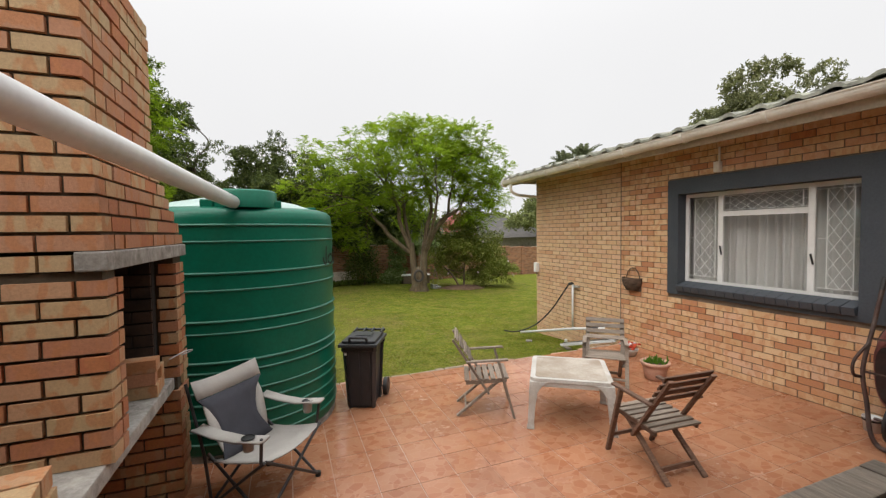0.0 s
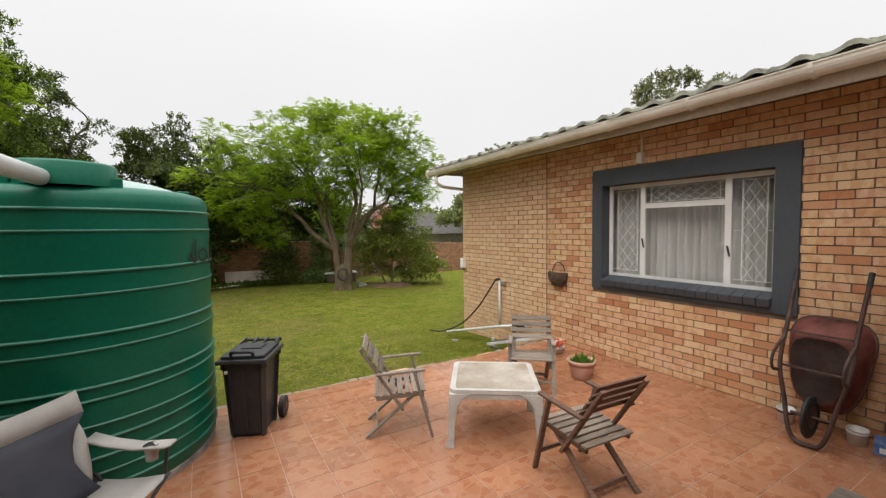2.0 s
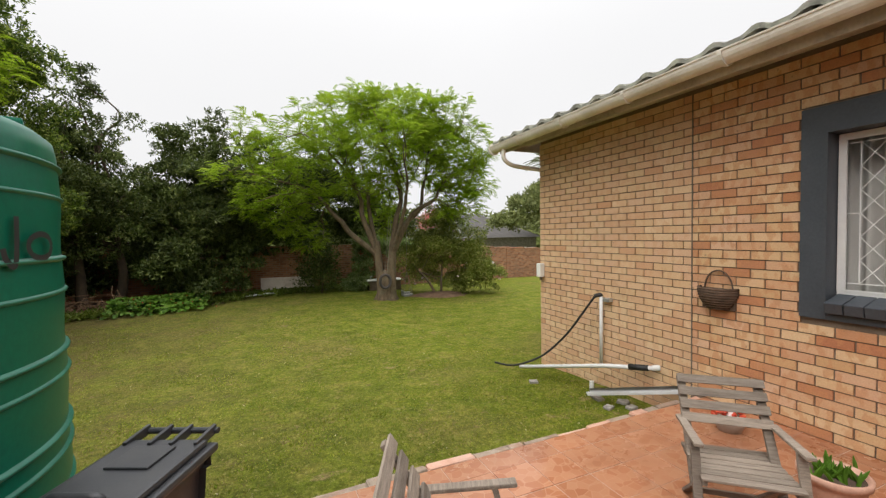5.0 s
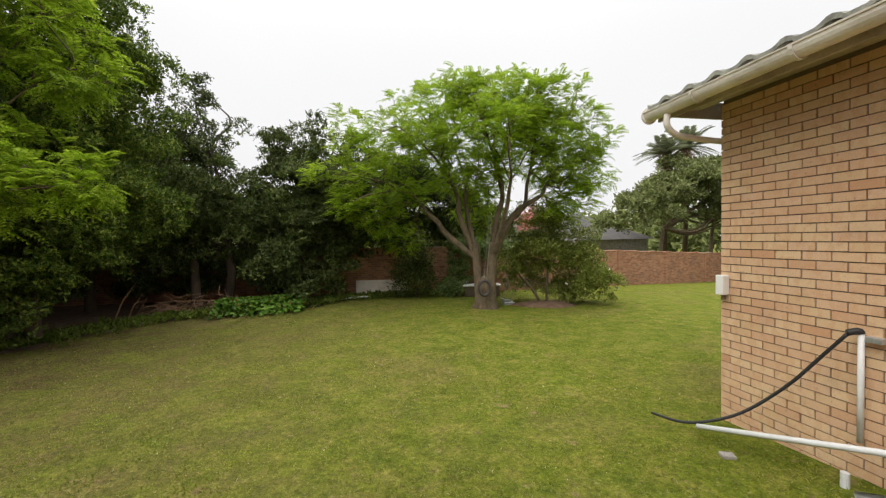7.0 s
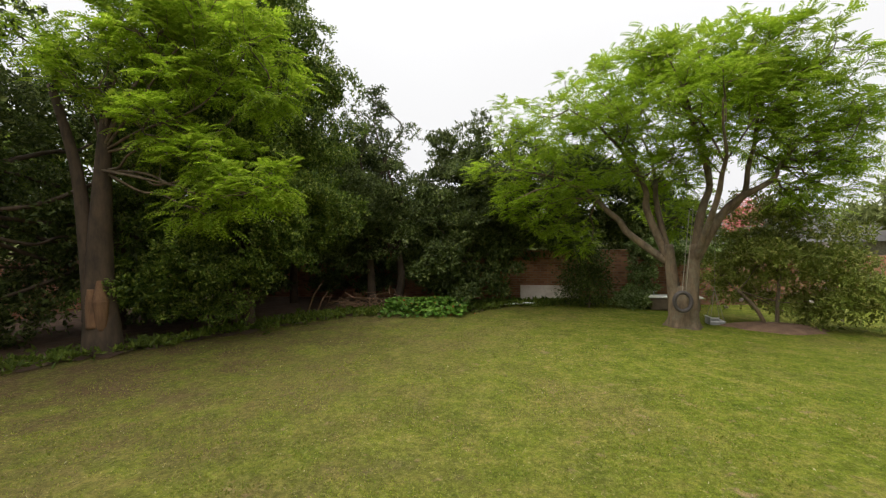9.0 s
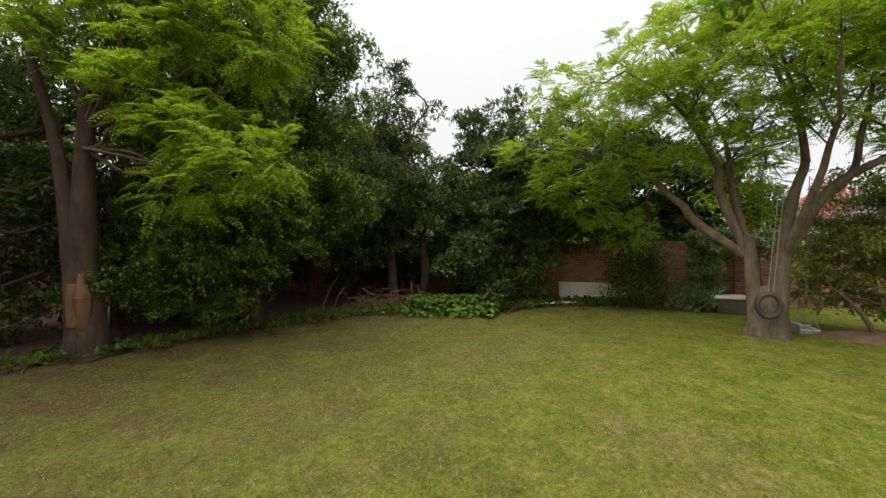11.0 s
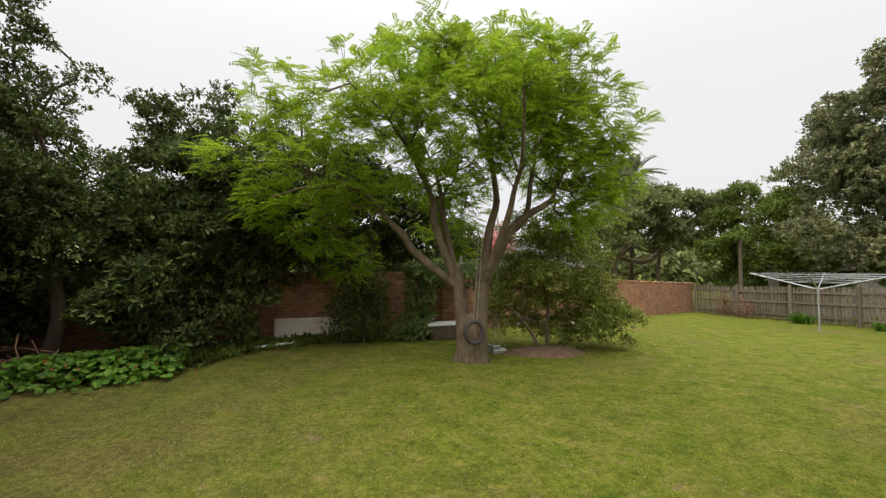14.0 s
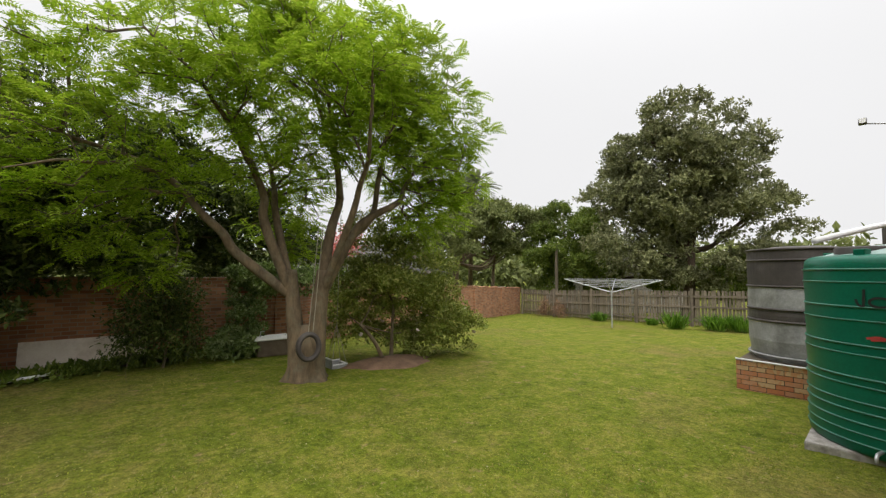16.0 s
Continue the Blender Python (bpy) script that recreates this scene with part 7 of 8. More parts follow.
nas = thing("nasturtium", "clump of fresh green nasturtiums with orange flowers", "flowers")
rg = np.random.default_rng(58)
n = 2200
px = rg.uniform(-2.9, -0.7, n)
py = 15.75 + 0.12 * (px + 2) + rg.normal(0, 0.33, n)
pz = np.array([ground_z(a, b) for a, b in zip(px, py)]) + 0.05 + 0.38 * rg.random(n) * np.clip(1.2 - np.abs(py - 15.75 - 0.12 * (px + 2)) / 0.75, 0.1, 1)
v, f = round_leaves(rg, np.stack([px, py, pz], 1), 0.055)
mesh_part("leaves", raw_mesh("leaves", v, f), M_leaf_nast, nas)
v, f = crown(rg, [(-1.2, 15.4, -0.2, 0.5, 0.15, 0.15), (-1.9, 15.2, -0.2, 0.5, 0.15, 0.15)], 12, 5, 0.05, shell=0.3)
mesh_part("flowers", raw_mesh("flowers", v, f), M_petal_red, nas, "orange-red flowers")

# low weeds along the bed's edge
rg = np.random.default_rng(59)
wp = []
for (x0, y0), (x1, y1) in zip(BED[1:9], BED[2:10]):
    for _ in range(260):
        t = rg.random()
        wp.append((x0 + (x1 - x0) * t + rg.normal() * 0.28 - 0.25, y0 + (y1 - y0) * t + rg.normal() * 0.28 + 0.2))
wp = np.array([(a, b, ground_z(a, b) + 0.02 + 0.10 * rg.random()) for a, b in wp])
v, f = leaf_cards(np.repeat(wp, 5, 0), unit(rg.normal(size=(len(wp) * 5, 3)) * 0.7 + np.array([0, 0, 0.7])), unit(rg.normal(size=(len(wp) * 5, 3)) + np.array([0, 0, 1.0])), rg.uniform(0.06, 0.16, len(wp) * 5), rg.uniform(0.015, 0.04, len(wp) * 5))
weeds = tagged(mesh_part("weeds", raw_mesh("weeds", v, f), M_leaf_mid, None), "low green weeds along the bed's edge", "weeds", kind="stuff")

# a heap of cut branches in the corner
heap = tagged(new("brush_heap"), "heap of dry cut branches and prunings", "brush heap")
rg = np.random.default_rng(60)
bmh = bmesh.new()
for k in range(110):
    c = np.array([-3.7 + rg.normal() * 0.75, 16.1 + rg.normal() * 0.35, -0.38 + abs(rg.normal()) * 0.22])
    d = rg.normal(size=3) * np.array([0.26, 0.2, 0.10])
    tube([c - d, c + rg.normal(size=3) * 0.03, c + d], [0.012, 0.01, 0.004], 5, bm=bmh)
tagged(part("stick_mass", bmh, M_deadwood, heap), kind="stuff")
for k, (x, y, h, lean) in enumerate(((-5.1, 15.0, 1.0, 0.5), (-4.9, 15.2, 0.7, 0.35), (-2.7, 15.9, 0.5, 0.2))):
    solo("dead_branch", tube([(x, y, -0.45), (x + lean * 0.5, y, -0.45 + h * 0.6), (x + lean, y + 0.1, -0.45 + h)], [0.025, 0.02, 0.01], 6), M_deadwood, "bare dead branch leaning in the bed", "branch", "dead branches")

# board, trough and swing
solo("white_board", box(-0.9, 0.9, -0.012, 0.012, 0, 0.60), M_board, "pale board leaning on the garden wall", "board", at=pose(1.62, 18.05, -0.46, -14, 0, -3))
solo("long_pipe", tube([(-0.2, 17.0, -0.36), (1.2, 17.35, -0.32)], 0.025, 8), M_pvc, "pale pipe lying along the bed", "pipe")
tub = thing("bath_trough", "old enamel bath used as a garden trough", "trough", at=pose(5.0, 17.3, ground_z(5.0, 17.3), 0, 0, -6))
part("tub", box(-0.62, 0.62, -0.28, 0.28, 0, 0.36, 0.05), M_mortar, tub)
part("rim", box(-0.68, 0.68, -0.33, 0.33, 0.361, 0.40, 0.015), M_white, tub, "white enamel rim")
part("tap", tube([(-0.5, 0, 0.40), (-0.5, 0, 0.52), (-0.42, 0, 0.52)], 0.012, 6), M_metal, tub)

tyre_sw = thing("tyre_swing", "black tyre swing hanging on rope against the trunk", "tyre swing")
tb = bmesh.new()
cx, cy, cz = 4.20, 14.25, gz0 + 0.62
tor = []
for i in range(28):
    a = i * math.tau / 28
    tor.append([tb.verts.new((cx + (0.15 + 0.04 * math.cos(b)) * math.cos(a), cy + 0.06 * math.sin(b) - 0.12 * math.cos(a) * 0.4, cz + (0.20 + 0.042 * math.cos(b)) * math.sin(a))) for b in np.linspace(0, math.tau, 10)[:-1]])
for i in range(28):
    for k in range(9):
        tb.faces.new((tor[i][k], tor[i][(k + 1) % 9], tor[(i + 1) % 28][(k + 1) % 9], tor[(i + 1) % 28][k]))
part("tyre", tb, M_tankdark, tyre_sw, smooth=True)
part("rope", tube([(4.26, 14.24, gz0 + 0.84), (4.46, 14.36, gz0 + 2.6)], 0.006, 6), M_rope, tyre_sw)
part("rope", tube([(4.19, 14.25, gz0 + 0.84), (4.40, 14.40, gz0 + 2.6)], 0.006, 6), M_rope, tyre_sw)
sw = thing("child_swing", "small grey bucket swing on thin ropes", "swing")
part("seat", box(5.10, 5.36, 15.14, 15.38, -0.56, -0.54, 0.006), M_tankgrey, sw)
for x0, x1, y0, y1, h in ((5.09, 5.37, 15.12, 15.139, -0.40), (5.09, 5.37, 15.381, 15.40, -0.36), (5.07, 5.089, 15.12, 15.40, -0.30), (5.371, 5.39, 15.12, 15.40, -0.40)):
    part("side", box(x0, x1, y0, y1, -0.55, h, 0.004), M_tankgrey, sw)
    part("rim", box(x0 - 0.008, x1 + 0.008, y0 - 0.008, y1 + 0.008, h + 0.001, h + 0.022, 0.005), M_pvc, sw, "white moulded rim")
for px, py in ((5.08, 15.14), (5.38, 15.14), (5.38, 15.38), (5.08, 15.38)):
    part("rope", tube([(px, py, -0.38), (5.22, 15.25, 0.35)], 0.006, 5), M_rope, sw)
part("rope", tube([(5.22, 15.25, 0.35), (5.24, 15.2, 2.5)], 0.007, 5), M_rope, sw)

# ---------------------------------------------------------------- far end of the garden
line = thing("rotary_clothesline", "galvanised folding clothesline on a post", "clothesline")
pgx, pgy = 18.0, 15.75
pgz = ground_z(pgx, pgy)
part("post", tube([(pgx, pgy, pgz - 0.1), (pgx, pgy, pgz + 1.55)], 0.03, 10), M_metal, line)
tips = []
for k in range(4):
    a = radians(20 + 90 * k)
    tip = Vector((pgx + 1.9 * math.cos(a), pgy + 1.9 * math.sin(a), pgz + 1.98))
    tips.append(tip)
    part("arm", tube([(pgx, pgy, pgz + 1.45), tip], 0.02, 8), M_metal, line)
for fr_ in (0.45, 0.6, 0.75, 0.88, 1.0):
    for k in range(4):
        o = Vector((pgx, pgy, pgz + 1.45))
        part("wire", tube([o + (tips[k] - o) * fr_, o + (tips[(k + 1) % 4] - o) * fr_], 0.008, 5), M_metal, line)


def strappy(name, label, x, y, r, h, count, seed, group):
    rg = np.random.default_rng(seed)
    t = thing(name, label, "plant", group)
    z = ground_z(x, y)
    a = rg.uniform(0, math.tau, count)
    base = np.stack([x + 0.3 * r * rg.normal(size=count), y + 0.3 * r * rg.normal(size=count), np.full(count, z)], 1)
    d = unit(np.stack([np.cos(a) * rg.uniform(0.2, 1, count), np.sin(a) * rg.uniform(0.2, 1, count), rg.uniform(0.7, 1.2, count)], 1))
    nr = unit(np.stack([-np.cos(a), -np.sin(a), np.ones(count) * 0.6], 1))
    v, f = leaf_cards(base, d, nr, h * rg.uniform(0.7, 1.2, count), 0.035 * rg.uniform(0.7, 1.2, count))
    mesh_part("leaves", raw_mesh("leaves", v, f), M_leaf_nast, t)


for k, (x, y, r, h) in enumerate(((19.6, 13.9, 0.5, 0.75), (19.9, 12.5, 0.6, 0.7), (20.1, 11.8, 0.5, 0.7), (21.0, 17.8, 0.5, 0.5), (20.7, 15.2, 0.3, 0.35))):
    strappy("agapanthus", "clump of strappy green leaves along the fence", x, y, r, h, 150, 70 + k, "strappy plants by the fence")
for k, (x, y) in enumerate(((21.9, 20.6), (22.2, 21.8))):
    ob = thing("dry_shrub", "pale dry twiggy shrub against the fence", "shrub", "dry shrubs by the fence")
    v, f = crown(np.random.default_rng(90 + k), [(x, y, ground_z(x, y) + 0.45, 0.3, 0.3, 0.5)], 120, 6, 0.14, shell=0.2, width=0.2)
    tagged(mesh_part("twig_mass", raw_mesh("twig_mass", v, f), M_deadwood, ob), kind="stuff")

# trees beyond the fence and wall
oak = blobs_in(R(61), 34, 26.1, 15.7, 5.0, 3.3, 3.2, 3.6, 1.25) + [(25.2, 15.8, 1.8, 1.4, 1.4, 1.2), (26.4, 13.6, 1.6, 1.4, 1.4, 1.2), (27.6, 12.4, 1.8, 1.3, 1.3, 1.2), (24.4, 16.4, 3.6, 1.3, 1.3, 1.1), (24.0, 17.6, 2.6, 1.7, 1.7, 1.4), (23.8, 18.0, 4.4, 1.2, 1.2, 1.0), (28.6, 12.0, 3.4, 1.5, 1.5, 1.7), (25.6, 15.6, 9.2, 1.1, 1.1, 1.1), (26.6, 14.8, 9.9, 0.8, 0.8, 0.8), (24.6, 16.8, 7.6, 0.9, 0.9, 0.8), (29.2, 12.4, 8.0, 0.7, 0.7, 1.2), (29.5, 12.2, 6.4, 0.7, 0.7, 0.8), (28.2, 13.4, 9.2, 0.7, 0.7, 0.9), (29.9, 11.8, 4.8, 0.6, 0.6, 0.6), (25.0, 16.2, 8.8, 0.6, 0.6, 0.5)]
oak = [(b[0] - 0.4, b[1] + 0.25, b[2] + (0.9 if b[2] > 3.0 else 0.0)) + tuple(b[3:]) for b in oak]
tree("oak_tree", "large grey-green tree beyond the timber fence", None, oak, [[(26.2, 15.4, -1.6), (26.3, 15.3, 0.6), (26.4, 15.2, 2.6)]],
     dict(twigs=10500, per_twig=10, size=0.195, spread=0.2, tufts=8), M_leaf_oak, M_bark_dark, 62, limbs=12, limb_r=0.16, stem_r=0.35)
hed = [(26.5, 23.0, 2.2, 2.2, 2.0, 2.0), (27.5, 21.0, 3.6, 2.2, 2.0, 2.0), (29.0, 24.0, 4.4, 2.5, 2.5, 1.8), (26.0, 20.0, 1.6, 1.6, 1.6, 1.6), (28, 17.0, 1.2, 1.8, 1.8, 1.5), (27.5, 14, 0.8, 1.5, 1.8, 1.4)]
tree("hedge_tree", "dark spreading tree behind the fence corner", None, hed, [[(27.5, 22.0, -1.6), (27.5, 22, 0.5), (27.6, 22, 2.0)]],
     dict(twigs=7000, per_twig=9, size=0.2, spread=0.24, tufts=9), M_leaf_mid, M_bark_dark, 63, limbs=6, limb_r=0.12, stem_r=0.25)
fea = blobs_in(R(64), 22, 26.5, 29.0, 3.6, 6.0, 2.5, 2.6, 1.3, 0.45) + [(20, 27.5, 2.2, 2.0, 1.5, 0.9), (22.5, 28, 3.6, 2.0, 1.5, 0.9), (18.0, 27.0, 1.6, 1.8, 1.4, 0.8), (31, 27, 4.4, 2, 2, 1.0)]
fea = [(b[0], b[1], b[2] + 1.0) + tuple(b[3:]) for b in fea]
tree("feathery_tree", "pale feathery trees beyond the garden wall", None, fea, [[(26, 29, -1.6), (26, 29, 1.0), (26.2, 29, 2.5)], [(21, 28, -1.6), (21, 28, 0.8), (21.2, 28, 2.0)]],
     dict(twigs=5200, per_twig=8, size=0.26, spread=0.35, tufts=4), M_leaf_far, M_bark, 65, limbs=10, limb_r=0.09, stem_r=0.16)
for k, (x, y, zt, s) in enumerate(((23.3, 30.5, 7.6, 1.0), (26.0, 31.5, 8.4, 1.15))):
    p = thing("palm_tree", "tall palm with drooping grey-green fronds", "palm", "palms beyond the wall")
    part("trunk", tube([(x, y, -1.6), (x + 0.1, y, 3.0), (x + 0.15, y, zt)], [0.22, 0.17, 0.15], 10), M_bark, p, smooth=True)
    rg = np.random.default_rng(80 + k)
    n = 26
    a = np.linspace(0, math.tau, n, endpoint=False) + rg.normal(size=n) * 0.15
    el = rg.uniform(-0.2, 1.9, n)
    d = unit(np.stack([np.cos(a), np.sin(a), el], 1))
    v, f = fronds(np.repeat([[x + 0.15, y, zt]], n, 0), d, np.repeat([[0, 0, 1.0]], n, 0) + d * 0.01, 2.4 * s * rg.uniform(0.8, 1.1, n), 22, 0.24, 0.16, 0.4)
    mesh_part("fronds", raw_mesh("fronds", v, f), M_leaf_palm, p)
    v, f = crown(rg, [(x + 0.15, y, zt - 0.7, 0.45, 0.45, 0.6)], 60, 6, 0.5, shell=0.2, width=0.12)
    mesh_part("dead_skirt", raw_mesh("dead_skirt", v, f), M_deadwood, p, "dry brown hanging fronds")
pole = thing("utility_pole", "wooden utility pole beyond the fence", "pole")
part("pole_shaft", tube([(24.2, 22.2, -1.6), (24.2, 22.2, 3.1)], [0.11, 0.09], 10), M_fence, pole)

# neighbouring roofs beyond the walls, and a far belt of trees
def neighbour(label, x, y, w, d, h, rise, rot):
    t = thing("neighbour_house", label, "house", "neighbouring houses", at=pose(x, y, -1.6, 0, 0, rot))
    part("wall", box(-w / 2, w / 2, -d / 2, d / 2, 0, h), M_concrete, t)
    bm = bmesh.new()
    o = 0.4
    a = [bm.verts.new(p) for p in ((-w / 2 - o, -d / 2 - o, h), (w / 2 + o, -d / 2 - o, h), (w / 2 + o, d / 2 + o, h), (-w / 2 - o, d / 2 + o, h))]
    r0, r1 = bm.verts.new((-w / 4, 0, h + rise)), bm.verts.new((w / 4, 0, h + rise))
    for fc in ((a[0], a[1], r1, r0), (a[2], a[3], r0, r1), (a[1], a[2], r1), (a[3], a[0], r0), (a[3], a[2], a[1], a[0])):
        bm.faces.new(fc)
    part("roof", bm, M_farroof, t)
    for k in range(3):
        wx_ = -w / 3 + k * w / 3
        wn_ = part("window", box(wx_ - 0.6, wx_ + 0.6, -d / 2 - 0.03, -d / 2 - 0.002, 1.0, 2.1), M_white, t)
        part("window_pane", box(wx_ - 0.52, wx_ + 0.52, -d / 2 - 0.04, -d / 2 - 0.031, 1.08, 2.02), M_dark_room, wn_)
    return t


neighbour("grey tiled bungalow beyond the garden wall", 15.5, 33, 11, 8, 2.9, 2.0, 12)
neighbour("pale house with grey roof beyond the fence", 36, 24, 9, 8, 2.8, 1.8, 60)
rg = np.random.default_rng(68)
far_blobs = []
for k in range(150):
    a = radians(-35 + 190 * k / 150)
    dd = rg.uniform(58, 85)
    far_blobs.append((dd * math.cos(a), 8 + dd * math.sin(a), 0.3 + rg.uniform(0, 2.6), 5, 5, rg.uniform(2.0, 3.4)))
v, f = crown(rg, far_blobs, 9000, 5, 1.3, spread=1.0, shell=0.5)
tagged(mesh_part("far_trees", raw_mesh("far_trees", v, f), M_leaf_far, None), "distant tree belt with haze in its leaf colour", "trees", kind="stuff")

# ---------------------------------------------------------------- grass
rg = np.random.default_rng(99)
n = 260000
gx = rg.uniform(-6.0, 10.0, n)
gy = 4.95 + 11.0 * rg.random(n)
near = rg.random(n) > np.clip((np.hypot(gx - 0.8, gy - 6.5) - 2.5) / 6.5, 0, 0.93)
keep = near & np.array([not (a > HX - 0.05 and b < HY1 + 0.05) and not (b < 5.4 and a < 0.3) and not bed_inside(a, b) for a, b in zip(gx, gy)])
gx, gy = gx[keep], gy[keep]
lush = np.array([0.5 + 0.7 * noise.noise(Vector((a * 1.3, b * 1.3, 2))) + 0.5 * noise.noise(Vector((a * 6, b * 6, 4))) for a, b in zip(gx, gy)])
keep = lush > rg.random(len(lush)) * 0.75
gx, gy, lush = gx[keep], gy[keep], np.clip(lush[keep], 0, 1)
gz = np.array([ground_z(a, b) for a, b in zip(gx, gy)])
m = len(gx)
ln = 0.010 + 0.016 * rg.random(m) + 0.010 * lush
v, f = leaf_cards(np.stack([gx, gy, gz - 0.002], 1), unit(np.stack([rg.normal(0, 1, m), rg.normal(0, 1, m), rg.uniform(0.25, 1.3, m)], 1)), unit(rg.normal(size=(m, 3)) * 0.5 + np.array([0, 0, 1.0])), ln, ln * rg.uniform(0.12, 0.26, m))
tagged(mesh_part("grass", raw_mesh("grass", v, f), M_grass_blade, None), "short mown grass blades", "grass", kind="stuff")

# ---------------------------------------------------------------- bricks and tiles, piece by piece
CP, BL = 0.0776, 0.2265


def box_arrays(lo, hi):
    """Boxes from (n, 3) corners to arrays of verts and quads."""
    n = len(lo)
    idx = np.array([[0, 0, 0], [1, 0, 0], [0, 1, 0], [1, 1, 0], [0, 0, 1], [1, 0, 1], [0, 1, 1], [1, 1, 1]])
    v = lo[:, None, :] + (hi - lo)[:, None, :] * idx[None]
    f = np.array([(0, 2, 3, 1), (4, 5, 7, 6), (0, 1, 5, 4), (2, 6, 7, 3), (0, 4, 6, 2), (1, 3, 7, 5)])
    return v.reshape(-1, 3), (np.arange(n)[:, None, None] * 8 + f[None]).reshape(-1, 4)


shared = {}


def piece(name, size, material, parent, at):
    key = (name, material.name, tuple(round(s, 3) for s in size))
    if key not in shared:
        me = bpy.data.meshes.new(name)
        sx_, sy_, sz_ = size
        finish(me, box(-sx_ / 2, sx_ / 2, -sy_ / 2, sy_ / 2, -sz_ / 2, sz_ / 2), False)
        me.materials.append(material)
        shared[key] = me
    o = new(name, shared[key])
    o.parent = parent
    o.matrix_basis = at
    return o


def course_run(length, row, joint=0.012):
    """Stretchers of one course from 0 to length, half a brick off in each other row: (start, end)."""
    u = -BL / 2 if row % 2 else 0.0
    out = []
    while u < length - 0.03:
        a, b = max(0.0, u), min(length, u + BL - joint)
        if b - a > 0.03:
            out.append((a, b))
        u += BL
    return out


rng = random.Random(77)
# the house wall: every brick, the ones beside the patio's furniture as single pieces
lo, hi, lo_ext, hi_ext = [], [], [], []
singles = 0
for row in range(-5, 38):
    z0 = row * CP + 0.004
    z1 = z0 + CP - 0.0095
    if z1 > WTOP - 0.012:
        break
    for a0, a1 in ((-0.3, 4.845), (4.858, HY1)):
        if a0 > 4 or row >= 0:
            for u0, u1 in course_run(a1 - a0, row):
                y0, y1 = a0 + u0, a0 + u1
                if a0 > 4:
                    y0, y1 = a1 - u1, a1 - u0
                spans = [(y0, y1)]
                if z1 > WZ0 and z0 < WZ1:
                    spans = []
                    if y0 < WY0 - 0.003:
                        spans.append((y0, min(y1, WY0 - 0.003)))
                    if y1 > WY1 + 0.003:
                        spans.append((max(y0, WY1 + 0.003), y1))
                for s0, s1 in spans:
                    if s1 - s0 < 0.02:
                        continue
                    zz0, zz1 = z0, z1
                    if z0 < WZ0 < z1 and s1 > WY0 and s0 < WY1:
                        zz1 = WZ0 - 0.002
                    x0 = HX + rng.uniform(-0.002, 0.003)
                    if a0 < 4 and 3.98 < s1 < 4.845 and 0 < z0 < 1.9 and singles < 150 and abs(s1 - s0 - BL + 0.012) < 0.002 or (a0 > 4 and s1 > 4.86 and s0 < 5.6 and 0 < z0 < 1.6 and singles < 300 and abs(s1 - s0 - BL + 0.012) < 0.002):
                        singles += 1
                        piece("brick", (0.05, BL - 0.012, CP - 0.0095), M_brick_ext if a0 > 4 else M_brick, house_wall, pose(x0 + 0.025, (s0 + s1) / 2, (z0 + z1) / 2))
                    else:
                        (lo_ext if a0 > 4 else lo).append((x0, s0, zz0))
                        (hi_ext if a0 > 4 else hi).append((HX + 0.05, s1, zz1))
v, f = box_arrays(np.array(lo_ext), np.array(hi_ext))
tagged(mesh_part("brickwork", raw_mesh("brickwork", v, f), M_brick_ext_far, house_wall), kind="stuff")
v, f = box_arrays(np.array(lo), np.array(hi))
tagged(mesh_part("brickwork", raw_mesh("brickwork", v, f), M_brick_far, house_wall), kind="stuff")

# the barbecue's bricks
lo, hi = [], []
bsing = 0


def bbrick(x0, x1, y0, y1, z0, z1, single, facing):
    global bsing
    j = rng.uniform(-0.004, 0.004)
    if single and bsing < 290:
        bsing += 1
        dx, dy = (0, j) if facing == "y" else (j, 0)
        piece("brick", (x1 - x0, y1 - y0, z1 - z0), M_bbrick, braai, pose((x0 + x1) / 2 + dx, (y0 + y1) / 2 + dy, (z0 + z1) / 2, 0, 0, rng.uniform(-0.5, 0.5)))
    else:
        lo.append((x0, y0, z0))
        hi.append((x1, y1, z1))


def face_y(x0, x1, y, depth, z0, z1, row0=0, single=True):
    """Courses on a face that looks towards -y, ending in a corner at x1."""
    r = row0
    z = z0
    while z + CP * 0.6 < z1:
        for u0, u1 in course_run(x1 - x0, r, 0.014):
            bbrick(x1 - u1, x1 - u0, y, y + depth, z + 0.002, min(z + CP - 0.013, z1), single, "y")
        z += CP
        r += 1


def face_x(y0, y1, x, depth, z0, z1, row0=0, single=True):
    """Courses on a face that looks towards +x."""
    r = row0
    z = z0
    while z + CP * 0.6 < z1:
        for u0, u1 in course_run(y1 - y0, r, 0.014):
            bbrick(x - depth, x, y0 + u0, y0 + u1, z + 0.002, min(z + CP - 0.013, z1), single, "x")
        z += CP
        r += 1


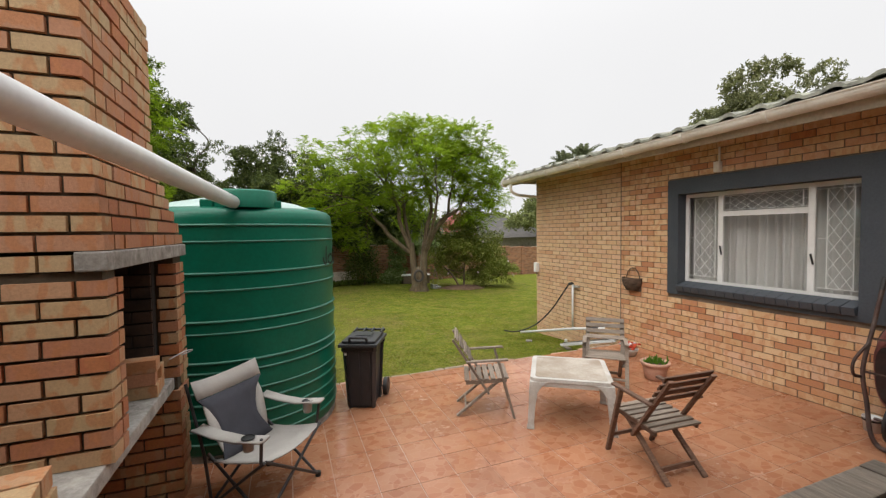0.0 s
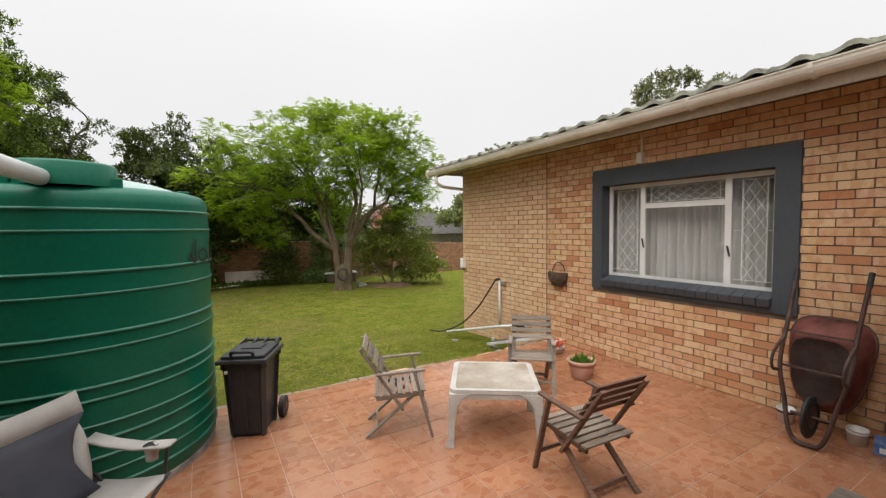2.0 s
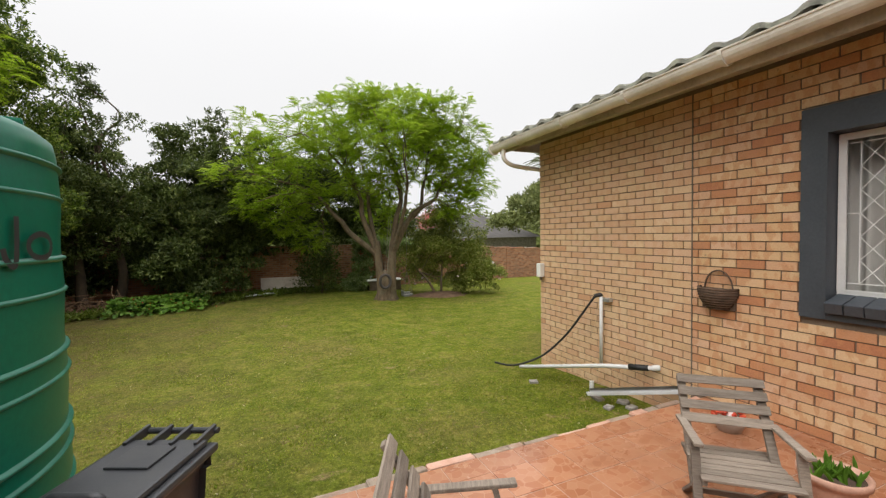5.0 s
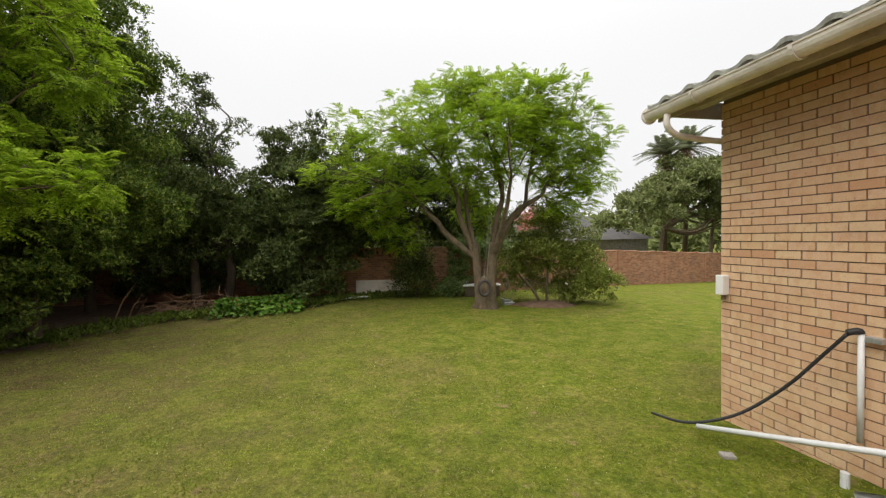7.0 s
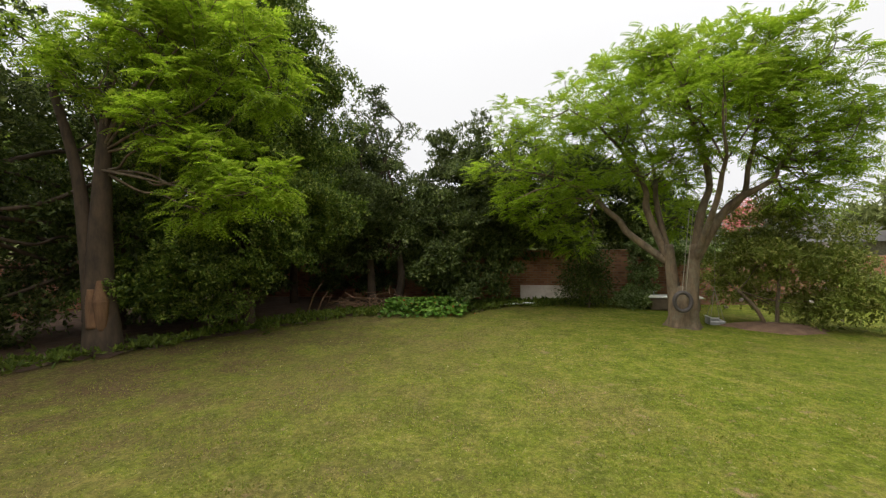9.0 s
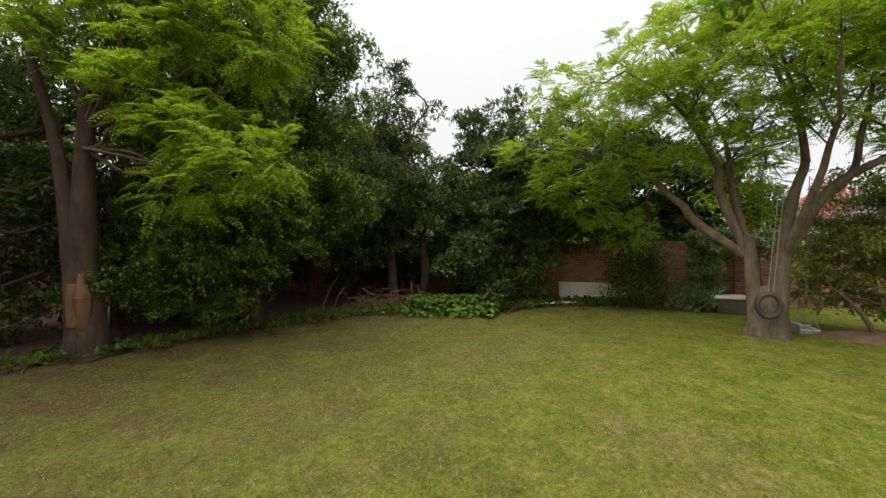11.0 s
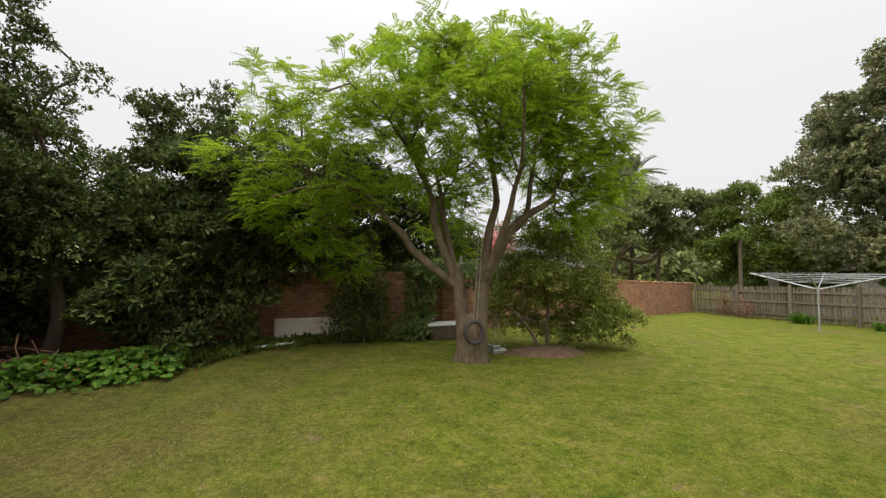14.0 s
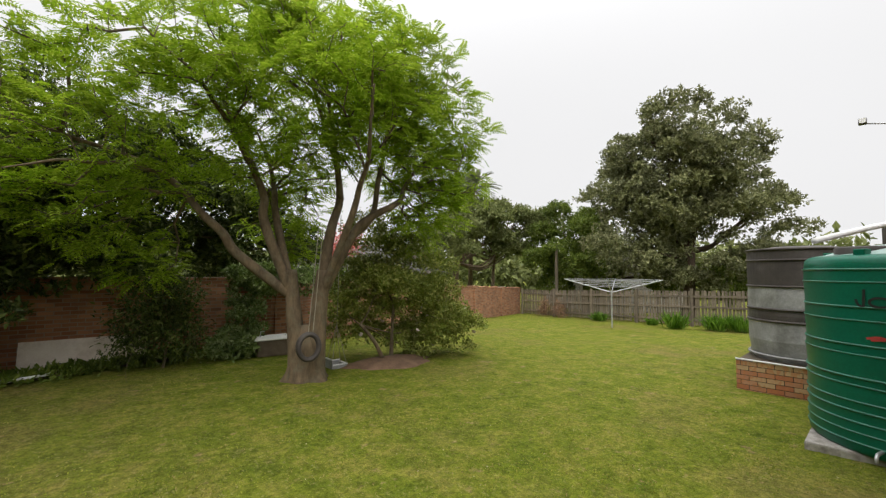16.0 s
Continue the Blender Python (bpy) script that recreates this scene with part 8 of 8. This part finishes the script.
face_y(-2.1, BX, BY0, 0.10, SH, 1.66, 0)                          # near wall, side face
face_x(BY0 + 0.10 + 0.011, 2.0, BX, 0.10, SH, 1.66, 0)            # its end
face_y(-2.1, BX, 2.96, 0.10, 0.0, SH - 0.08, 1)                   # far leg, inner face
face_y(-1.212, BX, 2.96, 0.10, 11 * CP, 1.66, 12)                  # far pillar, inner face
face_x(2.96 + 0.111, BY1, BX, 0.10, 0.0, 1.66, 1)
for row in range(10):                                              # sooty courses inside the firebox
    for u0, u1 in course_run(0.86, row, 0.012):
        piece("fire_brick", (u1 - u0, 0.02, CP - 0.011), M_sootbrick, braai, pose(-1.225 - (u0 + u1) / 2, 2.889, SH + (row + 0.5) * CP))
face_y(-2.1, -1.21, BY0, 0.10, 1.664, 1.742, 1)                  # beside the lintel
for k, (z0, x1, y0, y1) in enumerate(HOOD):
    face_y(-2.1, x1, y0, 0.10, z0, z0 + CP, k, k < 14)
    face_x(y0 + 0.111, y1, x1, 0.10, z0, z0 + CP, k + 1, k < 14)
v, f = box_arrays(np.array(lo) if lo else np.zeros((1, 3)), np.array(hi) if hi else np.zeros((1, 3)))
tagged(mesh_part("brickwork", raw_mesh("brickwork", v, f), M_bbrick_far, braai), kind="stuff")

# the plinth of the grey tank
for row in range(8):
    z0 = -0.062 - (row + 1) * CP
    for u0, u1 in course_run(1.64, row):
        piece("brick", (0.05, u1 - u0, CP - 0.011), M_bbrick, ped, pose(9.725, 8.10 + (u0 + u1) / 2, z0 + CP / 2))

# the patio's tiles: the ones round the furniture singly, the rest in one
TS = 0.2855
lo, hi = [], []
tcount = 0
for i in range(-16, 16):
    for j in range(-16, 18):
        x0, y0 = 0.445 + i * TS, 3.10 + j * TS
        x1, y1 = x0 + TS - 0.006, y0 + TS - 0.006
        x0, x1, y0, y1 = max(x0, PX0), min(x1, PX1 - 0.002), max(y0, PY0), min(y1, PY1 - 0.002)
        if x1 - x0 < 0.02 or y1 - y0 < 0.02:
            continue
        dz = rng.uniform(-0.0012, 0.0012)
        whole = x1 - x0 > TS - 0.008 and y1 - y0 > TS - 0.008
        if whole and -0.4 < x0 and 0.75 < y0 and tcount < 300:
            tcount += 1
            piece("tile", (TS - 0.006, TS - 0.006, 0.008), M_tile, floor, pose((x0 + x1) / 2, (y0 + y1) / 2, -0.004 + dz, rng.uniform(-0.12, 0.12), rng.uniform(-0.12, 0.12), 0))
        else:
            lo.append((x0, y0, -0.008 + dz))
            hi.append((x1, y1, dz))
v, f = box_arrays(np.array(lo), np.array(hi))
tagged(mesh_part("tiles", raw_mesh("tiles", v, f), M_tile_far, floor), kind="stuff")
